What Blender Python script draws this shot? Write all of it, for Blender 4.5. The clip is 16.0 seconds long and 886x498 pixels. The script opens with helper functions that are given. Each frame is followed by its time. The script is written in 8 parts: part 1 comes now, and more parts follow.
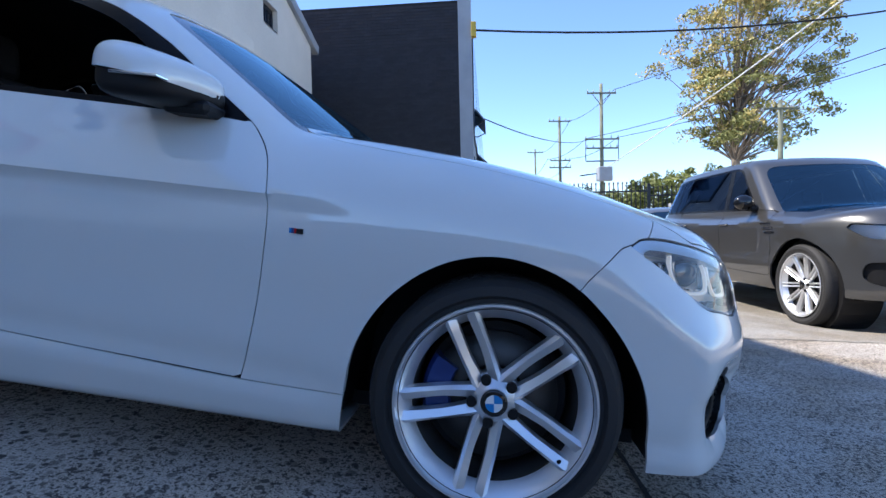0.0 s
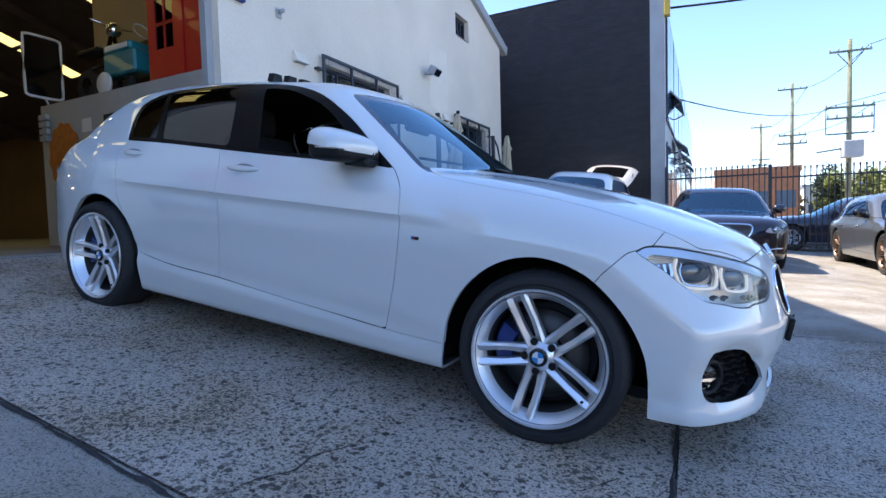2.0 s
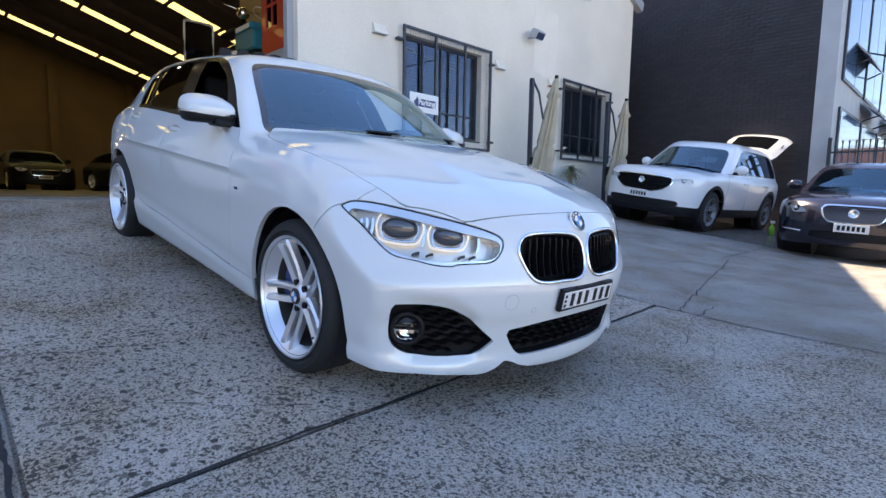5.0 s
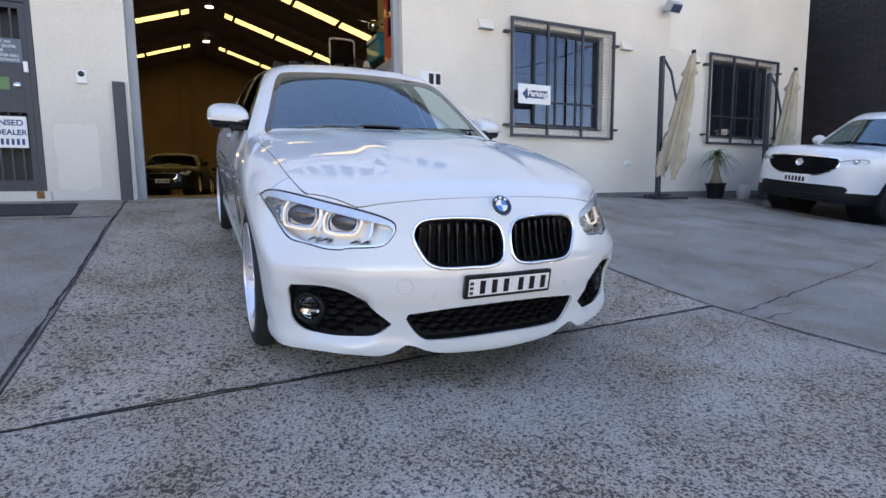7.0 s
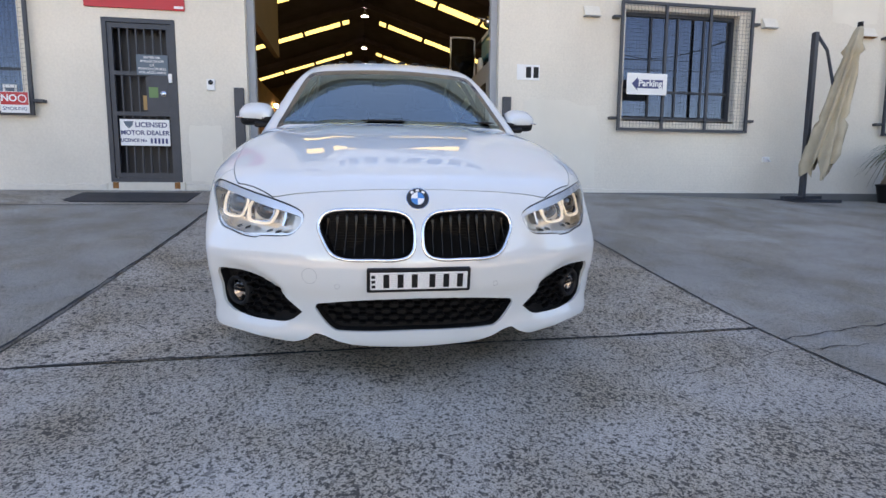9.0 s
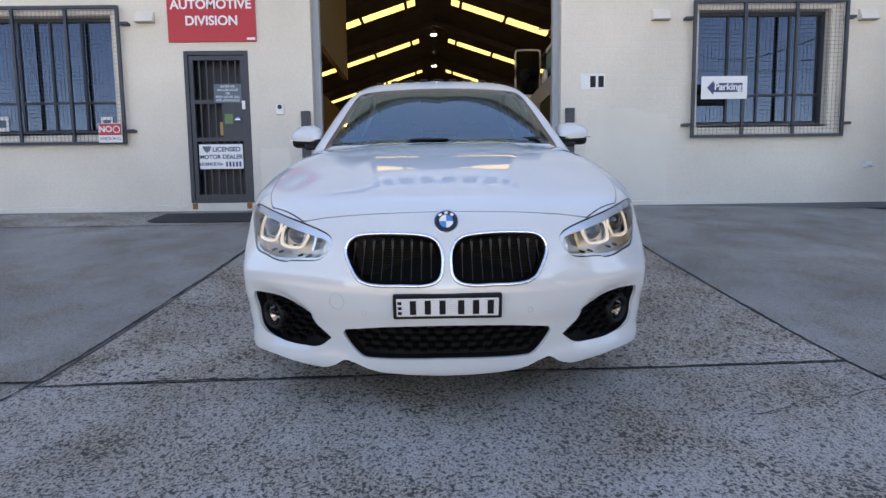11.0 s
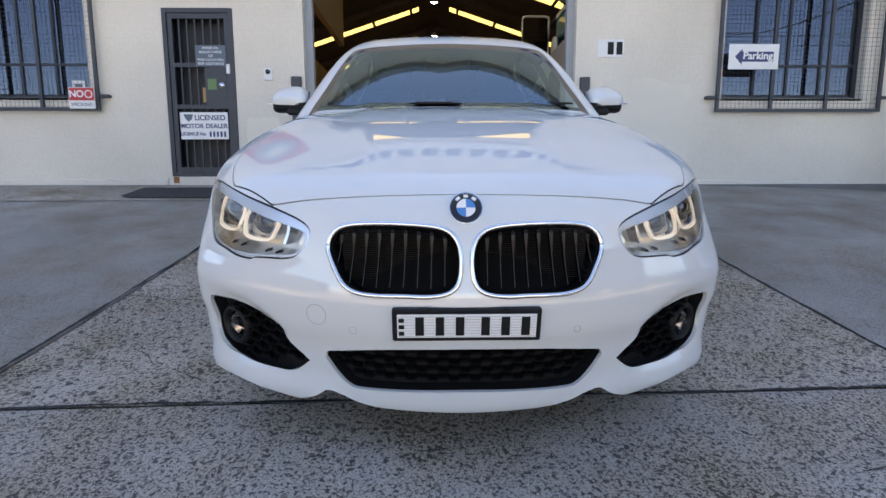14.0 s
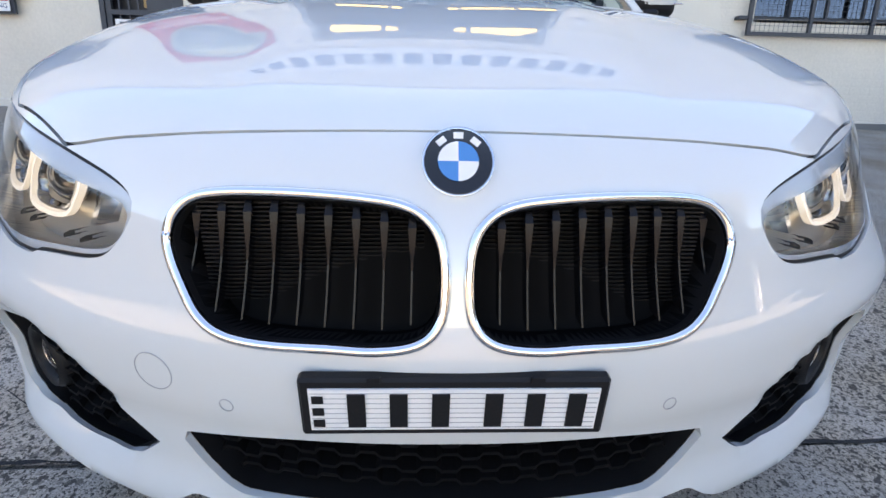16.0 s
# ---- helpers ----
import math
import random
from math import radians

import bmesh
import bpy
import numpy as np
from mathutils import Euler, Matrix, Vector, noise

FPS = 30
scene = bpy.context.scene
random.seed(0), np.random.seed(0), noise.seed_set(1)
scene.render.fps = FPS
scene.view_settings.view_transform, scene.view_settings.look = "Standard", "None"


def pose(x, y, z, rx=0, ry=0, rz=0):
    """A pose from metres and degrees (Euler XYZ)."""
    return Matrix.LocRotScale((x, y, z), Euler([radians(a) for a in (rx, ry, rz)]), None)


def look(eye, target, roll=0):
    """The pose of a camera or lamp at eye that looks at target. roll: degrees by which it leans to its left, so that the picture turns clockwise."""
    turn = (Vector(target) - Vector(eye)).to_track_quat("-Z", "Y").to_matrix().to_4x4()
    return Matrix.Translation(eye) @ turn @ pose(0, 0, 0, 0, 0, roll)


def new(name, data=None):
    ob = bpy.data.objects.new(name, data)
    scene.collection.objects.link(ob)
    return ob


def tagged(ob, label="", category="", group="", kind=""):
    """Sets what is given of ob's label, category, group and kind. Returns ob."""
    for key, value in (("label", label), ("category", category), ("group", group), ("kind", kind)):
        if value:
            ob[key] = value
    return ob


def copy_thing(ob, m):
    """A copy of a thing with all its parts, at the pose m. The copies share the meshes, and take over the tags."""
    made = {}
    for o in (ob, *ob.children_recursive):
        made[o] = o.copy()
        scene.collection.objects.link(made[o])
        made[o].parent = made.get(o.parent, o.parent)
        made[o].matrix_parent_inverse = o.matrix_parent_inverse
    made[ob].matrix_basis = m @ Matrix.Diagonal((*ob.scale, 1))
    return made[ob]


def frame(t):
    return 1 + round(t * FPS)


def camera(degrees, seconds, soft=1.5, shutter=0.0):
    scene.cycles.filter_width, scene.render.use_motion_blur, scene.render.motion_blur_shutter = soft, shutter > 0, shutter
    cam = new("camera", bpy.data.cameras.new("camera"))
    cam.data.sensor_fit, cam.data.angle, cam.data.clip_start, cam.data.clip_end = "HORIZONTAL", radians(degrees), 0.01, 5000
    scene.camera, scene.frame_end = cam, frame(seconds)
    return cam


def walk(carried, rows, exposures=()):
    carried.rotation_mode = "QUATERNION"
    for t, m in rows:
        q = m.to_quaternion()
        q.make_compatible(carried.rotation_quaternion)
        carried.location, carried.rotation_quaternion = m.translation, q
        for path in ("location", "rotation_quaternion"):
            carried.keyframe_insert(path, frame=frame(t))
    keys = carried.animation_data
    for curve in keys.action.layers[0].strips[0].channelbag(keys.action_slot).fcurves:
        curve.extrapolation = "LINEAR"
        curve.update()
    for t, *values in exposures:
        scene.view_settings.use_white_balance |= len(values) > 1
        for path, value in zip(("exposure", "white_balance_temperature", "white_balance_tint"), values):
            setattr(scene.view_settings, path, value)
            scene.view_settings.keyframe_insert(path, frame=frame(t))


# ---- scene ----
cam = camera(81.1, 16.0)
PATH = [
    (0, (-0.001, -2.115, 0.752), (-0.184, -0.124, 0.681), -1.3),
    (0.5, (0.096, -2.328, 0.814), (-0.339, -0.377, 0.754), -2.1),
    (1, (0.185, -2.527, 0.826), (-0.43, -0.624, 0.763), -2.5),
    (1.5, (0.3, -2.639, 0.83), (-0.406, -0.769, 0.741), -2.5),
    (2, (0.546, -2.639, 0.815), (-0.361, -0.859, 0.716), -1.6),
    (2.5, (0.812, -2.577, 0.814), (-0.193, -0.851, 0.697), 0.2),
    (3, (1.025, -2.486, 0.787), (-0.032, -0.793, 0.649), 1.3),
    (3.5, (1.255, -2.357, 0.8), (0.133, -0.71, 0.632), 1.8),
    (4, (1.541, -2.203, 0.8), (0.323, -0.627, 0.62), 1.7),
    (4.2, (1.628, -2.145, 0.791), (0.373, -0.599, 0.604), 1.6),
    (6.3, (2.315, -1.336, 0.709), (0.665, -0.229, 0.478), -0.3),
    (6.5, (2.371, -1.255, 0.706), (0.693, -0.192, 0.474), -0.5),
    (7, (2.521, -1.068, 0.711), (0.728, -0.211, 0.484), -0.6),
    (7.5, (2.592, -0.848, 0.679), (0.735, -0.142, 0.453), 0.3),
    (8, (2.625, -0.606, 0.669), (0.722, -0.035, 0.438), 0.9),
    (8.5, (2.707, -0.373, 0.675), (0.775, 0.089, 0.442), 0.8),
    (8.7, (2.741, -0.291, 0.681), (0.794, 0.105, 0.449), 0.6),
    (10.8, (2.657, -0.012, 0.703), (0.669, 0.014, 0.485), -0.7),
    (11, (2.657, -0.025, 0.718), (0.666, 0.001, 0.536), -0.8),
    (11.5, (2.676, -0.041, 0.717), (0.678, -0.012, 0.625), -0.9),
    (12, (2.677, -0.042, 0.713), (0.677, -0.013, 0.672), -0.9),
    (12.5, (2.631, -0.064, 0.714), (0.632, -0.035, 0.677), -0.7),
    (13, (2.522, -0.099, 0.708), (0.523, -0.071, 0.641), -0.8),
    (13.5, (2.354, -0.087, 0.716), (0.362, -0.063, 0.539), -0.7),
    (14, (2.153, -0.073, 0.727), (0.172, -0.037, 0.453), -0.1),
    (14.5, (1.944, -0.078, 0.733), (-0.028, -0.011, 0.402), 0.4),
    (15, (1.74, -0.042, 0.735), (-0.22, 0.045, 0.346), 0.7),
    (15.5, (1.573, -0.028, 0.715), (-0.373, 0.059, 0.263), 1.0),
    (16, (1.428, -0.033, 0.71), (-0.5, 0.054, 0.185), 1.2),
]
LIGHT = [(0.0, -0.54, 5640, 14), (1.0, -0.39, 5720, 14), (2.0, -0.08, 6000, 15), (4.2, 0.16, 6600, 15), (6.3, 0.32, 7600, 20), (8.7, 0.34, 8550, 20), (10.8, 0.15, 8100, 20), (12.5, 0.05, 7950, 20), (13.5, 0.14, 8100, 20), (14.5, 0.10, 8350, 19), (15.0, 0.45, 8300, 19), (16.0, 0.52, 8300, 18)]
BASE_STOPS = 1.60
walk(cam, [(t, look(eye, target, roll)) for t, eye, target, roll in PATH], [(t, BASE_STOPS + e, k, m) for t, e, k, m in LIGHT])

# ---- sky, sun ----
SUN_EL, SUN_AZ = 54.7, 0.0
world = bpy.data.worlds.new("sky")
scene.world = world
world.use_nodes = True
wn = world.node_tree
sky = wn.nodes.new("ShaderNodeTexSky")
sky.sky_type = 'NISHITA'
sky.sun_disc = False
sky.sun_elevation = radians(SUN_EL)
sky.sun_rotation = radians(270)
sky.air_density, sky.dust_density, sky.ozone_density = 0.9, 0.10, 3.0
wn.links.new(sky.outputs[0], wn.nodes["Background"].inputs[0])
wn.nodes["Background"].inputs[1].default_value = 0.135
sun_data = bpy.data.lights.new("sun", 'SUN')
sun_data.energy, sun_data.angle, sun_data.color = 5.0, radians(0.53), (1.0, 0.87, 0.67)
sun = new("sun", sun_data)
sun.matrix_world = look((-math.cos(radians(SUN_EL)) * 60, 0, math.sin(radians(SUN_EL)) * 60), (0, 0, 0))

# ---- materials ----
def mat(name, color, rough=0.5, metal=0.0, coat=0.0, var=0.0, scale=6.0, bump=0.0, bscale=60.0, spec=0.5, fine=0.0, per=0.0, coat_ior=1.5, island=0.0):
    """Principled material: base colour with large stains (var at scale), fine grain (fine) and relief (bump at bscale)."""
    m = bpy.data.materials.new(name)
    m.use_nodes = True
    n, l = m.node_tree.nodes, m.node_tree.links
    b = n["Principled BSDF"]
    b.inputs["Base Color"].default_value = (*color, 1)
    b.inputs["Roughness"].default_value = rough
    b.inputs["Metallic"].default_value = metal
    b.inputs["Coat Weight"].default_value = coat
    b.inputs["Coat Roughness"].default_value = 0.02
    b.inputs["Coat IOR"].default_value = coat_ior
    b.inputs["Specular IOR Level"].default_value = spec
    tc = n.new("ShaderNodeTexCoord")
    last = None
    if var or fine or per or island:
        hsv = n.new("ShaderNodeHueSaturation")
        hsv.inputs["Color"].default_value = (*color, 1)
        total = None
        for amount, sc, det in ((var, scale, 6.0), (fine, bscale, 3.0)):
            if not amount:
                continue
            t = n.new("ShaderNodeTexNoise")
            t.inputs["Scale"].default_value, t.inputs["Detail"].default_value = sc, det
            l.new(tc.outputs["Object"], t.inputs["Vector"])
            r = n.new("ShaderNodeMapRange")
            r.inputs["From Min"].default_value, r.inputs["From Max"].default_value = 0.3, 0.7
            r.inputs["To Min"].default_value, r.inputs["To Max"].default_value = 1 - amount, 1 + amount
            l.new(t.outputs[0], r.inputs[0])
            if total:
                mu = n.new("ShaderNodeMath")
                mu.operation = 'MULTIPLY'
                l.new(total, mu.inputs[0]), l.new(r.outputs[0], mu.inputs[1])
                total = mu.outputs[0]
            else:
                total = r.outputs[0]
        if per or island:
            oi = n.new("ShaderNodeObjectInfo" if per else "ShaderNodeNewGeometry")
            r = n.new("ShaderNodeMapRange")
            r.inputs["To Min"].default_value, r.inputs["To Max"].default_value = 1 - per - island, 1 + per + island
            l.new(oi.outputs["Random" if per else "Random Per Island"], r.inputs[0])
            if total:
                mu = n.new("ShaderNodeMath")
                mu.operation = 'MULTIPLY'
                l.new(total, mu.inputs[0]), l.new(r.outputs[0], mu.inputs[1])
                total = mu.outputs[0]
            else:
                total = r.outputs[0]
        l.new(total, hsv.inputs["Value"])
        l.new(hsv.outputs[0], b.inputs["Base Color"])
    if bump:
        t = n.new("ShaderNodeTexNoise")
        t.inputs["Scale"].default_value, t.inputs["Detail"].default_value = bscale, 5.0
        l.new(tc.outputs["Object"], t.inputs["Vector"])
        bp = n.new("ShaderNodeBump")
        bp.inputs["Strength"].default_value, bp.inputs["Distance"].default_value = bump, 0.01
        l.new(t.outputs[0], bp.inputs["Height"])
        l.new(bp.outputs[0], b.inputs["Normal"])
    return m


def glow(name, color, strength):
    m = bpy.data.materials.new(name)
    m.use_nodes = True
    b = m.node_tree.nodes["Principled BSDF"]
    b.inputs["Base Color"].default_value = (*color, 1)
    b.inputs["Emission Color"].default_value = (*color, 1)
    b.inputs["Emission Strength"].default_value = strength
    return m


def glass(name, tint, rough=0.0, see=0.6, ior=1.6, sheen=(1, 1, 1)):
    """Thin pane: a mix of a tinted clear sheet and a mirror-like gloss by Fresnel."""
    m = bpy.data.materials.new(name)
    m.use_nodes = True
    n, l = m.node_tree.nodes, m.node_tree.links
    n.remove(n["Principled BSDF"])
    out = n["Material Output"]
    tr, gl, mx, fr = n.new("ShaderNodeBsdfTransparent"), n.new("ShaderNodeBsdfGlossy"), n.new("ShaderNodeMixShader"), n.new("ShaderNodeFresnel")
    tr.inputs[0].default_value = (tint[0] * see, tint[1] * see, tint[2] * see, 1)
    gl.inputs[0].default_value, gl.inputs["Roughness"].default_value = (*sheen, 1), rough
    fr.inputs[0].default_value = ior
    l.new(fr.outputs[0], mx.inputs[0]), l.new(tr.outputs[0], mx.inputs[1]), l.new(gl.outputs[0], mx.inputs[2])
    l.new(mx.outputs[0], out.inputs[0])
    return m


def concrete(name, base, pits, rough, scale, stones=()):
    """Worn concrete: a pale sandy paste with fine grain, dark pits, separate pebbles (cells per metre, share, depth of tone) and broad stains."""
    m = mat(name, base, rough)
    n, l = m.node_tree.nodes, m.node_tree.links
    b = n["Principled BSDF"]
    tc = n["Texture Coordinate"]
    wob = n.new("ShaderNodeTexNoise")
    wob.inputs["Scale"].default_value = scale * 1.3
    mixv = n.new("ShaderNodeMix")
    mixv.data_type = 'VECTOR'
    mixv.inputs[0].default_value = 0.012
    l.new(tc.outputs["Object"], wob.inputs["Vector"])
    l.new(tc.outputs["Object"], mixv.inputs[4]), l.new(wob.outputs["Color"], mixv.inputs[5])
    patch = n.new("ShaderNodeTexNoise")
    patch.inputs["Scale"].default_value, patch.inputs["Detail"].default_value = 2.2, 4.0
    big = n.new("ShaderNodeTexNoise")
    big.inputs["Scale"].default_value, big.inputs["Detail"].default_value = 0.8, 8.0
    grain = n.new("ShaderNodeTexNoise")
    grain.inputs["Scale"].default_value, grain.inputs["Detail"].default_value = scale * 2.2, 6.0
    for t in (patch, big, grain):
        l.new(tc.outputs["Object"], t.inputs["Vector"])

    def math_(op, a, c):
        k = n.new("ShaderNodeMath")
        k.operation = op
        for i, v in enumerate((a, c)):
            if isinstance(v, (int, float)):
                k.inputs[i].default_value = v
            else:
                l.new(v, k.inputs[i])
        return k.outputs[0]

    def ranged(v, a0, a1, b0, b1):
        r = n.new("ShaderNodeMapRange")
        for i, q in enumerate((a0, a1, b0, b1)):
            r.inputs[i + 1].default_value = q
        l.new(v, r.inputs[0])
        return r.outputs[0]
    dark = None
    for sc, lo in ((scale, 0.548), (scale * 0.5, 0.592), (scale * 2.1, 0.57)):
        vo = n.new("ShaderNodeTexNoise")
        vo.inputs["Scale"].default_value, vo.inputs["Detail"].default_value, vo.inputs["Roughness"].default_value = sc, 2.5, 0.55
        l.new(mixv.outputs[1], vo.inputs["Vector"])
        shift = math_('ADD', vo.outputs[0], ranged(patch.outputs[0], 0.3, 0.7, -0.035, 0.035))
        spot = ranged(shift, lo, lo + 0.055, 0.0, 1.0)
        dark = spot if dark is None else math_('MAXIMUM', dark, spot)
    if stones:
        dark = math_('MULTIPLY', dark, 0.92)
    pebble = None
    for cells, share, tone_ in stones:
        vo = n.new("ShaderNodeTexVoronoi")
        vo.inputs["Scale"].default_value = cells
        l.new(mixv.outputs[1], vo.inputs["Vector"])
        rgb = n.new("ShaderNodeSeparateColor")
        l.new(vo.outputs["Color"], rgb.inputs[0])
        size = ranged(rgb.outputs[0], 1 - share, 1.0, 0.20, 0.46)
        there = ranged(rgb.outputs[0], 1 - share - 0.01, 1 - share, 0.0, 1.0)
        mask = math_('MULTIPLY', there, ranged(math_('SUBTRACT', size, vo.outputs["Distance"]), -0.02, 0.06, 0.0, 1.0))
        mask = math_('MULTIPLY', mask, math_('MULTIPLY', ranged(rgb.outputs[1], 0.0, 1.0, 0.45, 1.0), tone_))
        pebble = mask if pebble is None else math_('MAXIMUM', pebble, mask)
    if pebble is not None:
        dark = math_('MAXIMUM', dark, pebble)
    value = math_('MULTIPLY', ranged(grain.outputs[0], 0.3, 0.7, 0.70, 1.30), ranged(big.outputs[0], 0.3, 0.7, 0.80, 1.18))
    value = math_('MULTIPLY', value, math_('SUBTRACT', 1.0, math_('MULTIPLY', dark, pits)))
    hsv = n.new("ShaderNodeHueSaturation")
    tone = n.new("ShaderNodeMix")
    tone.data_type = 'RGBA'
    tone.inputs[6].default_value = (*base, 1)
    tone.inputs[7].default_value = (base[0] * 0.96, base[1] * 0.88, base[2] * 0.76, 1)
    l.new(ranged(patch.outputs[0], 0.42, 0.68, 0.0, 1.0), tone.inputs[0])
    l.new(tone.outputs[2], hsv.inputs["Color"])
    l.new(value, hsv.inputs["Value"])
    l.new(hsv.outputs[0], b.inputs["Base Color"])
    bp = n.new("ShaderNodeBump")
    bp.inputs["Strength"].default_value, bp.inputs["Distance"].default_value = 0.6, 0.006
    l.new(math_('SUBTRACT', grain.outputs[0], dark), bp.inputs["Height"])
    l.new(bp.outputs[0], b.inputs["Normal"])
    return m


M = {
    "aggregate": concrete("exposed_aggregate", (0.50, 0.44, 0.37), 0.92, 0.8, 84, ((30, 0.62, 1.0), (58, 0.42, 0.9))),
    "worn_aggregate": concrete("worn_aggregate", (0.465, 0.42, 0.365), 0.92, 0.8, 92, ((44, 0.34, 0.9), (90, 0.40, 0.8))),
    "slab": concrete("worn_concrete", (0.365, 0.345, 0.31), 0.60, 0.75, 135),
    "asphalt": mat("asphalt", (0.05, 0.05, 0.052), 0.9, var=0.2, bump=0.6, bscale=120, fine=0.3),
    "joint": mat("joint_tar", (0.022, 0.022, 0.024), 0.85, var=0.3, bump=0.6, bscale=90),
    "render": mat("cream_render", (0.71, 0.655, 0.565), 0.8, var=0.10, scale=0.55, bump=0.16, bscale=35, fine=0.04),
    "soffit": mat("grey_paint", (0.34, 0.36, 0.38), 0.6, var=0.1, scale=2),
    "brickdark": mat("charcoal_brick", (0.017, 0.016, 0.020), 0.7, var=0.2, scale=2.0, bump=0.3, bscale=50, per=0.25),
    "brickdark_rest": mat("charcoal_brickwork", (0.017, 0.016, 0.020), 0.7, var=0.2, scale=2.0, bump=0.3, bscale=50, island=0.25),
    "mortar": mat("charcoal_mortar", (0.012, 0.012, 0.014), 0.9, var=0.2, bump=0.3),
    "steel": mat("grey_steel_paint", (0.03, 0.035, 0.047), 0.45, var=0.12, scale=9, bump=0.06),
    "black": mat("black_plastic", (0.009, 0.009, 0.010), 0.5, spec=0.25, bump=0.08, bscale=300),
    "gloss_black": mat("gloss_black", (0.006, 0.006, 0.007), 0.12, coat=0.5),
    "frame_black": mat("black_window_surround", (0.005, 0.005, 0.006), 0.25, spec=0.06),
    "rubber": mat("tyre_rubber", (0.016, 0.016, 0.017), 0.75, bump=0.1, bscale=120, var=0.15),
    "paint_white": mat("white_car_paint", (0.645, 0.67, 0.665), 0.5, spec=0.0, coat=1.0, coat_ior=1.9),
    "chrome": mat("chrome", (0.82, 0.83, 0.85), 0.08, 1.0),
    "satin": mat("satin_aluminium", (0.70, 0.71, 0.73), 0.28, 1.0),
    "alloy": mat("silver_alloy", (0.78, 0.79, 0.81), 0.34, 0.8, coat=0.5),
    "alloy_dark": mat("alloy_recess", (0.22, 0.225, 0.23), 0.4, 0.6),
    "disc": mat("brake_disc", (0.10, 0.095, 0.09), 0.5, 0.8),
    "caliper": mat("blue_caliper", (0.015, 0.035, 0.16), 0.35, coat=0.4),
    "white": mat("white_paint", (0.78, 0.78, 0.77), 0.5, var=0.03),
    "glass_car": glass("windscreen_glass", (0.82, 0.97, 1.0), see=0.6, ior=2.1, sheen=(0.6, 0.86, 1.0)),
    "glass_dark": glass("tinted_glass", (0.6, 0.7, 0.75), see=0.14, ior=1.6),
    "glass_win": glass("window_glass", (0.5, 0.68, 1.0), see=0.22, ior=2.1, sheen=(0.62, 0.76, 1.0)),
    "lens": glass("clear_lens", (1, 1, 1), see=0.97, ior=1.42),
    "cabin": mat("dark_upholstery", (0.034, 0.034, 0.037), 0.8, bump=0.2, bscale=200),
    "projector": mat("projector_glass", (0.008, 0.009, 0.012), 0.04, coat=1.0, coat_ior=1.8),
    "bar": mat("grille_bar_black", (0.006, 0.006, 0.008), 0.26, spec=0.25),
    "mesh": mat("black_grille", (0.005, 0.005, 0.0055), 0.6, spec=0.07),
}


def painted_brick(m):
    """Faint courses of the bricks under thick paint, as relief only."""
    n, l = m.node_tree.nodes, m.node_tree.links
    sep, com = n.new("ShaderNodeSeparateXYZ"), n.new("ShaderNodeCombineXYZ")
    l.new(n["Texture Coordinate"].outputs["Object"], sep.inputs[0])
    l.new(sep.outputs[1], com.inputs[0]), l.new(sep.outputs[2], com.inputs[1])
    br = n.new("ShaderNodeTexBrick")
    br.inputs["Scale"].default_value, br.inputs["Brick Width"].default_value, br.inputs["Row Height"].default_value = 1.0, 0.24, 0.086
    br.inputs["Mortar Size"].default_value, br.inputs["Mortar Smooth"].default_value = 0.012, 0.9
    l.new(com.outputs[0], br.inputs["Vector"])
    bp = n.new("ShaderNodeBump")
    bp.invert = True
    bp.inputs["Strength"].default_value, bp.inputs["Distance"].default_value = 0.10, 0.006
    l.new(br.outputs["Fac"], bp.inputs["Height"])
    l.new(n["Bump"].outputs[0], bp.inputs["Normal"])
    l.new(bp.outputs[0], n["Principled BSDF"].inputs["Normal"])


painted_brick(M["render"])

# ---- mesh tools ----
def from_data(name, verts, faces, material, parent=None, label="", smooth=False):
    me = bpy.data.meshes.new(name)
    me.from_pydata([tuple(map(float, v)) for v in verts], [], [tuple(map(int, f)) for f in faces])
    me.materials.append(material)
    if smooth:
        me.polygons.foreach_set("use_smooth", [True] * len(me.polygons))
    me.update()
    ob = new(name, me)
    if parent:
        ob.parent = parent
    if label:
        tagged(ob, label)
    return ob


def part(name, bm, material, parent=None, label="", smooth=False):
    me = bpy.data.meshes.new(name)
    bmesh.ops.recalc_face_normals(bm, faces=bm.faces)
    bm.to_mesh(me)
    bm.free()
    me.materials.append(material)
    if smooth:
        me.polygons.foreach_set("use_smooth", [True] * len(me.polygons))
    ob = new(name, me)
    if parent:
        ob.parent = parent
    if label:
        tagged(ob, label)
    return ob


def smooth_by_angle(ob, deg=35):
    ob.data.polygons.foreach_set("use_smooth", [True] * len(ob.data.polygons))
    ob.data.set_sharp_from_angle(angle=radians(deg))
    return ob


def empty(name, m, label="", category="", group=""):
    ob = new(name)
    ob.matrix_world = m
    return tagged(ob, label, category, group)


def add_box(bm, x0, x1, y0, y1, z0, z1, bevel=0.0, m=None, seg=1):
    r = bmesh.ops.create_cube(bm, size=1.0)
    vs = r["verts"]
    t = Matrix.Translation(((x0 + x1) / 2, (y0 + y1) / 2, (z0 + z1) / 2)) @ Matrix.Diagonal((abs(x1 - x0), abs(y1 - y0), abs(z1 - z0), 1))
    bmesh.ops.transform(bm, matrix=t, verts=vs)
    if bevel:
        es = list({e for v in vs for e in v.link_edges})
        g = bmesh.ops.bevel(bm, geom=es, offset=bevel, segments=seg, profile=0.5, affect='EDGES')
        vs = list({v for f in g["faces"] for v in f.verts} | {v for v in vs if v.is_valid})
    if m is not None:
        bmesh.ops.transform(bm, matrix=m, verts=[v for v in vs if v.is_valid])
    return bm


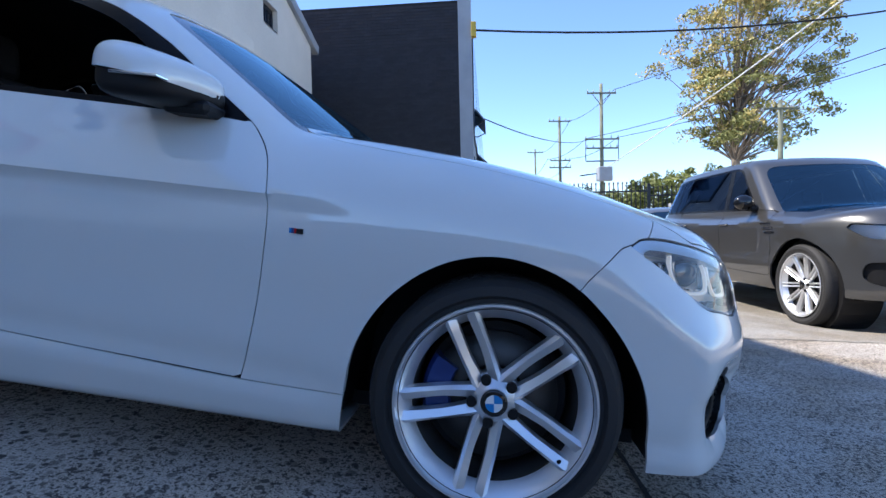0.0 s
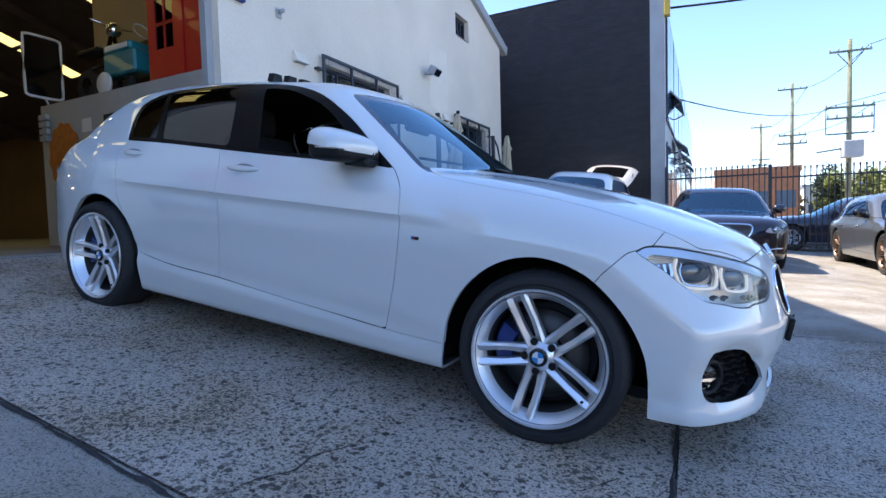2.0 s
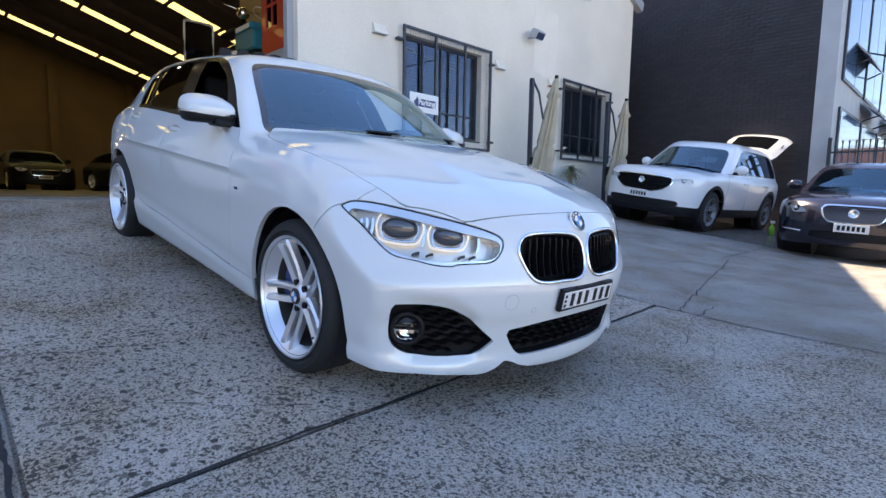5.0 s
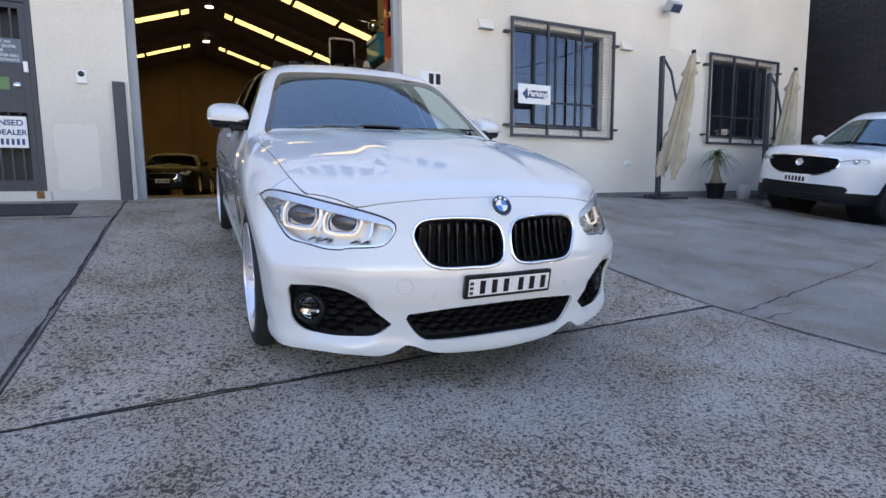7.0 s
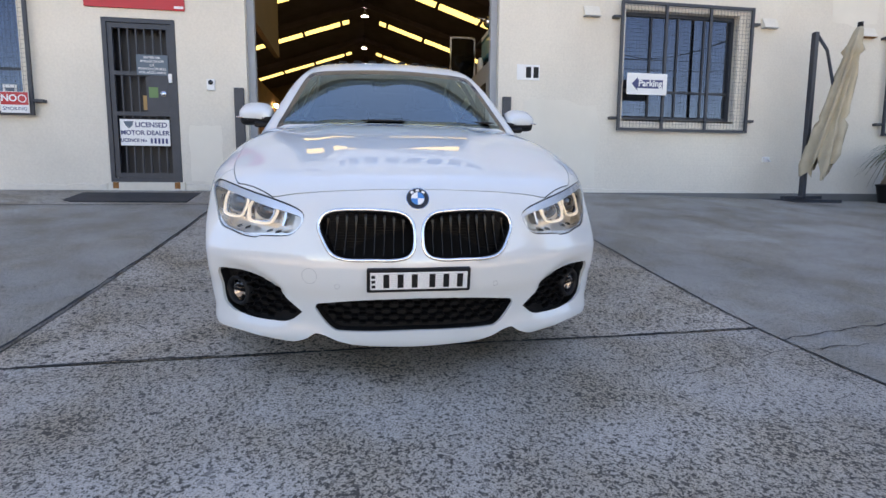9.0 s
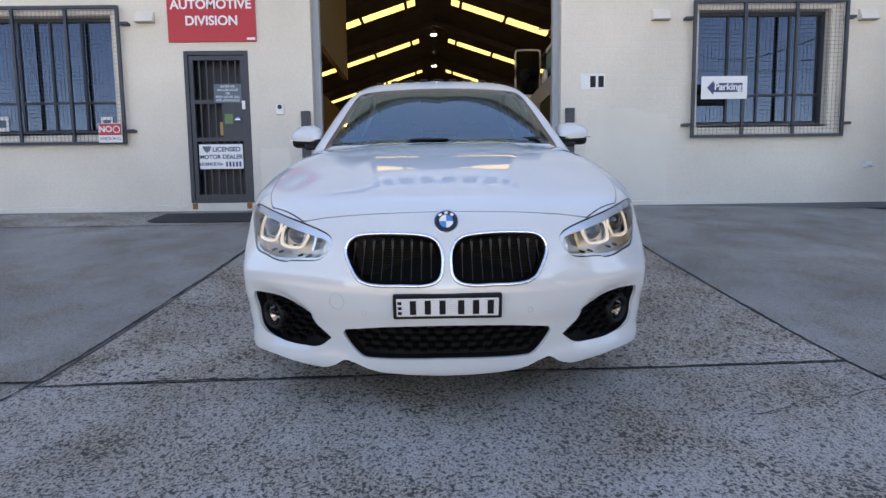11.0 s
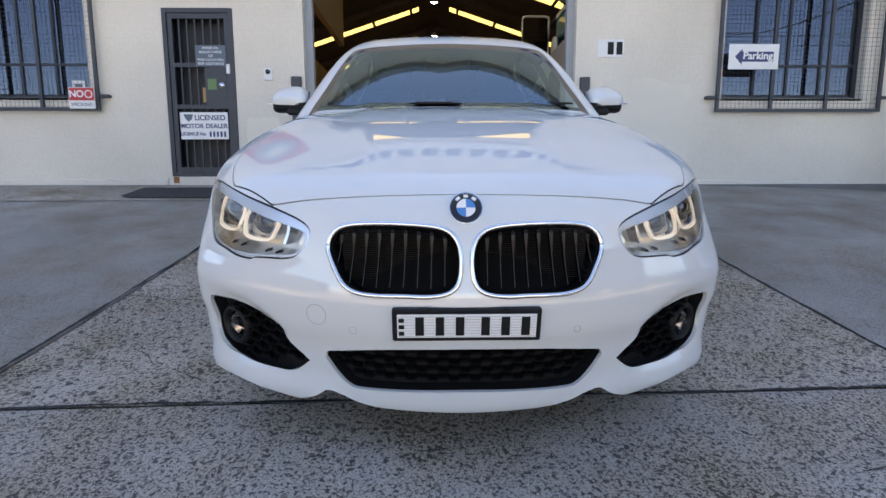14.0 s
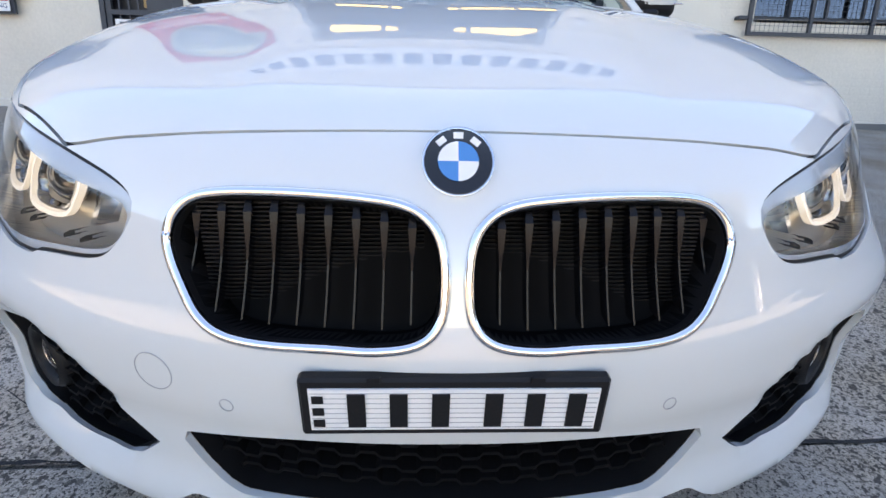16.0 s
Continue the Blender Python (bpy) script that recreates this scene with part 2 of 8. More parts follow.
def box(name, x0, x1, y0, y1, z0, z1, material, parent=None, label="", bevel=0.0, m=None, seg=1):
    return part(name, add_box(bmesh.new(), x0, x1, y0, y1, z0, z1, bevel, m, seg), material, parent, label)


def add_tube(bm, p0, p1, r0, r1=None, n=10, cap=True):
    r1 = r0 if r1 is None else r1
    p0, p1 = Vector(p0), Vector(p1)
    q = (p1 - p0).to_track_quat('Z', 'Y').to_matrix()
    a = [[bm.verts.new(p + q @ Vector((math.cos(2 * math.pi * i / n) * r, math.sin(2 * math.pi * i / n) * r, 0))) for i in range(n)] for p, r in ((p0, r0), (p1, r1))]
    for i in range(n):
        bm.faces.new((a[0][i], a[0][(i + 1) % n], a[1][(i + 1) % n], a[1][i]))
    if cap:
        bm.faces.new(a[0][::-1]), bm.faces.new(a[1])
    return bm


def tube(name, p0, p1, r0, material, parent=None, label="", r1=None, n=10):
    return part(name, add_tube(bmesh.new(), p0, p1, r0, r1, n), material, parent, label, True)


def pipe(name, pts, r, material, parent=None, label="", n=8):
    """A round bar that follows pts, mitred."""
    bm = bmesh.new()
    pts = [Vector(p) for p in pts]
    rings = []
    for i, p in enumerate(pts):
        d = ((pts[min(i + 1, len(pts) - 1)] - p).normalized() + (p - pts[max(i - 1, 0)]).normalized()).normalized()
        q = d.to_track_quat('Z', 'Y').to_matrix()
        rings.append([bm.verts.new(p + q @ Vector((math.cos(2 * math.pi * k / n) * r, math.sin(2 * math.pi * k / n) * r, 0))) for k in range(n)])
    for a, b in zip(rings, rings[1:]):
        for k in range(n):
            bm.faces.new((a[k], a[(k + 1) % n], b[(k + 1) % n], b[k]))
    bm.faces.new(rings[0][::-1]), bm.faces.new(rings[-1])
    return part(name, bm, material, parent, label, True)


def add_lathe(bm, profile, n=48, axis='y'):
    """Turns (radius, height) points round an axis."""
    rings = []
    for r, h in profile:
        ring = []
        for i in range(n):
            a = 2 * math.pi * i / n
            c, s = math.cos(a) * r, math.sin(a) * r
            ring.append(bm.verts.new((c, h, s) if axis == 'y' else (c, s, h)))
        rings.append(ring)
    for a, b in zip(rings, rings[1:]):
        for i in range(n):
            bm.faces.new((a[i], a[(i + 1) % n], b[(i + 1) % n], b[i]))
    return bm


def add_prism(bm, outline, h0, h1, plane='yz'):
    """A closed outline of (a, b) points, extruded between two heights on the axis that is left."""
    put = {'yz': lambda a, b, h: (h, a, b), 'xz': lambda a, b, h: (a, h, b), 'xy': lambda a, b, h: (a, b, h)}[plane]
    lo = [bm.verts.new(put(a, b, h0)) for a, b in outline]
    hi = [bm.verts.new(put(a, b, h1)) for a, b in outline]
    n = len(outline)
    for i in range(n):
        bm.faces.new((lo[i], lo[(i + 1) % n], hi[(i + 1) % n], hi[i]))
    bm.faces.new(lo[::-1]), bm.faces.new(hi)
    return bm


def curve(xs, ys):
    """A smooth line through a few points (monotone cubic), for numpy arrays."""
    xs, ys = np.array(xs, float), np.array(ys, float)
    d = np.diff(ys) / np.diff(xs)
    m = np.zeros(len(xs))
    m[0], m[-1] = d[0], d[-1]
    for i in range(1, len(xs) - 1):
        m[i] = 0 if d[i - 1] * d[i] <= 0 else 2 * d[i] * d[i - 1] / (d[i] + d[i - 1])

    def f(x):
        x = np.asarray(x, float)
        xc = np.clip(x, xs[0], xs[-1])
        i = np.clip(np.searchsorted(xs, xc) - 1, 0, len(xs) - 2)
        h = xs[i + 1] - xs[i]
        t = (xc - xs[i]) / h
        y = ys[i] * (1 + 2 * t) * (1 - t) ** 2 + m[i] * h * t * (1 - t) ** 2 + ys[i + 1] * t * t * (3 - 2 * t) - m[i + 1] * h * t * t * (1 - t)
        return y + np.where(x < xs[0], (x - xs[0]) * m[0], 0) + np.where(x > xs[-1], (x - xs[-1]) * m[-1], 0)
    return f


def letters(name, text, size, material, m, parent=None, depth=0.002, align='CENTER', label="", bold=0.0):
    c = bpy.data.curves.new(name, 'FONT')
    c.body, c.size, c.extrude, c.align_x, c.align_y, c.offset = text, size, depth, align, 'CENTER', bold
    tmp = bpy.data.objects.new(name, c)
    me = bpy.data.meshes.new_from_object(tmp)
    bpy.data.objects.remove(tmp)
    me.materials.append(material)
    ob = new(name, me)
    ob.parent = parent
    ob.matrix_basis = m
    if label:
        tagged(ob, label)
    return ob

# ---- ground ----
ramp = curve((-4.7, -4.3, -3.0, -2.0, -0.6, 0.0, 0.45, 1.2, 2.6), (0.64, 0.625, 0.45, 0.29, 0.085, 0.005, -0.043, -0.085, -0.10))
fall = curve((-30, 2.5, 6.0, 11.0, 13.5, 16.0), (1.0, 1.0, 0.88, 0.76, 0.3, 0.0))


def ground_z(x, y):
    x, y = np.asarray(x, float), np.asarray(y, float)
    r = np.where(x > 2.6, -0.10, ramp(np.clip(x, -4.7, 2.6)))
    dip = np.clip((x - 1.5) / 2.0, 0, 1) * np.clip((y - 0.8) / 2.2, 0, 1)
    return (r + 0.10) * fall(np.clip(y, -30, 16)) - 0.10 - 0.14 * dip * dip * (3 - 2 * dip)


def sheet(name, xs, ys, material, dz=0.0, parent=None, label="", skew=None):
    X, Y = np.meshgrid(xs, ys)
    if skew:
        X = X + (-0.0317 * Y - 0.0014) * (X - skew) / (0.43 - skew)
    V = np.column_stack((X.ravel(), Y.ravel(), ground_z(X, Y).ravel() + dz))
    n, F = len(xs), []
    for j in range(len(ys) - 1):
        for i in range(n - 1):
            F.append((j * n + i, j * n + i + 1, (j + 1) * n + i + 1, (j + 1) * n + i))
    return from_data(name, V, F, material, parent, label, True)


def wavy_joint(name, a, b, width, seed, parent):
    """A tarred joint between slabs, with a ragged edge, lying on the ground."""
    rng = random.Random(seed)
    n = max(6, int(math.dist(a, b) / 0.025))
    d = Vector((b[0] - a[0], b[1] - a[1])).normalized()
    V, F = [], []
    for i in range(n + 1):
        t = i / n
        x, y = a[0] + (b[0] - a[0]) * t, a[1] + (b[1] - a[1]) * t
        s = noise.noise((x * 1.3, y * 1.3, seed)) * 0.02 + noise.noise((x * 9, y * 9, seed)) * (0.03 if width < 0.015 else 0.008)
        w = width * max(0.12, 0.62 + 0.5 * noise.noise((x * 4, y * 4, seed + 9)) + 0.5 * (rng.random() - 0.5))
        for k in (-0.5, 0.5):
            px, py = x - d.y * (k * w + s), y + d.x * (k * w + s)
            V.append((px, py, float(ground_z(px, py)) + 0.0045))
        if i:
            F.append((2 * i - 2, 2 * i - 1, 2 * i + 1, 2 * i))
    return from_data(name, V, F, M["joint"], parent)


ground = sheet("ground", sorted(set(np.round(np.concatenate((np.linspace(-4.75, 3, 60), [-900, -300, -100, -40, -12, 5, 8, 12, 20, 40, 100, 300, 900])), 3))),
               sorted(set(np.round(np.concatenate((np.linspace(-8, 16, 80), [-900, -300, -100, -30, -15, 20, 30, 60, 120, 300, 900])), 3))), M["slab"], -0.012)
tagged(ground, "grey concrete forecourt ramped up to the workshop", "ground", kind="structure")
JX, JL, JR = 0.43, -1.75, 1.85
slabs = [
    ("driveway_slab", np.linspace(-4.5, JX - 0.006, 60), np.linspace(JL + 0.006, JR - 0.006, 30), "aggregate"),
    ("front_slab", np.linspace(JX + 0.006, 9.0, 60), np.linspace(JL - 0.2, JR - 0.006, 30), "worn_aggregate"),
    ("side_slab", np.linspace(-3.25, JX - 0.006, 40), np.linspace(-7.5, JL - 0.006, 30), "slab"),
    ("street_slab", np.linspace(JX + 0.006, 9.0, 40), np.linspace(-7.5, JL - 0.212, 30), "worn_aggregate"),
    ("yard_slab", np.linspace(-4.5, 9.0, 90), np.linspace(JR + 0.006, 12.0, 60), "slab"),
    ("wall_strip", np.linspace(-4.5, -3.262, 12), np.linspace(-7.5, JL - 0.006, 30), "aggregate"),
]
for name, xs, ys, key in slabs:
    sheet(name, xs, ys, M[key], 0.0, ground, "worn concrete slab", {"driveway_slab": -4.5, "front_slab": 9.0}.get(name))
for i, (a, b, w) in enumerate((((-4.5, JL), (0.486, JL - 0.03), 0.026), ((0.486, JL - 0.03), (3.5, JL - 0.2), 0.024), ((0.486, JL), (0.370, JR), 0.020), ((-4.5, JR), (9.0, JR), 0.016),
                               ((-3.256, -7.5), (-3.256, JL), 0.03), ((-0.63, JL), (-0.53, -1.27), 0.010), ((-0.53, -1.27), (-0.47, -0.98), 0.005), ((-1.02, JL), (-0.97, -1.62), 0.006), ((0.63, 2.28), (0.66, 1.75), 0.008), ((0.66, 1.75), (0.86, 1.1), 0.005), ((0.02, -1.35), (0.30, -0.95), 0.006), ((JX + 0.1, JR), (-0.1, 5.0), 0.012), ((-0.2, 5.0), (-0.3, 12.0), 0.02), ((3.4, JR), (3.4, 12.0), 0.02))):
    wavy_joint("joint_sealant", a, b, w, i + 1, ground)

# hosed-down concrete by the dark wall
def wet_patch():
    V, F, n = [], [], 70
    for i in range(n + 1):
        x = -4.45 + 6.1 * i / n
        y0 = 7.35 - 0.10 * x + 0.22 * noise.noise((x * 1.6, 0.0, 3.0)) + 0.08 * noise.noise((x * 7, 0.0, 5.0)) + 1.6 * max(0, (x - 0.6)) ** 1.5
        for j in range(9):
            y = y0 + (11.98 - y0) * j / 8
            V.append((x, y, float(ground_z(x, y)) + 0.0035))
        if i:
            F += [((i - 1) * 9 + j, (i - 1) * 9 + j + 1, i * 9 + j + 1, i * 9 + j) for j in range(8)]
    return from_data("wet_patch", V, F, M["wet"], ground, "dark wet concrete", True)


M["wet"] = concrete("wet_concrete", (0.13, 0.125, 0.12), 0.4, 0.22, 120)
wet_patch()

# ---- workshop building ----
WX, WT = -4.52, 0.28
EAVE, RIDGE, HALF = 5.62, 9.25, 11.05
OPEN = (-1.66, 1.70, 0.55, 5.0)
HOLES = [OPEN, (-3.37, -2.51, 0.74, 2.77), (3.56, 5.36, 1.71, 3.24), (8.1, 9.9, 1.70, 3.16), (-6.10, -4.30, 1.71, 3.24), (8.24, 8.96, 5.12, 5.60)]


def facade():
    """Gable wall as a grid of blocks that leaves the openings free."""
    bm = bmesh.new()
    ys = sorted({-HALF, HALF, 0.0} | {h[0] for h in HOLES} | {h[1] for h in HOLES} | set(np.linspace(-HALF, HALF, 23)))
    zs = sorted({0.2, EAVE} | {h[2] for h in HOLES} | {h[3] for h in HOLES if h[3] < EAVE} | {5.78})
    zs = [z for z in zs if z <= EAVE]

    def blocked(y, z):
        return any(h[0] < y < h[1] and h[2] < z < h[3] for h in HOLES)
    top = lambda y: EAVE + (RIDGE - EAVE) * (1 - abs(y) / HALF)
    grid = {}

    def vert(i, k, side):
        key = (i, k, side)
        if key not in grid:
            z = top(ys[i]) if k == len(zs) else zs[k]
            grid[key] = bm.verts.new((WX - WT * side, ys[i], z))
        return grid[key]
    solid = {(i, k): not blocked((ys[i] + ys[i + 1]) / 2, (zs[k] + (zs[k + 1] if k + 1 < len(zs) else EAVE + 0.08)) / 2) for i in range(len(ys) - 1) for k in range(len(zs))}
    for (i, k), ok in solid.items():
        if not ok:
            continue
        c = [(i, k), (i + 1, k), (i + 1, k + 1), (i, k + 1)]
        for side in (0, 1):
            vs = [vert(a, b, side) for a, b in c]
            vs = [v for n, v in enumerate(vs) if all((v.co - w.co).length > 1e-6 for w in vs[:n])]
            if len(vs) > 2:
                bm.faces.new(vs if side == 0 else vs[::-1])
        for (da, db), (p, q) in (((-1, 0), (0, 3)), ((1, 0), (1, 2)), ((0, -1), (0, 1)), ((0, 1), (3, 2))):
            if not solid.get((i + da, k + db), False):
                quad = [vert(*c[p], 0), vert(*c[q], 0), vert(*c[q], 1), vert(*c[p], 1)]
                if (quad[0].co - quad[1].co).length > 1e-6:
                    bm.faces.new(quad)
    return bm


wall_front = tagged(part("wall_front", facade(), M["render"]), "cream painted gable wall of the workshop", "wall", kind="structure")

# roof, inner walls, floor
roof_bm = bmesh.new()
BACK = -34.5
SKY_ROWS = (-9.6, -14.4, -19.8, -25.0, -31.2)
slope = (RIDGE - EAVE) / HALF
for s in (-1, 1):
    xs = [BACK]
    for r in sorted(SKY_ROWS):
        xs += [r - 0.38, r + 0.38]
    xs += [WX - WT - 0.01]
    for i in range(len(xs) - 1):
        cuts = [0.0, 0.76, 1.09, 1.21, 2.94, 3.06, 4.79, 4.91, 6.64, 6.76, 8.44, HALF + 0.3] if i % 2 else [0.0, HALF + 0.3]
        for j in range(len(cuts) - 1):
            if i % 2 and j % 2 == 1:
                continue
            y0, y1 = cuts[j], cuts[j + 1]
            for dz, rev in ((0, False), (0.06, True)):
                q = [bm_v for bm_v in (roof_bm.verts.new((xs[i], s * y0, RIDGE - slope * y0 + dz)), roof_bm.verts.new((xs[i + 1], s * y0, RIDGE - slope * y0 + dz)),
                                      roof_bm.verts.new((xs[i + 1], s * y1, RIDGE - slope * y1 + dz)), roof_bm.verts.new((xs[i], s * y1, RIDGE - slope * y1 + dz)))]
                roof_bm.faces.new(q)
M["roofdark"] = mat("dark_roof_lining", (0.12, 0.095, 0.14), 0.8, var=0.2, scale=1.5)
ceiling = tagged(part("ceiling", roof_bm, M["roofdark"]), "dark insulated underside of the gabled workshop roof", "ceiling", kind="structure")
skym = bpy.data.materials.new("fibreglass_skylight")
skym.use_nodes = True
b_ = skym.node_tree.nodes["Principled BSDF"]
b_.inputs["Base Color"].default_value = (0.9, 0.74, 0.3, 1)
b_.inputs["Emission Color"].default_value = (1.0, 0.79, 0.24, 1)
b_.inputs["Emission Strength"].default_value = 0.68
for r in SKY_ROWS:
    for s in (-1, 1):
        holder = tagged(new("skylight"), "translucent yellowed fibreglass skylight strip in the roof", "skylight", "roof skylights")
        holder.location = (r, s * 4.6, RIDGE - slope * 4.6)
        e = (0.7, 1.15, 3.0, 4.85, 6.7, 8.5)
        for a, b in zip(e, e[1:]):
            bm = bmesh.new()
            vs = [bm.verts.new((dx, s * (y - 4.6), -slope * (y - 4.6) + 0.03)) for dx, y in ((-0.38, a + 0.06), (0.38, a + 0.06), (0.38, b - 0.06), (-0.38, b - 0.06))]
            bm.faces.new(vs)
            part("panel", bm, skym, holder)
M["inner"] = mat("brown_inner_wall", (0.17, 0.115, 0.080), 0.8, var=0.12, scale=0.7, bump=0.1)
M["inner_floor"] = mat("workshop_floor", (0.16, 0.16, 0.155), 0.5, var=0.2, scale=1.2, bump=0.05)
for nm, a in (("wall_back", (BACK - 0.2, BACK, -HALF, HALF, 0.3, RIDGE)), ("wall_west", (BACK, WX - WT - 0.003, -HALF - 0.2, -HALF, 0.3, EAVE)), ("wall_east", (BACK, WX - WT - 0.003, HALF, HALF + 0.2, 0.3, EAVE))):
    tagged(box(nm, *a, M["inner"]), "brown painted inner wall of the workshop", "wall", kind="structure")
tagged(box("floor", BACK, WX + 0.1, -HALF, HALF, 0.35, 0.635, M["inner_floor"]), "smooth concrete workshop floor", "floor", kind="structure")

# neighbour: charcoal brick building
DY = 12.4
wall_n = tagged(box("wall_neighbour", -14.0, -0.78, DY + 0.006, DY + 0.25, -0.3, 7.1, M["mortar"]), "charcoal painted brick side wall of the next building", "wall", kind="structure")
tagged(box("neighbour_end_strip", -0.779, -0.42, DY - 0.02, DY + 0.3, -0.3, 7.15, M["soffit"]), "grey painted render end of the next building", "wall", kind="structure")

# ---- car body surfaces ----
def smax(a, b, k):
    h = np.maximum(k - np.abs(a - b), 0) / k
    return np.maximum(a, b) + h * h * h * k / 6


def smin(a, b, k):
    return -smax(-a, -b, k)


class Shape:
    """A car body as one smooth implicit form: x ahead from the front axle, y to the side (half of it), z up from the road."""

    def __init__(self, **k):
        self.k = k

    def lower(self, x, y, z):
        side = y - self.k["plan"](x) * self.k["tuck"](z)
        if "relief" in self.k:
            side = side - self.k["relief"](x, z)
        front = x - (self.k["nose"](z) - self.k["bow2"] * y * y - self.k["bow6"](z) * y ** 6)
        rear = -x + self.k["tail"](z) + self.k["rbow2"] * y * y + self.k["rbow6"] * y ** 6
        top = z - (self.k["deck"](x) - self.k["crown"](x) * y * y - self.k["crown6"] * y ** 6 + self.k["dome"](x, y))
        bottom = self.k["floor"] - z
        r = self.k["round_"]
        if "corner" in self.k:
            r = r + (self.k["corner"](z) - r) * np.clip((x - 0.1) / 0.2, 0, 1)
        f = smax(smax(side, top, self.k.get("edge", 0.16)), smax(front, rear, 0.05), r)
        if "press" in self.k:
            f = f + self.k["press"](x, y, z)
        return smax(f, bottom, 0.04)

    def cabin(self, x, y, z):
        side = (y - (self.k["belt_w"] - (z - self.k["belt"]) * self.k["lean"] - self.k.get("taper", 0.14) * np.clip((self.k["back"] + 1.0 - x) / 1.0, 0, 1.4) ** 1.6)) * 0.9
        roof = z - (self.k["roof"](x) - self.k["roof_crown"] * y * y)
        ws = (x - (self.k["cowl"] - (z - self.k["belt"]) * self.k["rake"] - self.k["ws_bow"] * y * y)) / math.hypot(1, self.k["rake"])
        back = (-x + self.k["back"] + (z - self.k["belt"]) * self.k["brake"] + 0.12 * y * y) / math.hypot(1, self.k["brake"])
        return smax(smax(smax(side, roof, self.k.get("roof_edge", 0.22)), smax(ws, back, 0.05), 0.09), self.k["belt"] - 0.2 - z, 0.02)

    def f(self, P):
        x, y, z = P[..., 0], np.abs(P[..., 1]), P[..., 2]
        return smin(self.lower(x, y, z), self.cabin(x, y, z), 0.03)

    def cast(self, O, D, far=2.4, steps=44):
        """Where rays from inside leave the body."""
        lo, hi = np.zeros(len(O)), np.full(len(O), far)
        live = np.arange(len(O))
        for a, b in zip(np.linspace(0, far, 60), np.linspace(0, far, 60)[1:]):
            out = self.f(O[live] + D[live] * b) > 0
            lo[live[out]], hi[live[out]] = a, b
            live = live[~out]
            if not len(live):
                break
        lo[live] = far
        for _ in range(15):
            mid = (lo + hi) / 2
            v = self.f(O + D * mid[:, None]) > 0
            hi, lo = np.where(v, mid, hi), np.where(v, lo, mid)
        return O + D * ((lo + hi) / 2)[:, None]

    def normal(self, P, e=1e-3):
        g = np.stack([self.f(P + np.eye(3)[i] * e) - self.f(P - np.eye(3)[i] * e) for i in range(3)], -1)
        return g / np.maximum(np.linalg.norm(g, axis=-1, keepdims=True), 1e-9)


class Skin:
    """Half a body (y >= 0) as polygons that are cut along lines."""

    def __init__(self, V, F):
        self.V, self.F = [tuple(v) for v in V], list(F)

    def cut(self, F, fn):
        """Splits polygons where fn(points) changes sign: (negative, positive)."""
        if not F:
            return [], []
        use = sorted({i for f in F for i in f})
        val = dict(zip(use, fn(np.array([self.V[i] for i in use])).tolist()))
        made, neg, pos = {}, [], []

        def cross(a, b):
            key = (a, b) if a < b else (b, a)
            if key not in made:
                t = val[key[0]] / (val[key[0]] - val[key[1]])
                p, q = self.V[key[0]], self.V[key[1]]
                made[key] = len(self.V)
                self.V.append(tuple(p[i] + (q[i] - p[i]) * t for i in range(3)))
                val[made[key]] = 0.0
            return made[key]
        for face in F:
            s = [val[i] <= 0 for i in face]
            if all(s):
                neg.append(face)
            elif not any(s):
                pos.append(face)
            else:
                a, b = [], []
                for i, v in enumerate(face):
                    w = face[(i + 1) % len(face)]
                    (a if val[v] <= 0 else b).append(v)
                    if (val[v] <= 0) != (val[w] <= 0):
                        c = cross(v, w)
                        a.append(c), b.append(c)
                if len(a) > 2:
                    neg.append(tuple(a))
                if len(b) > 2:
                    pos.append(tuple(b))
        return neg, pos

    def near(self, F, test):
        """Parts a list of polygons by a test on their centres: (yes, no)."""
        yes, no, V = [], [], self.V
        for f in F:
            k = len(f)
            c = (sum(V[i][0] for i in f) / k, sum(V[i][1] for i in f) / k, sum(V[i][2] for i in f) / k)
            (yes if test(c) else no).append(f)
        return yes, no


def outline(pts, n=12, closed=True, tension=0.5):
    """Catmull-Rom line through control points; a point given as (a, b, 1) stays a sharp corner."""
    P = [np.array(p[:2], float) for p in pts]
    hard = [len(p) > 2 for p in pts]
    out, m = [], len(P)
    for i in range(m if closed else m - 1):
        p1, p2 = P[i], P[(i + 1) % m]
        p0 = P[i - 1] if (closed or i > 0) else p1
        p3 = P[(i + 2) % m] if (closed or i + 2 < m) else p2
        t1 = np.zeros(2) if hard[i] else (p2 - p0) * tension
        t2 = np.zeros(2) if hard[(i + 1) % m] else (p3 - p1) * tension
        if hard[i]:
            t1 = (p2 - p1) * 0.8
        if hard[(i + 1) % m]:
            t2 = (p2 - p1) * 0.8
        for k in range(n):
            t = k / n
            out.append((2 * t ** 3 - 3 * t * t + 1) * p1 + (t ** 3 - 2 * t * t + t) * t1 + (3 * t * t - 2 * t ** 3) * p2 + (t ** 3 - t * t) * t2)
    if not closed:
        out.append(P[-1])
    return np.array(out)


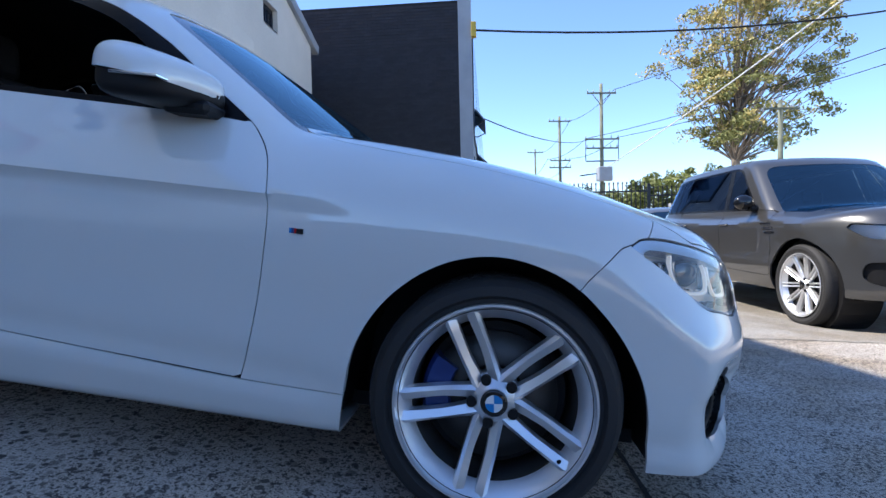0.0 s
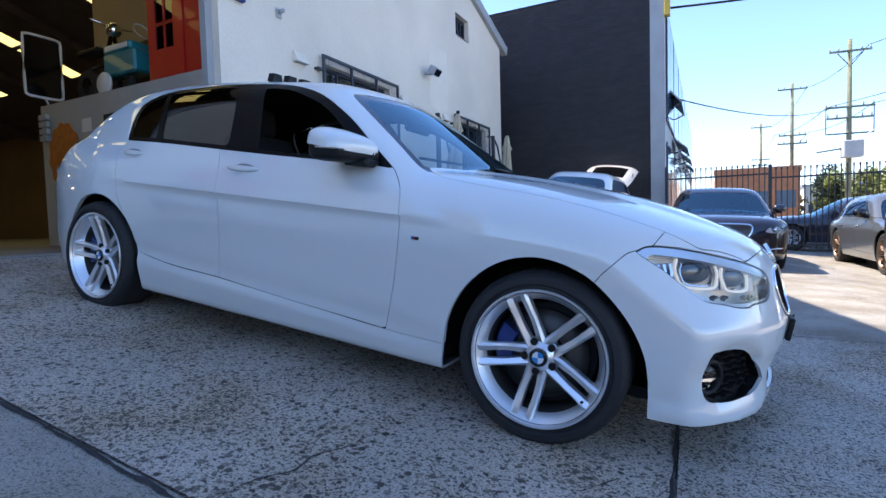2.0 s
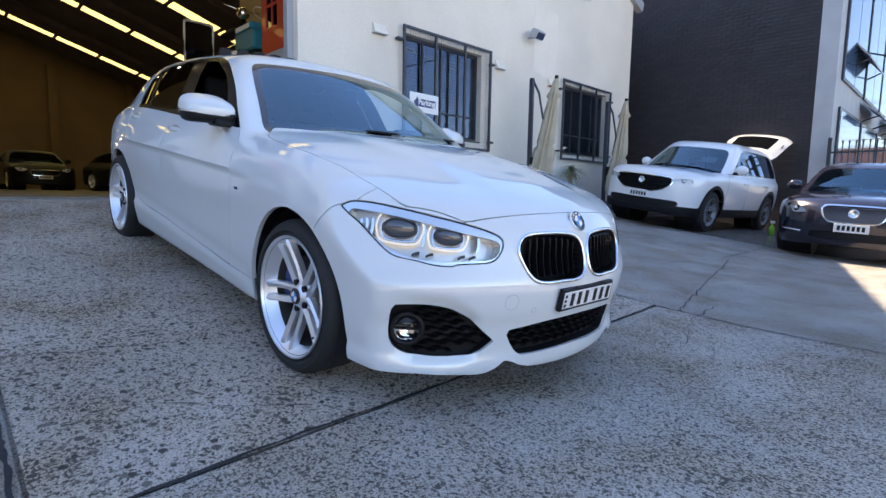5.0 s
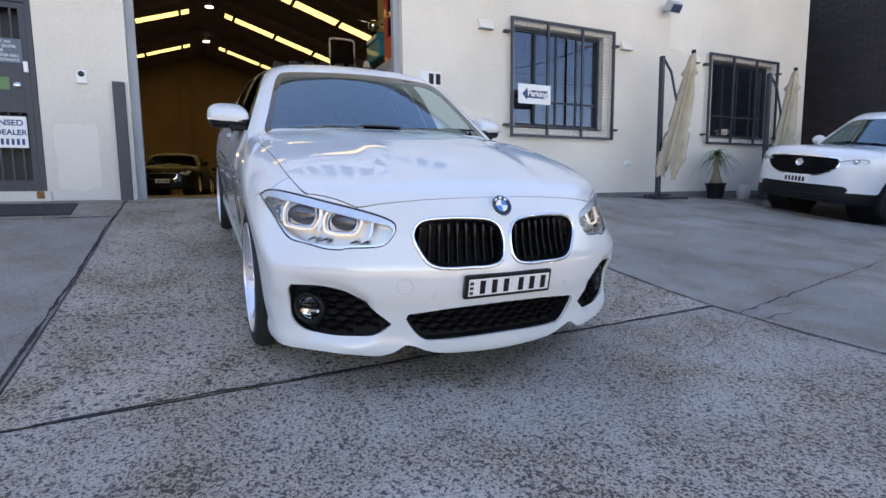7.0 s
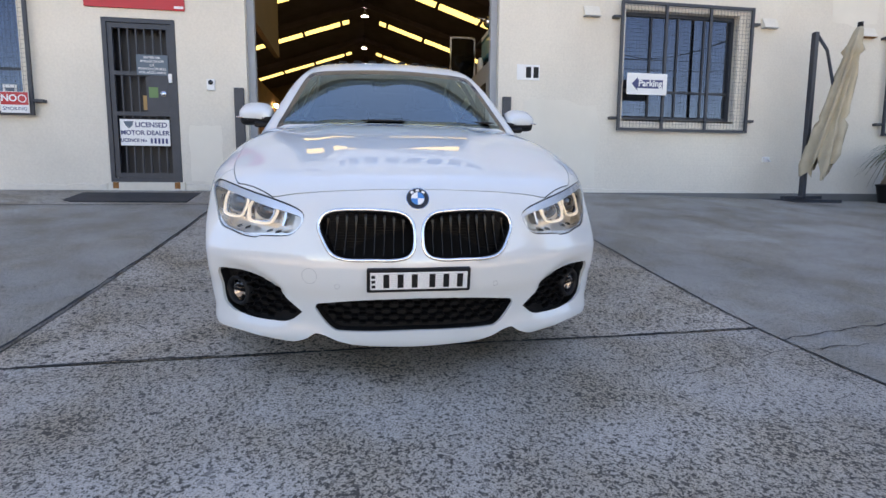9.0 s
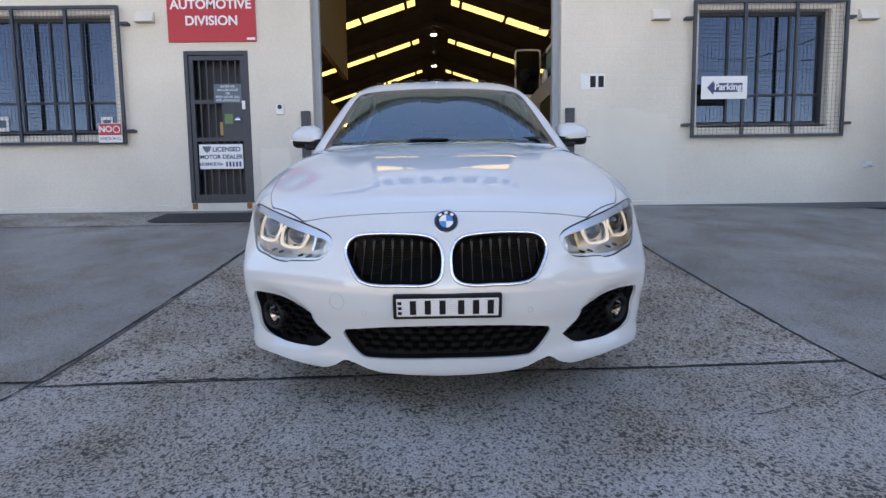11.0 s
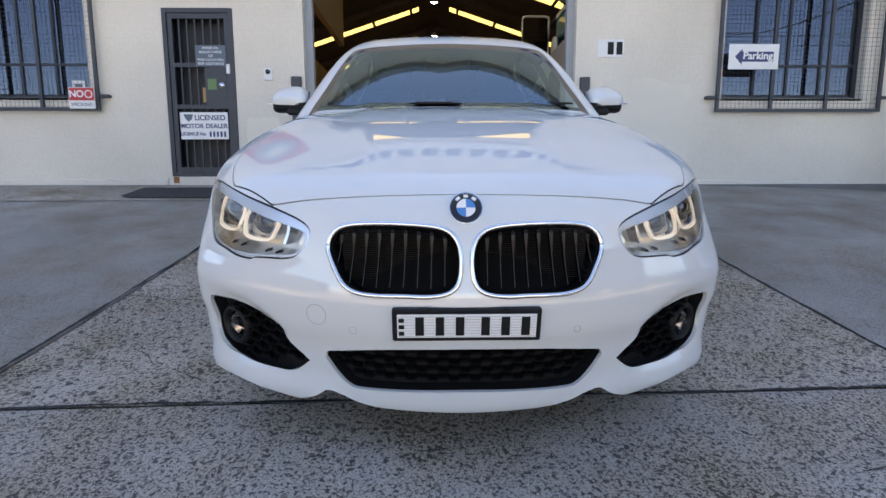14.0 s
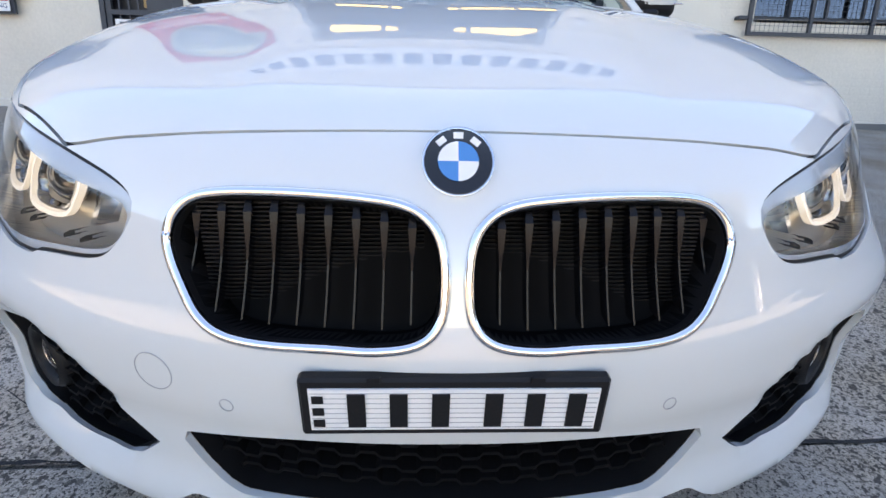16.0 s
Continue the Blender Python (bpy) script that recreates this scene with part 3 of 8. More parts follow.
def poly_dist(Q, line, closed=True):
    """Distance of points to a line; negative inside if it is closed."""
    a = line
    b = np.roll(line, -1, 0) if closed else line[1:]
    a = a if closed else line[:-1]
    best = np.full(len(Q), 1e9)
    inside = np.zeros(len(Q), bool)
    for p, q in zip(a, b):
        d = q - p
        t = np.clip(((Q - p) @ d) / max(d @ d, 1e-12), 0, 1)
        best = np.minimum(best, np.hypot(*(Q - p - t[:, None] * d).T))
        if closed:
            c = (p[1] > Q[:, 1]) != (q[1] > Q[:, 1])
            with np.errstate(divide='ignore', invalid='ignore'):
                xi = p[0] + (Q[:, 1] - p[1]) / (q[1] - p[1]) * d[0]
            inside ^= c & (Q[:, 0] < xi)
    return np.where(inside, -best, best) if closed else best


def grid_faces(nu, nv, base=0):
    return [(base + i * nv + j, base + i * nv + j + 1, base + (i + 1) * nv + j + 1, base + (i + 1) * nv + j) for i in range(nu - 1) for j in range(nv - 1)]


def radial_skin(sh, front, rear, zc, fine=1.0):
    """The body's half seen outwards from a rod at height zc between rear and front, without its underside."""
    nv = int(120 * fine)
    low = int(nv * 0.62)
    al = np.radians(np.concatenate((np.linspace(-58, -32, int(low * 0.36), endpoint=False), np.linspace(-32, 25, low - int(low * 0.36), endpoint=False), np.linspace(25, 90, nv - low))))
    O, D = [], []
    nf = int(150 * fine)
    for psi in np.linspace(0, 90, nf, endpoint=False):
        c, s = math.cos(radians(psi)), math.sin(radians(psi))
        for a in al:
            O.append((front, 0, zc)), D.append((c * math.cos(a), s * math.cos(a), math.sin(a)))
    nm = int((front - rear) / 0.02 * fine)
    for x in np.linspace(front, rear, nm, endpoint=False):
        for a in al:
            O.append((x, 0, zc)), D.append((0, math.cos(a), math.sin(a)))
    nr = int(46 * fine) + 1
    for psi in np.linspace(90, 180, nr):
        c, s = math.cos(radians(psi)), math.sin(radians(psi))
        for a in al:
            O.append((rear, 0, zc)), D.append((c * math.cos(a), max(s, 0) * math.cos(a), math.sin(a)))
    P = sh.cast(np.array(O, float), np.array(D, float))
    return Skin(P, grid_faces(nf + nm + nr, len(al)))


def both_sides(name, sk, F, material, parent, label="", thick=0.0, sh=None, split=False, push=0.0):
    """Makes a panel from polygons of the half body: mirrored into one mesh, or as two (split)."""
    used = sorted({i for f in F for i in f})
    at = {v: i for i, v in enumerate(used)}
    P = np.array([sk.V[i] for i in used])
    if len(P) == 0:
        return []
    N = sh.normal(P)
    P = P - N * push
    faces = [tuple(at[i] for i in f) for f in F]
    if thick:
        count = {}
        for f in faces:
            for i, v in enumerate(f):
                w = f[(i + 1) % len(f)]
                count[(v, w)] = count.get((v, w), 0) + 1
        n0 = len(P)
        inner = {}
        Q = []
        for (v, w) in count:
            if (w, v) not in count and not (abs(P[v][1]) < 1e-4 and abs(P[w][1]) < 1e-4):
                for i in (v, w):
                    if i not in inner:
                        inner[i] = n0 + len(Q)
                        Q.append(P[i] - N[i] * thick)
                faces.append((w, v, inner[v], inner[w]))
        if Q:
            P = np.vstack((P, np.array(Q)))
    Pm = P * np.array((1, -1, 1))
    out = []
    rev = [f[::-1] for f in faces]
    if split:
        for V, FF in ((P, rev), (Pm, faces)):
            out.append(from_data(name, V, FF, material, parent, label, True))
    else:
        out.append(from_data(name, np.vstack((P, Pm)), rev + [tuple(i + len(P) for i in f) for f in faces], material, parent, label, True))
    for ob in out:
        bm = bmesh.new()
        bm.from_mesh(ob.data)
        bmesh.ops.remove_doubles(bm, verts=bm.verts, dist=2e-5)
        bmesh.ops.recalc_face_normals(bm, faces=bm.faces)
        bm.to_mesh(ob.data)
        bm.free()
        smooth_by_angle(ob, 40)
    return out


def one_relief(x, z):
    """Pressed lines of the flank: a crease under the handles, a hollow over the sill and the sill's step."""
    zs = 0.288 + (x + 0.66) * -0.052 + 0.012
    span = 1 / (1 + np.exp((x + 0.42) / 0.02)) / (1 + np.exp((-2.38 - x) / 0.02))
    sill = 0.010 / (1 + np.exp((z - zs + 0.028) / 0.005)) - 0.006 * np.exp(-((z - zs - 0.03) / 0.035) ** 2)
    zc = 0.868 - 0.020 * (x + 0.6)
    line = np.clip((0.3 - x) / 1.3, 0, 1) ** 2 * np.clip((x + 3.4) / 0.4, 0, 1)
    crease = 0.0010 * np.exp(-np.sqrt((z - zc) ** 2 + 0.0004) / 0.06)
    return span * sill + line * crease


def step(v, w):
    return 1 / (1 + np.exp(-np.clip(v / w, -40, 40)))


FOG = outline([(0.232, 0.437), (0.195, 0.447), (0.05, 0.447), (-0.05, 0.436), (-0.15, 0.400), (-0.235, 0.352), (-0.300, 0.312, 1), (-0.23, 0.272), (-0.15, 0.258), (0.0, 0.254), (0.13, 0.262), (0.20, 0.280), (0.238, 0.318), (0.244, 0.385)], 6)
FU, FZ = np.linspace(-0.6, 0.5, 111), np.linspace(0.1, 0.6, 101)
FD = poly_dist(np.array([(u, z) for u in FU for z in FZ]), FOG).reshape(111, 101)


def fog_distance(u, z):
    """How far a point of the bumper lies outside the corner intake's outline, from a table."""
    i = np.clip((np.asarray(u) + 0.6) / 0.01, 0, 109.999)
    j = np.clip((np.asarray(z) - 0.1) / 0.005, 0, 99.999)
    a, b = i.astype(int), j.astype(int)
    p, q = i - a, j - b
    return FD[a, b] * (1 - p) * (1 - q) + FD[a + 1, b] * p * (1 - q) + FD[a, b + 1] * (1 - p) * q + FD[a + 1, b + 1] * p * q


def one_press(x, y, z):
    """The bumper's bevel under the crease over each corner intake, and the blade that flares out below it."""
    u = y - x
    d = fog_distance(u, z)
    near = np.clip((x - 0.25) / 0.15, 0, 1)
    over = np.clip((z - 0.30 - 0.35 * np.clip(-u - 0.05, 0, 0.3)) / 0.05, 0, 1)
    under = step(0.30 - z, 0.012)
    bevel = np.clip(1 - d / 0.040, 0, 1) * (0.030 * over * np.clip((u + 0.26) / 0.10, 0, 1) + 0.020 * under * np.clip((u + 0.24) / 0.12, 0, 1)) * (1 - 0.75 * np.clip((u - 0.08) / 0.14, 0, 1))
    blade = 0.014 * np.clip((0.262 - z) / 0.03, 0, 1) * step(y - 0.36, 0.02)
    return near * (bevel - blade)


ONE = Shape(
    plan=curve((-3.62, -3.35, -3.05, -2.7, -1.9, -1.0, 0.0, 0.35, 0.6, 0.8), (0.62, 0.745, 0.838, 0.872, 0.868, 0.868, 0.885, 0.874, 0.828, 0.77)),
    tuck=curve((0.1, 0.2, 0.34, 0.5, 0.68, 0.8, 0.9, 0.98, 1.1), (0.92, 0.945, 0.975, 0.985, 1.0, 0.988, 0.95, 0.89, 0.78)),
    nose=curve((0.12, 0.18, 0.25, 0.36, 0.43, 0.5, 0.6, 0.68, 0.76, 0.9), (0.792, 0.812, 0.812, 0.818, 0.834, 0.836, 0.808, 0.779, 0.737, 0.65)),
    bow2=0.40, bow6=curve((0.18, 0.28, 0.36, 0.44, 0.50, 0.58, 0.68, 0.8), (0.12, 0.15, 0.17, 0.14, 0.14, 0.27, 0.42, 0.45)),
    tail=curve((0.1, 0.3, 0.45, 0.66, 0.87, 1.0, 1.2), (-3.42, -3.56, -3.61, -3.60, -3.47, -3.34, -3.12)), rbow2=0.10, rbow6=0.55,
    deck=curve((-3.6, -2.6, -1.5, -0.5, -0.2, 0.1, 0.4, 0.62, 0.78), (0.98, 1.00, 1.005, 0.988, 0.975, 0.944, 0.882, 0.822, 0.755)),
    crown=curve((-0.6, -0.3, 0.2, 0.7), (0.03, 0.04, 0.085, 0.12)), crown6=0.12,
    dome=lambda x, y: 0.014 / (1 + np.exp((y - 0.30 - 0.12 * (0.6 - x)) / 0.022)) * np.clip((0.75 - x) / 0.4, 0, 1),
    floor=0.172, round_=0.11,
    belt=0.97, belt_w=0.79, lean=0.46, roof=curve((-3.4, -3.0, -2.5, -1.9, -1.4, -1.0, -0.5), (1.18, 1.31, 1.395, 1.425, 1.415, 1.37, 1.25)), roof_crown=0.10,
    cowl=-0.42, rake=1.72, ws_bow=0.42, back=-3.33, brake=1.2, relief=one_relief, press=one_press, corner=curve((0.1, 0.25, 0.36, 0.46, 0.54, 0.66, 0.76, 0.9), (0.05, 0.04, 0.03, 0.025, 0.04, 0.075, 0.11, 0.11)))

# ---- wheels ----
def wheel_twin(parent, x, y, z, r, side, rim, spokes=5, key="alloy", caliper=True, spin=9.0):
    """An alloy wheel with paired spokes; side is -1 for the car's right. The hub is at (x, y, z), y the tyre's outer face."""
    w = new("wheel")
    w.parent = parent
    w.matrix_basis = Matrix.Translation((x, y, z)) @ Matrix.Rotation(radians(spin), 4, 'Y') @ Matrix.Diagonal((1, side, 1, 1))
    bm = bmesh.new()
    wd = 0.225
    add_lathe(bm, [(rim - 0.012, -0.006), (rim + 0.004, -0.004), (rim + 0.014, -0.006), (r - 0.045, 0.006), (r - 0.022, 0.002), (r - 0.008, -0.012), (r, -0.034), (r, -wd + 0.034), (r - 0.01, -wd + 0.01), (r - 0.03, -wd), (rim, -wd + 0.01), (rim - 0.03, -wd + 0.03)], 56)
    smooth_by_angle(part("tyre", bm, M["rubber"], w), 30)
    bm = bmesh.new()
    for i in range(64):
        for row, h in enumerate((-0.05, -0.09, -0.135, -0.175)):
            a = 2 * math.pi * (i + 0.5 * (row % 2)) / 64
            add_box(bm, -0.011, 0.011, -0.016, 0.016, -0.003, 0.003, m=Matrix.Rotation(-a, 4, 'Y') @ Matrix.Translation((0, h, r - 0.0018)) @ Matrix.Rotation(radians(18 if row % 2 else -18), 4, 'Z'))
    tagged(part("tread", bm, M["rubber"], w), kind="stuff")
    bm = bmesh.new()
    add_lathe(bm, [(rim + 0.003, 0.0), (rim + 0.001, 0.006), (rim - 0.005, 0.006), (rim - 0.008, -0.003), (rim - 0.016, -0.014), (rim - 0.030, -0.034), (rim - 0.040, -0.054)], 72)
    smooth_by_angle(part("rim", bm, M[key], w), 35)
    bm = bmesh.new()
    add_lathe(bm, [(rim - 0.040, -0.054), (rim - 0.042, -0.07), (rim - 0.044, -0.10), (rim - 0.047, -0.20), (rim - 0.02, -0.205)], 48)
    part("rim_barrel", bm, M["barrel"], w, "dark inner barrel behind the spokes", True)
    n = 11
    wide = min(1.0, 5.6 / spokes)
    for k in range(spokes):
        for s in (-1, 1):
            bm = bmesh.new()
            rows = []
            for i in range(n):
                t = i / (n - 1)
                rad = 0.040 + (rim - 0.010 - 0.040) * t
                off = s * (0.0205 + 0.0090 * min(1, t * 2.2) ** 0.7) * wide
                half = (0.0200 - 0.0035 * math.sin(min(1, t * 1.1) * math.pi) - 0.0025 * t) * wide
                dep = -0.044 + 0.040 * t ** 1.5 - (0.008 if t > 0.97 else 0)
                rows.append([(off - half, dep - 0.036, rad), (off - half * 0.86, dep - 0.010, rad), (off + half * 0.30 * s, dep, rad), (off + half * 0.86, dep - 0.010, rad), (off + half, dep - 0.036, rad)])
            rot = Matrix.Rotation(2 * math.pi * k / spokes, 4, 'Y')
            vs = [[bm.verts.new(rot @ Vector(p)) for p in row] for row in rows]
            for a, b in zip(vs, vs[1:]):
                for j in range(4):
                    bm.faces.new((a[j], a[j + 1], b[j + 1], b[j]))
            smooth_by_angle(part("spoke", bm, M[key], w), 22)
    bm = bmesh.new()
    add_lathe(bm, [(0.002, -0.030), (0.036, -0.030), (0.040, -0.034), (0.058, -0.050), (0.070, -0.062), (0.072, -0.10)], 40)
    smooth_by_angle(part("hub", bm, M[key], w), 30)
    for k in range(5):
        a = 2 * math.pi * k / 5
        c = Matrix.Rotation(a, 4, 'Y') @ Vector((0, -0.043, 0.057))
        bm = bmesh.new()
        bmesh.ops.create_cone(bm, cap_ends=True, segments=16, radius1=0.0135, radius2=0.0135, depth=0.012, matrix=Matrix.Translation(c) @ Matrix.Rotation(radians(90), 4, 'X'))
        part("bolt_recess", bm, M["black"], w)
    bm = bmesh.new()
    add_lathe(bm, [(0.001, -0.0215), (0.030, -0.0215), (0.034, -0.0235), (0.034, -0.03)], 32)
    part("centre_cap", bm, M["gloss_black"], w, "black wheel centre cap", True)
    if caliper:
        cap_quarters(w, Matrix.Translation((0, -0.0205, 0)) @ Matrix.Rotation(radians(90), 4, 'X') @ Matrix.Rotation(radians(-20), 4, 'Z'), 0.022)
    bm = bmesh.new()
    add_lathe(bm, [(0.08, -0.10), (0.168, -0.10), (0.168, -0.122), (0.08, -0.122)], 48)
    part("brake_disc", bm, M["disc"], w, "worn steel brake disc", True)
    bm = bmesh.new()
    add_lathe(bm, [(0.0, -0.125), (0.19, -0.128), (rim - 0.05, -0.15)], 32)
    part("back_plate", bm, M["black"], w)
    if caliper:
        bm = bmesh.new()
        rows = []
        for i in range(9):
            a = radians(246 + 54 * i / 8 - spin)
            rows.append([bm.verts.new((math.sin(a) * q, h, math.cos(a) * q)) for q, h in ((0.115, -0.09), (0.120, -0.076), (0.178, -0.072), (0.188, -0.085), (0.188, -0.13))])
        for a, b in zip(rows, rows[1:]):
            for j in range(4):
                bm.faces.new((a[j], a[j + 1], b[j + 1], b[j]))
        bm.faces.new(rows[0]), bm.faces.new(rows[-1][::-1])
        part("brake_caliper", bm, M["caliper"], w, "dark blue brake caliper")
    tube("valve", (rim * 0.42, -0.030, -rim * 0.76), (rim * 0.40, -0.012, -rim * 0.73), 0.005, M["black"], w)
    return w


# Barrel darker than the rim: the darkness behind the spokes, put into its colour.
M["barrel"] = mat("dark_barrel", (0.05, 0.048, 0.046), 0.6, 0.3, var=0.2, scale=12)
M["badge_blue"] = mat("badge_blue", (0.03, 0.22, 0.55), 0.2, coat=0.8)
M["badge_white"] = mat("badge_white", (0.8, 0.8, 0.8), 0.2, coat=0.8)


def cap_quarters(parent, m, r):
    """Round quartered emblem, blue and white."""
    for k in range(4):
        bm = bmesh.new()
        c = bm.verts.new((0, 0, 0.0006))
        ring = [bm.verts.new((math.cos(radians(90 * k + 90 * i / 8)) * r, math.sin(radians(90 * k + 90 * i / 8)) * r, 0.0002)) for i in range(9)]
        for a, b in zip(ring, ring[1:]):
            bm.faces.new((c, a, b))
        bmesh.ops.transform(bm, matrix=m, verts=bm.verts)
        part("emblem_quarter", bm, M["badge_white" if k % 2 else "badge_blue"], parent)


# ---- the white hatchback ----
PITCH = 7.8
hatch = empty("hatchback_car", pose(0, 0.012, 0.318, 0, PITCH, 0) @ pose(0, 0, -0.318), "white five-door hatchback with silver twin-spoke wheels, parked on the ramp", "car")
GAP = 0.0015
sk = radial_skin(ONE, -0.1, -3.0, 0.55)
XZ = lambda P: P[:, [0, 2]]
YZ = lambda P: P[:, [1, 2]]
XY = lambda P: P[:, [0, 1]]
UZ = lambda P: np.column_stack((P[:, 1] - P[:, 0], P[:, 2]))
front_of = lambda x: (lambda c: c[0] > x)

arch = outline([(-0.392, 0.05, 1), (-0.386, 0.25), (-0.365, 0.42), (-0.288, 0.556), (-0.165, 0.652), (-0.02, 0.685), (0.13, 0.65), (0.247, 0.562), (0.33, 0.455), (0.37, 0.35), (0.388, 0.19), (0.392, 0.05, 1)], 6)
F = sk.F
_, F = sk.cut(F, lambda P: poly_dist(XZ(P), arch))
_, F = sk.cut(F, lambda P: poly_dist(XZ(P), arch * (-1, 1) + (-2.69, 0)))

# front underside edge
edge = curve((0, 0.2, 0.3, 0.36, 0.385, 0.43, 0.49, 0.6, 0.7, 0.9), (0.180, 0.184, 0.200, 0.226, 0.232, 0.206, 0.186, 0.190, 0.196, 0.197))
Ff, F = sk.near(F, front_of(0.2))
_, Ff = sk.cut(Ff, lambda P: P[:, 2] - edge(P[:, 1]))

# bonnet: the outline is cut from the body, and the panel laid over it
bonnet_line = outline([(0.70, -0.3, 1), (0.699, 0.0), (0.69, 0.20), (0.665, 0.37), (0.634, 0.495), (0.616, 0.545, 1), (0.474, 0.698, 1), (0.43, 0.718), (0.32, 0.742), (0.1, 0.757), (-0.205, 0.775), (-0.40, 0.765), (-0.52, 0.737), (-0.62, 0.665, 1), (-0.50, 0.35), (-0.455, 0.0), (-0.455, -0.3, 1)], 8)
up = lambda c: c[0] > -0.75 and c[2] > 0.70
B, F2 = sk.near(F + Ff, up)
_, B = sk.cut(B, lambda P: poly_dist(XY(P), bonnet_line) - GAP)
F = B + F2
gx, gy = np.linspace(-0.66, 0.73, 100), np.linspace(0, 0.80, 58)
G = np.array([(a, b, 0.6) for a in gx for b in gy])
bon = Skin(ONE.cast(G, np.tile((0.0, 0.0, 1.0), (len(G), 1)), 0.8), grid_faces(len(gx), len(gy)))
b_in, b_out = bon.cut(bon.F, lambda P: poly_dist(XY(P), bonnet_line) + GAP)
seal, _ = bon.cut(b_out, lambda P: poly_dist(XY(P), bonnet_line) - GAP)
both_sides("bonnet", bon, b_in, M["paint_white"], hatch, thick=0.012, sh=ONE)
both_sides("bonnet_seal", bon, seal, M["black"], hatch, sh=ONE, push=0.009)

# windscreen
ws_line = outline([(-0.3, 0.955, 1), (0.705, 0.955, 1), (0.70, 0.99), (0.66, 1.08), (0.60, 1.22), (0.555, 1.30), (0.50, 1.325), (0.3, 1.338), (0.0, 1.346), (-0.3, 1.338, 1)], 6)
W, F = sk.near(F, lambda c: -1.45 < c[0] < -0.3 and c[2] > 0.93 and c[1] < 0.78)
W, rest = sk.cut(W, lambda P: poly_dist(YZ(P), ws_line))
F += rest
pane, frit = sk.cut(W, lambda P: poly_dist(YZ(P), ws_line) + 0.028)
both_sides("windscreen", sk, pane, M["glass_car"], hatch, "clear windscreen", sh=ONE, push=0.003)
both_sides("windscreen_border", sk, frit, M["gloss_black"], hatch, sh=ONE, push=0.003)

# side windows
dlo = outline([(-0.712, 0.958, 1), (-0.88, 0.968), (-1.345, 0.978), (-1.733, 0.988), (-2.184, 1.002), (-2.585, 1.007, 1), (-2.62, 1.09), (-2.632, 1.18), (-2.60, 1.248), (-2.445, 1.312), (-2.234, 1.343), (-2.036, 1.362), (-1.846, 1.37), (-1.642, 1.368), (-1.45, 1.345), (-1.262, 1.295), (-1.046, 1.185), (-0.864, 1.06)], 6)
S, F = sk.near(F, lambda c: -2.9 < c[0] < -0.55 and c[2] > 0.9 and c[1] > 0.35)
S, rest = sk.cut(S, lambda P: poly_dist(XZ(P), dlo))
F += rest
panes = [
    ("front_side_window", [(-0.93, 0.99, 1), (-1.52, 1.003, 1), (-1.60, 1.20), (-1.67, 1.335, 1), (-1.55, 1.335), (-1.40, 1.30), (-1.22, 1.235), (-1.05, 1.125)], "glass_dark"),
    ("rear_side_window", [(-1.735, 1.012, 1), (-2.27, 1.03, 1), (-2.33, 1.17), (-2.385, 1.30, 1), (-2.2, 1.328), (-2.0, 1.345), (-1.87, 1.345, 1), (-1.80, 1.2)], "glass_dark"),
    ("quarter_window", [(-2.32, 1.03, 1), (-2.555, 1.03, 1), (-2.60, 1.13), (-2.585, 1.23), (-2.43, 1.297, 1), (-2.37, 1.15)], "glass_dark"),
]
frame_F = S
for nm, pts, key in panes:
    ol = outline(pts, 6)
    g, frame_F = sk.cut(frame_F, lambda P: poly_dist(XZ(P), ol))
    if nm == "front_side_window":
        continue  # wound down
    both_sides(nm, sk, g, M[key], hatch, sh=ONE, push=0.006, split=True)
both_sides("window_frame", sk, frame_F, M["frame_black"], hatch, "black window surround", sh=ONE, push=0.003, split=True)

# headlights, intakes and kidneys on the front
hl = outline([(0.562, 0.745, 1), (0.504, 0.767), (0.393, 0.772), (0.237, 0.764), (0.075, 0.75), (-0.066, 0.735), (-0.2, 0.714), (-0.272, 0.692), (-0.288, 0.662), (-0.26, 0.621), (-0.215, 0.605), (-0.11, 0.598), (-0.06, 0.594), (-0.035, 0.588), (0.05, 0.588), (0.148, 0.598), (0.261, 0.608), (0.349, 0.645), (0.438, 0.692), (0.511, 0.722)], 5)
win = outline([(0.52, 0.732), (0.44, 0.744), (0.22, 0.734), (0.05, 0.717), (-0.1, 0.700), (-0.225, 0.685), (-0.274, 0.668), (-0.248, 0.622), (-0.12, 0.609), (0.07, 0.601), (0.24, 0.617), (0.36, 0.657)], 6)
fog = FOG
low = outline([(-0.2, 0.384, 1), (0.0, 0.386), (0.21, 0.376), (0.40, 0.35, 1), (0.364, 0.291), (0.325, 0.253), (0.27, 0.243), (0.0, 0.250), (-0.2, 0.246, 1)], 6)
kid = outline([(0.367, 0.650), (0.357, 0.677), (0.332, 0.698), (0.286, 0.708), (0.203, 0.712), (0.12, 0.710), (0.065, 0.703), (0.034, 0.686), (0.018, 0.656), (0.0145, 0.607), (0.022, 0.568), (0.048, 0.545), (0.099, 0.536), (0.16, 0.536), (0.243, 0.534), (0.295, 0.540), (0.327, 0.559), (0.349, 0.594), (0.363, 0.626)], 5)
N, F = sk.near(F, front_of(0.12))


def opening(N, proj, line, gap=0.0):
    inside, N = sk.cut(N, lambda P: poly_dist(proj(P), line) - gap)
    return inside, N


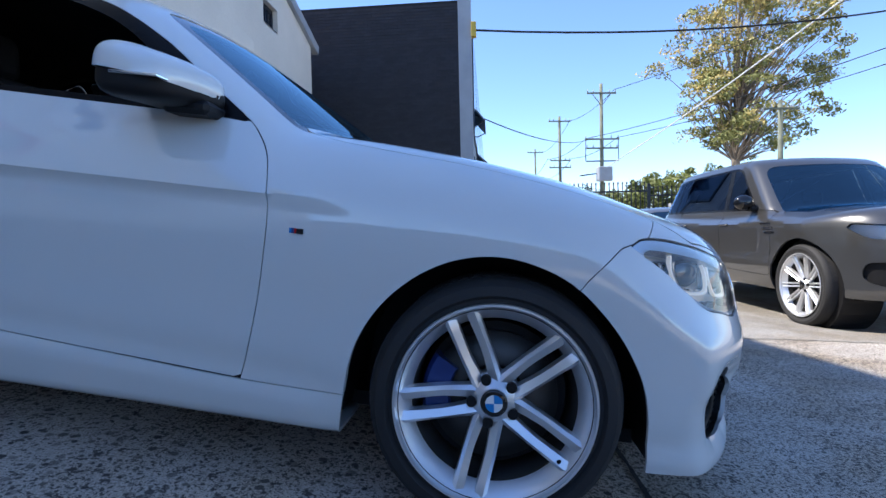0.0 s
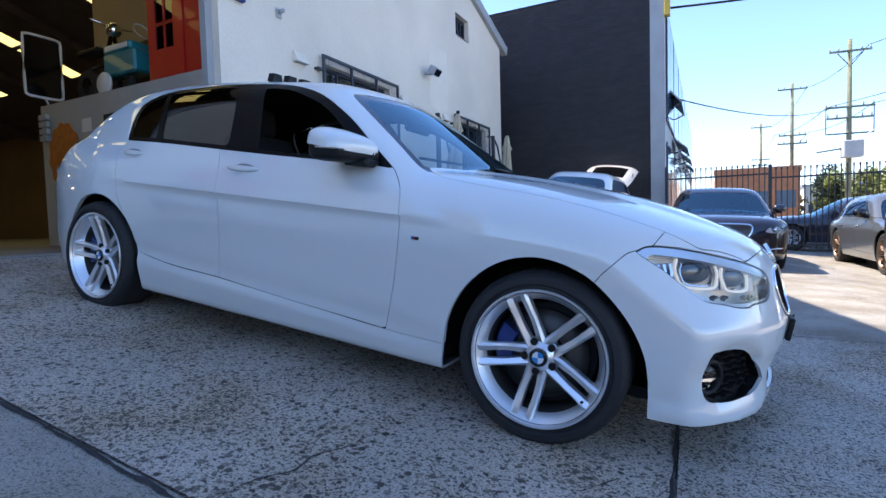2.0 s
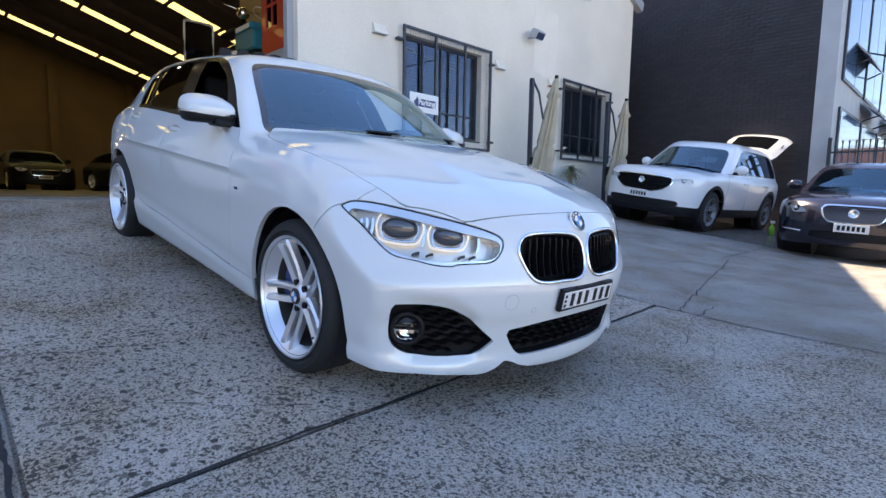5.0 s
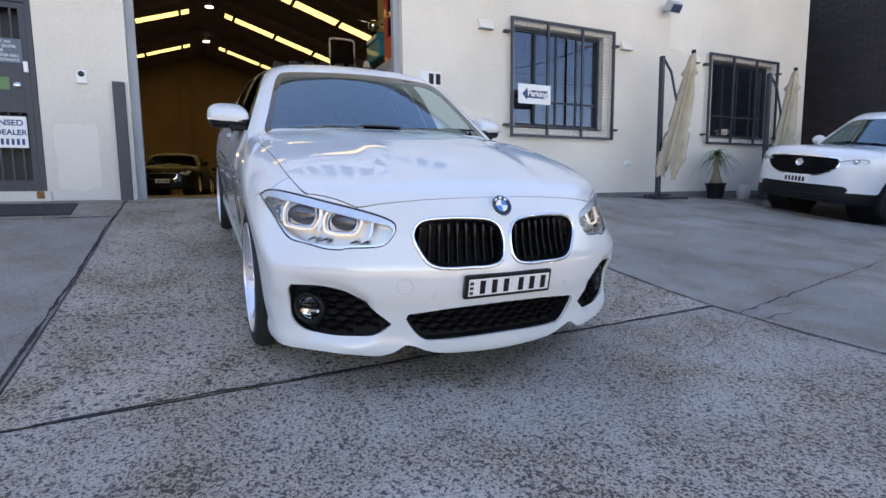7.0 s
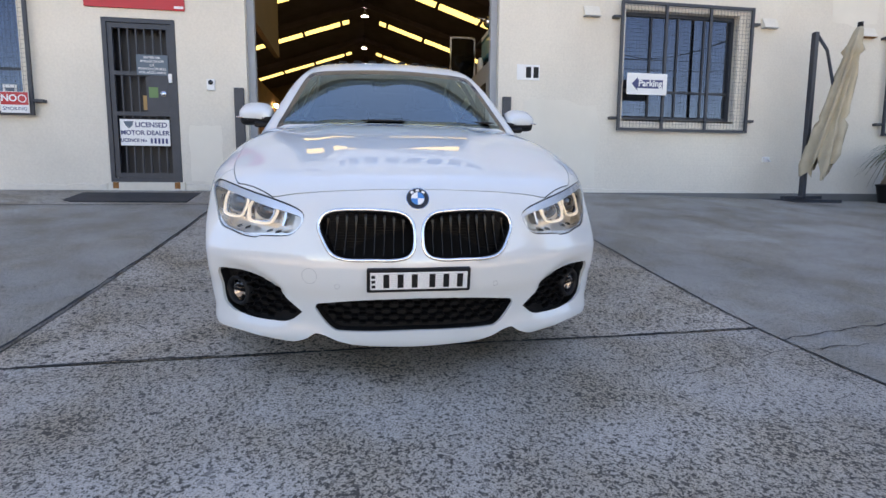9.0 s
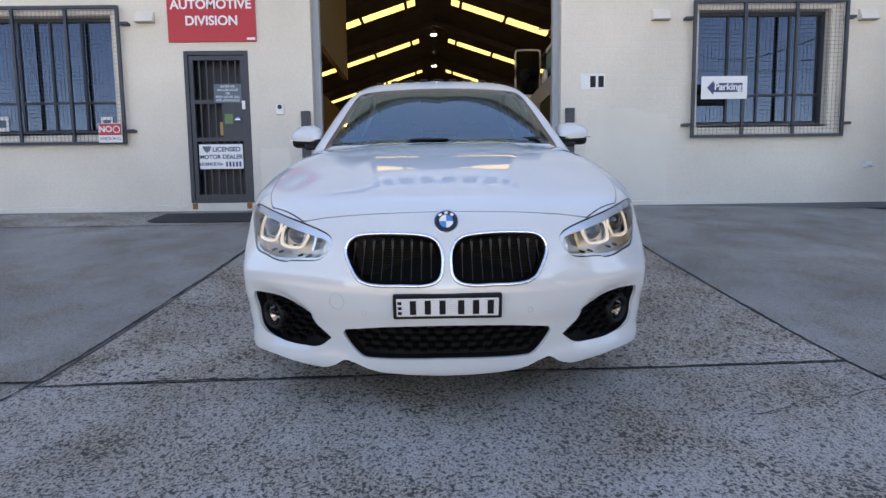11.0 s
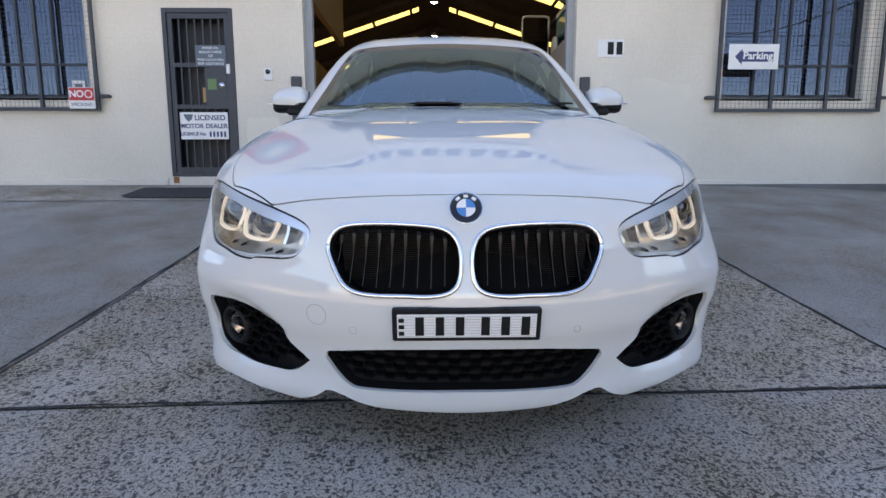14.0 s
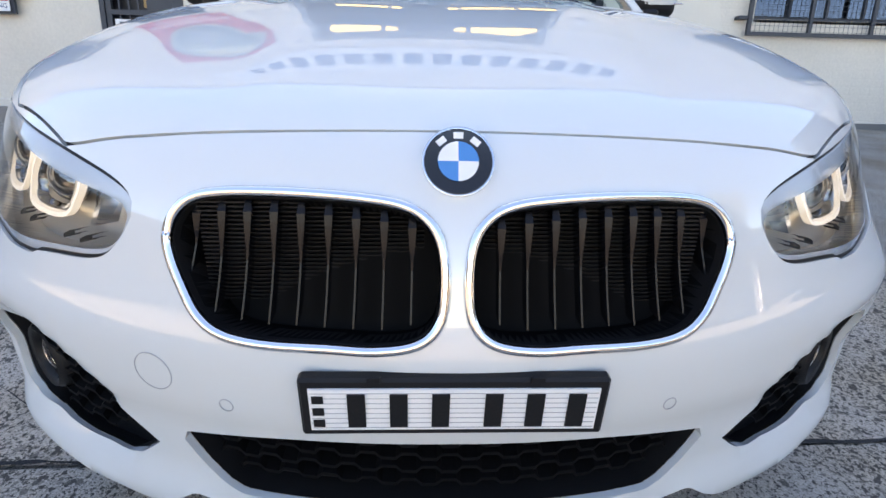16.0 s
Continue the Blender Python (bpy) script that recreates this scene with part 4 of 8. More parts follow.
hl_in, N = opening(N, UZ, hl, 0.0015)
fog_in, N = opening(N, UZ, fog)
low_in, N = opening(N, YZ, low)
kid_in, N = opening(N, YZ, kid)
lens_f, hl_rim = sk.cut(hl_in, lambda P: poly_dist(UZ(P), hl) + 0.0035)
both_sides("headlight_seal", sk, hl_rim, M["black"], hatch, sh=ONE, push=0.006, split=True)
lenses = both_sides("headlight", sk, lens_f, M["lens"], hatch, "clear headlight with twin lamps and silver bezel", sh=ONE, push=0.001, split=True)
hole, bezel = sk.cut(lens_f, lambda P: poly_dist(UZ(P), win))
M["bezel"] = mat("headlight_bezel", (0.80, 0.86, 0.92), 0.20, 0.55, coat=0.6)
M["bowl"] = mat("headlight_bowl", (0.66, 0.64, 0.60), 0.28, 0.7)
M["guide"] = glow("light_guide", (0.95, 0.90, 0.78), 0.13)  # daylight running lamps, lit


def in_lamp(pts, depth):
    """Points (u, z) of the headlight's face, u being y - x, set back behind its lens."""
    q = np.array(pts, float)
    x0 = 0.25 - 0.3 * q[:, 0]
    d = np.tile((math.sqrt(0.5), math.sqrt(0.5), 0.0), (len(q), 1))
    return ONE.cast(np.column_stack((x0, x0 + q[:, 0], q[:, 1])), d, 0.9) - d * depth


def lamp_band(name, line, wide, near, far, s, material, parent, label=""):
    """A raised band along a line in the headlight: wide in the lens's plane, standing from far to near behind it."""
    line = np.array(line, float)
    t = np.gradient(line, axis=0)
    t /= np.linalg.norm(t, axis=1, keepdims=True)
    nrm = np.column_stack((t[:, 1] * 1.35, -t[:, 0]))
    rings = [in_lamp(line + nrm * w, d) for w, d in ((wide / 2, far), (wide / 2, near), (-wide / 2, near), (-wide / 2, far))]
    bm = bmesh.new()
    vs = [[bm.verts.new((p[0], s * p[1], p[2])) for p in ring] for ring in rings]
    for a, b in zip(vs, vs[1:]):
        for i in range(len(line) - 1):
            bm.faces.new((a[i], a[i + 1], b[i + 1], b[i]))
    return smooth_by_angle(part(name, bm, material, parent, label), 30)


for ob in both_sides("bezel", sk, bezel, M["bezel"], hatch, sh=ONE, push=0.006, split=True, thick=0.035):
    ob.parent = lenses[0] if ob.data.vertices[0].co.y > 0 else lenses[1]
for ob in both_sides("bowl", sk, hole, M["bowl"], hatch, sh=ONE, push=0.058, split=True, thick=-0.052):
    ob.parent = lenses[0] if ob.data.vertices[0].co.y > 0 else lenses[1]
for lens, s in zip(lenses, (1, -1)):
    for cu, hw, zt, zm, zb in ((0.245, 0.118, 0.734, 0.676, 0.645), (0.0, 0.100, 0.717, 0.664, 0.638)):
        ring = outline([(cu + hw * 0.86, zt), (cu + hw, (zt + zm) / 2), (cu + hw * 0.96, zm), (cu + hw * 0.66, zb), (cu - hw * 0.66, zb), (cu - hw * 0.96, zm), (cu - hw, (zt + zm) / 2), (cu - hw * 0.86, zt)], 5, False)
        lamp_band("daylight_ring", ring, 0.0065, 0.022, 0.032, s, M["guide"], lens, "pale angular light guide")
        lamp_band("ring_trim", [(cu + (u - cu) * 0.78, zm + (z - zm) * 0.74) for u, z in ring], 0.0035, 0.026, 0.040, s, M["chrome"], lens)
        bm = bmesh.new()
        c = in_lamp([(cu, (zt + zb) / 2)], 0.046)[0]
        turn = Matrix.Translation((c[0], s * c[1], c[2])) @ Matrix.Rotation(radians(s * 45), 4, 'Z')
        bmesh.ops.create_uvsphere(bm, u_segments=28, v_segments=14, radius=1.0, matrix=turn @ Matrix.Diagonal((0.026, hw * 0.56, (zt - zb) * 0.44, 1)))
        part("projector_lens", bm, M["projector"], lens, "dark glass projector lens", True)
    # fins of the inner reflector below and between the lamps
    for u, z0, z1 in ((0.385, 0.66, 0.715), (0.415, 0.668, 0.712), (0.445, 0.678, 0.708), (0.122, 0.64, 0.715), (-0.155, 0.634, 0.684)):
        lamp_band("reflector_fin", [(u, z0), (u - 0.004, (z0 + z1) / 2), (u, z1)], 0.010, 0.026, 0.056, s, M["chrome"], lens)
    for u in (0.10, 0.17, -0.06, -0.115):
        lamp_band("vent_slit", [(u, 0.606), (u - 0.018, 0.613), (u - 0.036, 0.616)], 0.006, 0.030, 0.050, s, M["black"], lens)

# lattice for the intakes
def lattice(name, inside_test, depth_at, y0, y1, z0, z1, material, parent, pitch=0.030, row=0.026):
    """Rows of offset tongues, black plastic, kept where the test allows."""
    bm = bmesh.new()
    j = 0
    z = z0
    while z < z1:
        pts, y = [], y0
        k = 0
        while y < y1:
            dz = 0.008 if (k + j) % 2 else -0.001
            pts += [(y, z + dz), (y + pitch * 0.72, z + dz)]
            y += pitch
            k += 1
        for (a, za), (b, zb) in zip(pts, pts[1:]):
            if inside_test((a + b) / 2, z):
                xa, xb = depth_at(a, z), depth_at(b, z)
                q = [bm.verts.new(v) for v in ((xa, a, za), (xb, b, zb), (xb, b, zb + 0.0055), (xa, a, za + 0.0055), (xa - 0.025, a, za + 0.009), (xb - 0.025, b, zb + 0.009))]
                bm.faces.new(q[:4]), bm.faces.new((q[3], q[2], q[5], q[4]))
        z += row
        j += 1
    return part(name, bm, material, parent)


front_x = lambda y, z: float(ONE.k["nose"](z) - ONE.k["bow2"] * y * y - ONE.k["bow6"](z) * y ** 6)
both_sides("lower_intake", sk, low_in, M["black"], hatch, "black lower air intake", sh=ONE, push=0.055, thick=-0.042)
lattice("intake_lattice", lambda a, b: poly_dist(np.array([[abs(a), b + 0.004]]), low)[0] < -0.012, lambda y, z: front_x(abs(y), z) - 0.03, -0.40, 0.40, 0.266, 0.372, M["mesh"], hatch)
recess = both_sides("fog_recess", sk, fog_in, M["black"], hatch, "black bumper corner intake", sh=ONE, push=0.05, split=True, thick=-0.037)
for s, rc in ((1, recess[0]), (-1, recess[1])):
    def fog_ok(a, b):
        y = abs(a)
        return poly_dist(np.array([[y - front_x(y, b), b]]), fog)[0] < -0.006
    lattice("corner_lattice", fog_ok, lambda y, z: front_x(abs(y), z) - 0.035, *((0.44, 0.70) if s > 0 else (-0.70, -0.44)), 0.262, 0.45, M["mesh"], hatch)
    at = Matrix.Translation((0.562, s * 0.715, 0.345)) @ Matrix.Rotation(radians(s * 38), 4, 'Z') @ Matrix.Rotation(radians(90), 4, 'Y')
    lamp = new("fog_lamp")
    lamp.parent = hatch
    lamp.matrix_basis = at
    bm = bmesh.new()
    add_lathe(bm, [(0.068, -0.05), (0.066, -0.012), (0.058, 0.0), (0.047, -0.006), (0.046, -0.02)], 36, 'z')
    part("shroud", bm, M["black"], lamp, "", True)
    bm = bmesh.new()
    add_lathe(bm, [(0.001, -0.004), (0.02, -0.006), (0.036, -0.012), (0.046, -0.022)], 32, 'z')
    part("lens", bm, M["lens"], lamp, "", True)
    bm = bmesh.new()
    add_lathe(bm, [(0.001, -0.034), (0.02, -0.03), (0.045, -0.02)], 24, 'z')
    part("reflector", bm, M["chrome"], lamp, "bright fog lamp reflector", True)
    box("shield", -0.008, 0.006, -0.043, 0.043, -0.022, -0.014, M["black"], lamp)

# kidneys
k_in, k_rim = sk.cut(kid_in, lambda P: poly_dist(YZ(P), kid) + 0.006)
both_sides("kidney_back", sk, k_in, M["mesh"], hatch, sh=ONE, push=0.07, split=True, thick=-0.055)
frames = both_sides("kidney_grille", sk, k_rim, M["black"], hatch, "chrome framed double kidney grille with black bars", sh=ONE, push=0.004, split=True, thick=0.05)
ring_at = ONE.cast(np.array([(0.3, a, b) for a, b in kid * (1, 1)]), np.tile((1.0, 0.0, 0.0), (len(kid), 1)), 0.8)
for fr, s in zip(frames, (1, -1)):
    loop = [(x + 0.001, s * y, z) for x, y, z in ring_at]
    pipe("chrome_rim", loop + loop[:2], 0.0072, M["chrome"], fr, "thin chrome rim")
    for k in range(9):
        y = 0.055 + 0.0345 * k
        zz = [z for z in np.linspace(0.53, 0.72, 80) if poly_dist(np.array([[y, z]]), kid)[0] < -0.012]
        if not zz:
            continue
        z0, z1 = min(zz), max(zz)
        bm = bmesh.new()
        prev = None
        for i in range(13):
            t = i / 12
            z = z0 + (z1 - z0) * t
            tab = min(1, max(0, (t - 0.55) / 0.40)) ** 0.8 * (1 if t < 0.97 else 0.6)
            xf = front_x(y, z) - 0.024 + 0.014 * tab
            lean = 0.016 * (1 - t) ** 1.6 * (y / 0.3 - 0.1)
            h = 0.0012 + 0.0042 * tab
            row = [bm.verts.new((xf - 0.03, s * (y + lean - h), z)), bm.verts.new((xf, s * (y + lean - h), z)), bm.verts.new((xf, s * (y + lean + h), z)), bm.verts.new((xf - 0.03, s * (y + lean + h), z))]
            if prev:
                for j in range(3):
                    bm.faces.new((prev[j], prev[j + 1], row[j + 1], row[j]))
            prev = row
        part("grille_bar", bm, M["bar"], fr)
    bm = bmesh.new()
    for i in range(26):
        z = 0.552 + i * 0.006
        add_box(bm, 0.720, 0.724, s * 0.04 if s > 0 else -0.33, 0.33 if s > 0 else -0.04, z, z + 0.0022)
    tagged(part("radiator_mesh", bm, M["black"], fr), kind="stuff")

# bumper, doors, skirt
F = F + N
seams = [
    ("front_bumper", [(0.257, 0.738, 1), (0.188, 0.657, 1), (0.12, 0.55, 1), (0.12, 0.0, 1), (1.2, 0.0, 1), (1.2, 1.1, 1), (0.40, 0.90, 1), (0.33, 0.77, 1)], lambda c: c[0] > 0.1),
    ("side_skirt", [(-0.30, 0.288, 1), (-0.659, 0.288), (-1.2, 0.318), (-1.671, 0.347), (-2.05, 0.36), (-2.339, 0.40), (-2.45, 0.44, 1), (-2.45, 0.05, 1), (-0.30, 0.05, 1)], lambda c: -2.6 < c[0] < 0 and c[2] < 0.7),
    ("front_door", [(-0.712, 0.956, 1), (-0.645, 0.868), (-0.618, 0.73), (-0.622, 0.567), (-0.64, 0.398), (-0.661, 0.290, 1), (-1.2, 0.318), (-1.671, 0.349, 1), (-1.664, 0.61), (-1.70, 0.83), (-1.775, 0.985, 1), (-1.75, 1.15, 1), (-0.98, 1.10, 1)], lambda c: -2.0 < c[0] < -0.4 and c[1] > 0.5),
    ("rear_door", [(-1.775, 0.985, 1), (-1.70, 0.83), (-1.664, 0.61), (-1.671, 0.349, 1), (-2.05, 0.362), (-2.25, 0.385, 1), (-2.335, 0.44), (-2.41, 0.56), (-2.49, 0.70), (-2.53, 0.84), (-2.575, 0.92), (-2.58, 1.02, 1), (-2.4, 1.15, 1), (-1.85, 1.15, 1)], lambda c: -2.8 < c[0] < -1.5 and c[1] > 0.5),
]
strips, cards = [], []
for nm, pts, test in seams:
    ol = outline(pts, 5)
    A, F = sk.near(F, test)
    panel, A = sk.cut(A, lambda P: poly_dist(XZ(P), ol) + GAP)
    strip, A = sk.cut(A, lambda P: poly_dist(XZ(P), ol) - GAP)
    F += A
    strips += strip
    if "door" in nm:
        cards += panel
    both_sides(nm, sk, panel, M["paint_white"], hatch, thick=0.012, sh=ONE, split=nm != "front_bumper")
both_sides("panel_gap", sk, strips, M["black"], hatch, sh=ONE, push=0.008, split=True)
tail_lamp = outline([(-3.24, 0.88), (-3.3, 0.925), (-3.4, 0.94), (-3.8, 0.95), (-3.8, 0.80), (-3.5, 0.80), (-3.36, 0.82)], 5)
A, F = sk.near(F, lambda c: c[0] < -2.95 and c[2] > 0.7 and c[1] > 0.35)
red, A = sk.cut(A, lambda P: poly_dist(XZ(P), tail_lamp))
M["red_lens"] = mat("red_lens", (0.35, 0.01, 0.012), 0.12, coat=1.0)
both_sides("tail_lamp", sk, red, M["red_lens"], hatch, "red tail lamp", sh=ONE, split=True)
both_sides("body_shell", sk, F + A, M["paint_white"], hatch, thick=0.02, sh=ONE)
lining, _ = sk.near(F + A, lambda c: c[2] > 0.99 and -3.2 < c[0] < -0.55)
both_sides("headliner", sk, lining, M["cabin"], hatch, "dark cabin lining", sh=ONE, push=0.03)
both_sides("door_card", sk, cards, M["cabin"], hatch, "dark door trim", sh=ONE, push=0.05, split=True)

# wheel wells, underside
for cx in (0.0, -2.69):
    for s in (-1, 1):
        bm = bmesh.new()
        prof = [(x, z) for x, z in (arch if cx == 0 else arch * (-1, 1)) if z > 0.21]
        a = [bm.verts.new((cx + x * 1.03, s * 0.80, 0.33 + (z - 0.33) * 1.02)) for x, z in prof]
        b = [bm.verts.new((cx + x * 1.03, s * 0.50, 0.33 + (z - 0.33) * 1.02)) for x, z in prof]
        for i in range(len(a) - 1):
            bm.faces.new((a[i], a[i + 1], b[i + 1], b[i]))
        bm.faces.new(b)
        part("wheel_well", bm, M["black"], hatch)
box("underbody", -3.35, 0.40, -0.66, 0.66, 0.20, 0.24, M["black"], hatch)

for x in (0.0, -2.69):
    for s in (-1, 1):
        wheel_twin(hatch, x, s * 0.868, 0.318, 0.318, s, 0.251, spin=-27.0 if x == 0 else -14.0)

# mirrors
for s in (-1, 1):
    mir = new("door_mirror")
    mir.parent = hatch
    bm = bmesh.new()
    bmesh.ops.create_uvsphere(bm, u_segments=36, v_segments=20, radius=1.0)
    for v in bm.verts:
        x, y, z = v.co
        sgn = lambda q, p: math.copysign(abs(q) ** p, q)
        x, y, z = sgn(x, 0.66), sgn(y, 0.50), sgn(z, 0.58)
        v.co = (-0.925 + 0.098 * x - 0.045 * y, s * (0.872 + 0.110 * y), 1.034 + 0.080 * z * (0.80 - 0.24 * x) - 0.012 * y * y - 0.006 * x)
    low_v = bmesh.ops.bisect_plane(bm, geom=bm.verts[:] + bm.edges[:] + bm.faces[:], plane_co=(-0.93, 0, 1.018), plane_no=(0.10, 0, 1), clear_inner=True)
    smooth_by_angle(part("mirror_cap", bm, M["paint_white"], mir, "white mirror cap"), 40)
    bm = bmesh.new()
    bmesh.ops.create_uvsphere(bm, u_segments=32, v_segments=16, radius=1.0)
    for v in bm.verts:
        x, y, z = v.co
        sgn = lambda q, p: math.copysign(abs(q) ** p, q)
        x, y, z = sgn(x, 0.66), sgn(y, 0.50), sgn(z, 0.58)
        v.co = (-0.922 + 0.096 * x - 0.045 * y, s * (0.866 + 0.110 * y), 1.026 + 0.066 * z * ((0.92 - 0.15 * x) if z < 0 else 0.3) - 0.012 * y * y - 0.008 * x)
    smooth_by_angle(part("mirror_base", bm, M["black"], mir, "black mirror housing"), 40)
    bm = bmesh.new()
    add_box(bm, -0.93, -0.80, s * 0.74, s * 0.87, 0.955, 0.992, 0.012)
    part("mirror_arm", bm, M["black"], mir)
    box("indicator", -0.985, -0.862, s * 0.90, s * 0.984, 1.012, 1.019, M["chrome"], mir, "", 0.002, Matrix.Translation((0, 0, 0)))
    bm = bmesh.new()
    add_box(bm, -1.030, -1.020, s * 0.79, s * 0.955, 0.985, 1.085, 0.003)
    part("mirror_glass", bm, M["chrome"], mir)

# door handles, badge, fuel flap
for s in (-1, 1):
    for x0, x1, z in ((-1.67, -1.45, 0.902), (-2.54, -2.36, 0.935)):
        bm = bmesh.new()
        n, prev = 15, None
        for i in range(n):
            t = i / (n - 1)
            x = x0 + (x1 - x0) * t
            p = ONE.cast(np.array([[x, 0, z]]), np.array([[0, 1.0, 0]]))[0]
            h = 0.0175 * math.sin(math.pi * min(max(t, 0.02), 0.98)) ** 0.35
            o = 0.026 * math.sin(math.pi * min(max(t, 0.02), 0.98)) ** 0.6
            row = [bm.verts.new((x, s * (p[1] - 0.004 + o * c), z + h * d)) for c, d in ((0, 1.0), (0.75, 0.85), (1.0, 0.2), (0.95, -0.5), (0.3, -1.0))]
            if prev:
                for j in range(4):
                    bm.faces.new((prev[j], prev[j + 1], row[j + 1], row[j]))
            prev = row
        hd = part("door_handle", bm, M["paint_white"], hatch)
        smooth_by_angle(hd, 50)
        # Shade of the hollow behind the handle, put in as a grey lens shape.
        bm = bmesh.new()
        bmesh.ops.create_uvsphere(bm, u_segments=20, v_segments=10, radius=1.0, matrix=Matrix.Translation(((x0 + x1) / 2 + 0.01, s * (p[1] - 0.002), z - 0.004)) @ Matrix.Diagonal((0.075, 0.006, 0.030, 1)))
        part("handle_recess", bm, M["alloy_dark"], hatch, "", True)
    for k, key in enumerate(("badge_blue", "caliper", "red_lens", "black")):
        x = -0.552 + k * 0.0065
        p = ONE.cast(np.array([[x, 0, 0.69]]), np.array([[0, 1.0, 0]]))[0]
        box("side_badge", -0.003, 0.003 if k < 3 else 0.013, -0.002, 0.002, -0.0065, 0.0065, M[key], hatch, "", 0.0, Matrix.Translation((x, s * (p[1] + 0.001), 0.69)))

# emblem, plate, sensors, tow cover
em = Matrix.Translation((0.742, 0, 0.752)) @ Matrix.Rotation(radians(58), 4, 'Y') @ Matrix.Rotation(radians(90), 4, 'Z')
bm = bmesh.new()
add_lathe(bm, [(0.043, -0.012), (0.043, 0.001), (0.041, 0.003), (0.0395, 0.0022), (0.001, 0.0022)], 48, 'z')
bmesh.ops.transform(bm, matrix=em, verts=bm.verts)
roundel = part("front_emblem", bm, M["gloss_black"], hatch, "round emblem quartered in blue and white", True)
bm = bmesh.new()
add_lathe(bm, [(0.0405, 0.001), (0.0435, 0.004), (0.0445, 0.001), (0.0445, -0.01)], 48, 'z')
bmesh.ops.transform(bm, matrix=em, verts=bm.verts)
part("ring", bm, M["chrome"], roundel, "", True)
cap_quarters(roundel, em @ Matrix.Translation((0, 0, 0.003)), 0.025)
for k, a in enumerate((130, 90, 50)):
    box("mark", -0.006, 0.006, 0.0285, 0.0365, 0.0026, 0.0036, M["badge_white"], roundel, "", 0.0, em @ Matrix.Rotation(radians(a - 90), 4, 'Z'))

PL = Matrix.Translation((0.834, 0, 0.464)) @ Matrix.Rotation(radians(4), 4, 'Y')
plate = new("number_plate")
plate.parent = hatch
plate.matrix_basis = PL
box("plate_frame", -0.010, 0.010, -0.193, 0.193, -0.046, 0.046, M["black"], plate, "black plate surround", 0.004)
box("plate_sheet", 0.0095, 0.0125, -0.180, 0.180, -0.033, 0.033, M["white"], plate, "white plate with dark bars")
for k in range(8):
    box("stripe", 0.0120, 0.0131, -0.178, 0.178, -0.0295 + k * 0.008, -0.0287 + k * 0.008, M["soffit"], plate)
for k in range(6):
    y = -0.122 + k * 0.052 + (0.014 if k > 2 else 0)
    box("character_bar", 0.0128, 0.0152, y - 0.011, y + 0.011, -0.026, 0.026, M["black"], plate, "", 0.0)
for k in range(3):
    box("state_bar", 0.0128, 0.0145, -0.176, -0.162, -0.026 + k * 0.019, -0.015 + k * 0.019, M["black"], plate)
for y in (-0.10, 0.10):
    box("clip", 0.008, 0.014, y - 0.008, y + 0.008, 0.043, 0.051, M["black"], plate)


def disc_on_front(name, y, z, r, parent):
    """A flush round cover: a thin dark ring with a white face."""
    x = front_x(abs(y), z)
    o = ONE.cast(np.array([[0.3, abs(y), z]]), np.array([[1.0, 0, 0]]))[0]
    nrm = ONE.normal(o[None])[0] * (1, 1 if y > 0 else -1, 1)
    o = Vector(o * (1, 1 if y > 0 else -1, 1))
    at = Matrix.Translation(o) @ Vector(nrm).to_track_quat('Z', 'Y').to_matrix().to_4x4()
    bm = bmesh.new()
    add_lathe(bm, [(r, -0.002), (r, 0.0006), (r - 0.0012, 0.0008), (r - 0.0014, 0.0)], 40, 'z')
    bmesh.ops.transform(bm, matrix=at, verts=bm.verts)
    part(name, bm, M["soffit"], parent, "", True)


disc_on_front("tow_cover", -0.404, 0.466, 0.030, hatch)
for y in (-0.302, 0.302):
    disc_on_front("parking_sensor", y, 0.431, 0.0105, hatch)

# cowl, wipers
cb = bmesh.new()
prev = None
for y in np.linspace(-0.66, 0.66, 41):
    x0 = -0.445 - 0.36 * y * y
    row = [cb.verts.new((x0 + 0.02, y, 0.965 - 0.02 * y * y)), cb.verts.new((x0 - 0.03, y, 0.975 - 0.02 * y * y)), cb.verts.new((x0 - 0.12, y, 0.985 - 0.02 * y * y))]
    if prev:
        for j in range(2):
            cb.faces.new((prev[j], prev[j + 1], row[j + 1], row[j]))
    prev = row
part("cowl_panel", cb, M["black"], hatch)
for y0, y1, h in ((-0.02, -0.62, 0.0), (0.56, -0.02, 0.0)):
    pts = []
    for i in range(12):
        t = i / 11
        y = y0 + (y1 - y0) * t
        pts.append((-0.50 - 0.42 * y * y - 0.035 * t, y, 1.010 + 0.018 * t - 0.012 * abs(y)))
    pipe("wiper", pts, 0.0055, M["black"], hatch)
    bm = bmesh.new()
    bmesh.ops.create_uvsphere(bm, u_segments=16, v_segments=8, radius=1.0, matrix=Matrix.Translation((-0.50 - 0.42 * y0 * y0, y0 - 0.06, 1.018)) @ Matrix.Diagonal((0.016, 0.13, 0.008, 1)))
    part("wiper_arm", bm, M["black"], hatch, "", True)

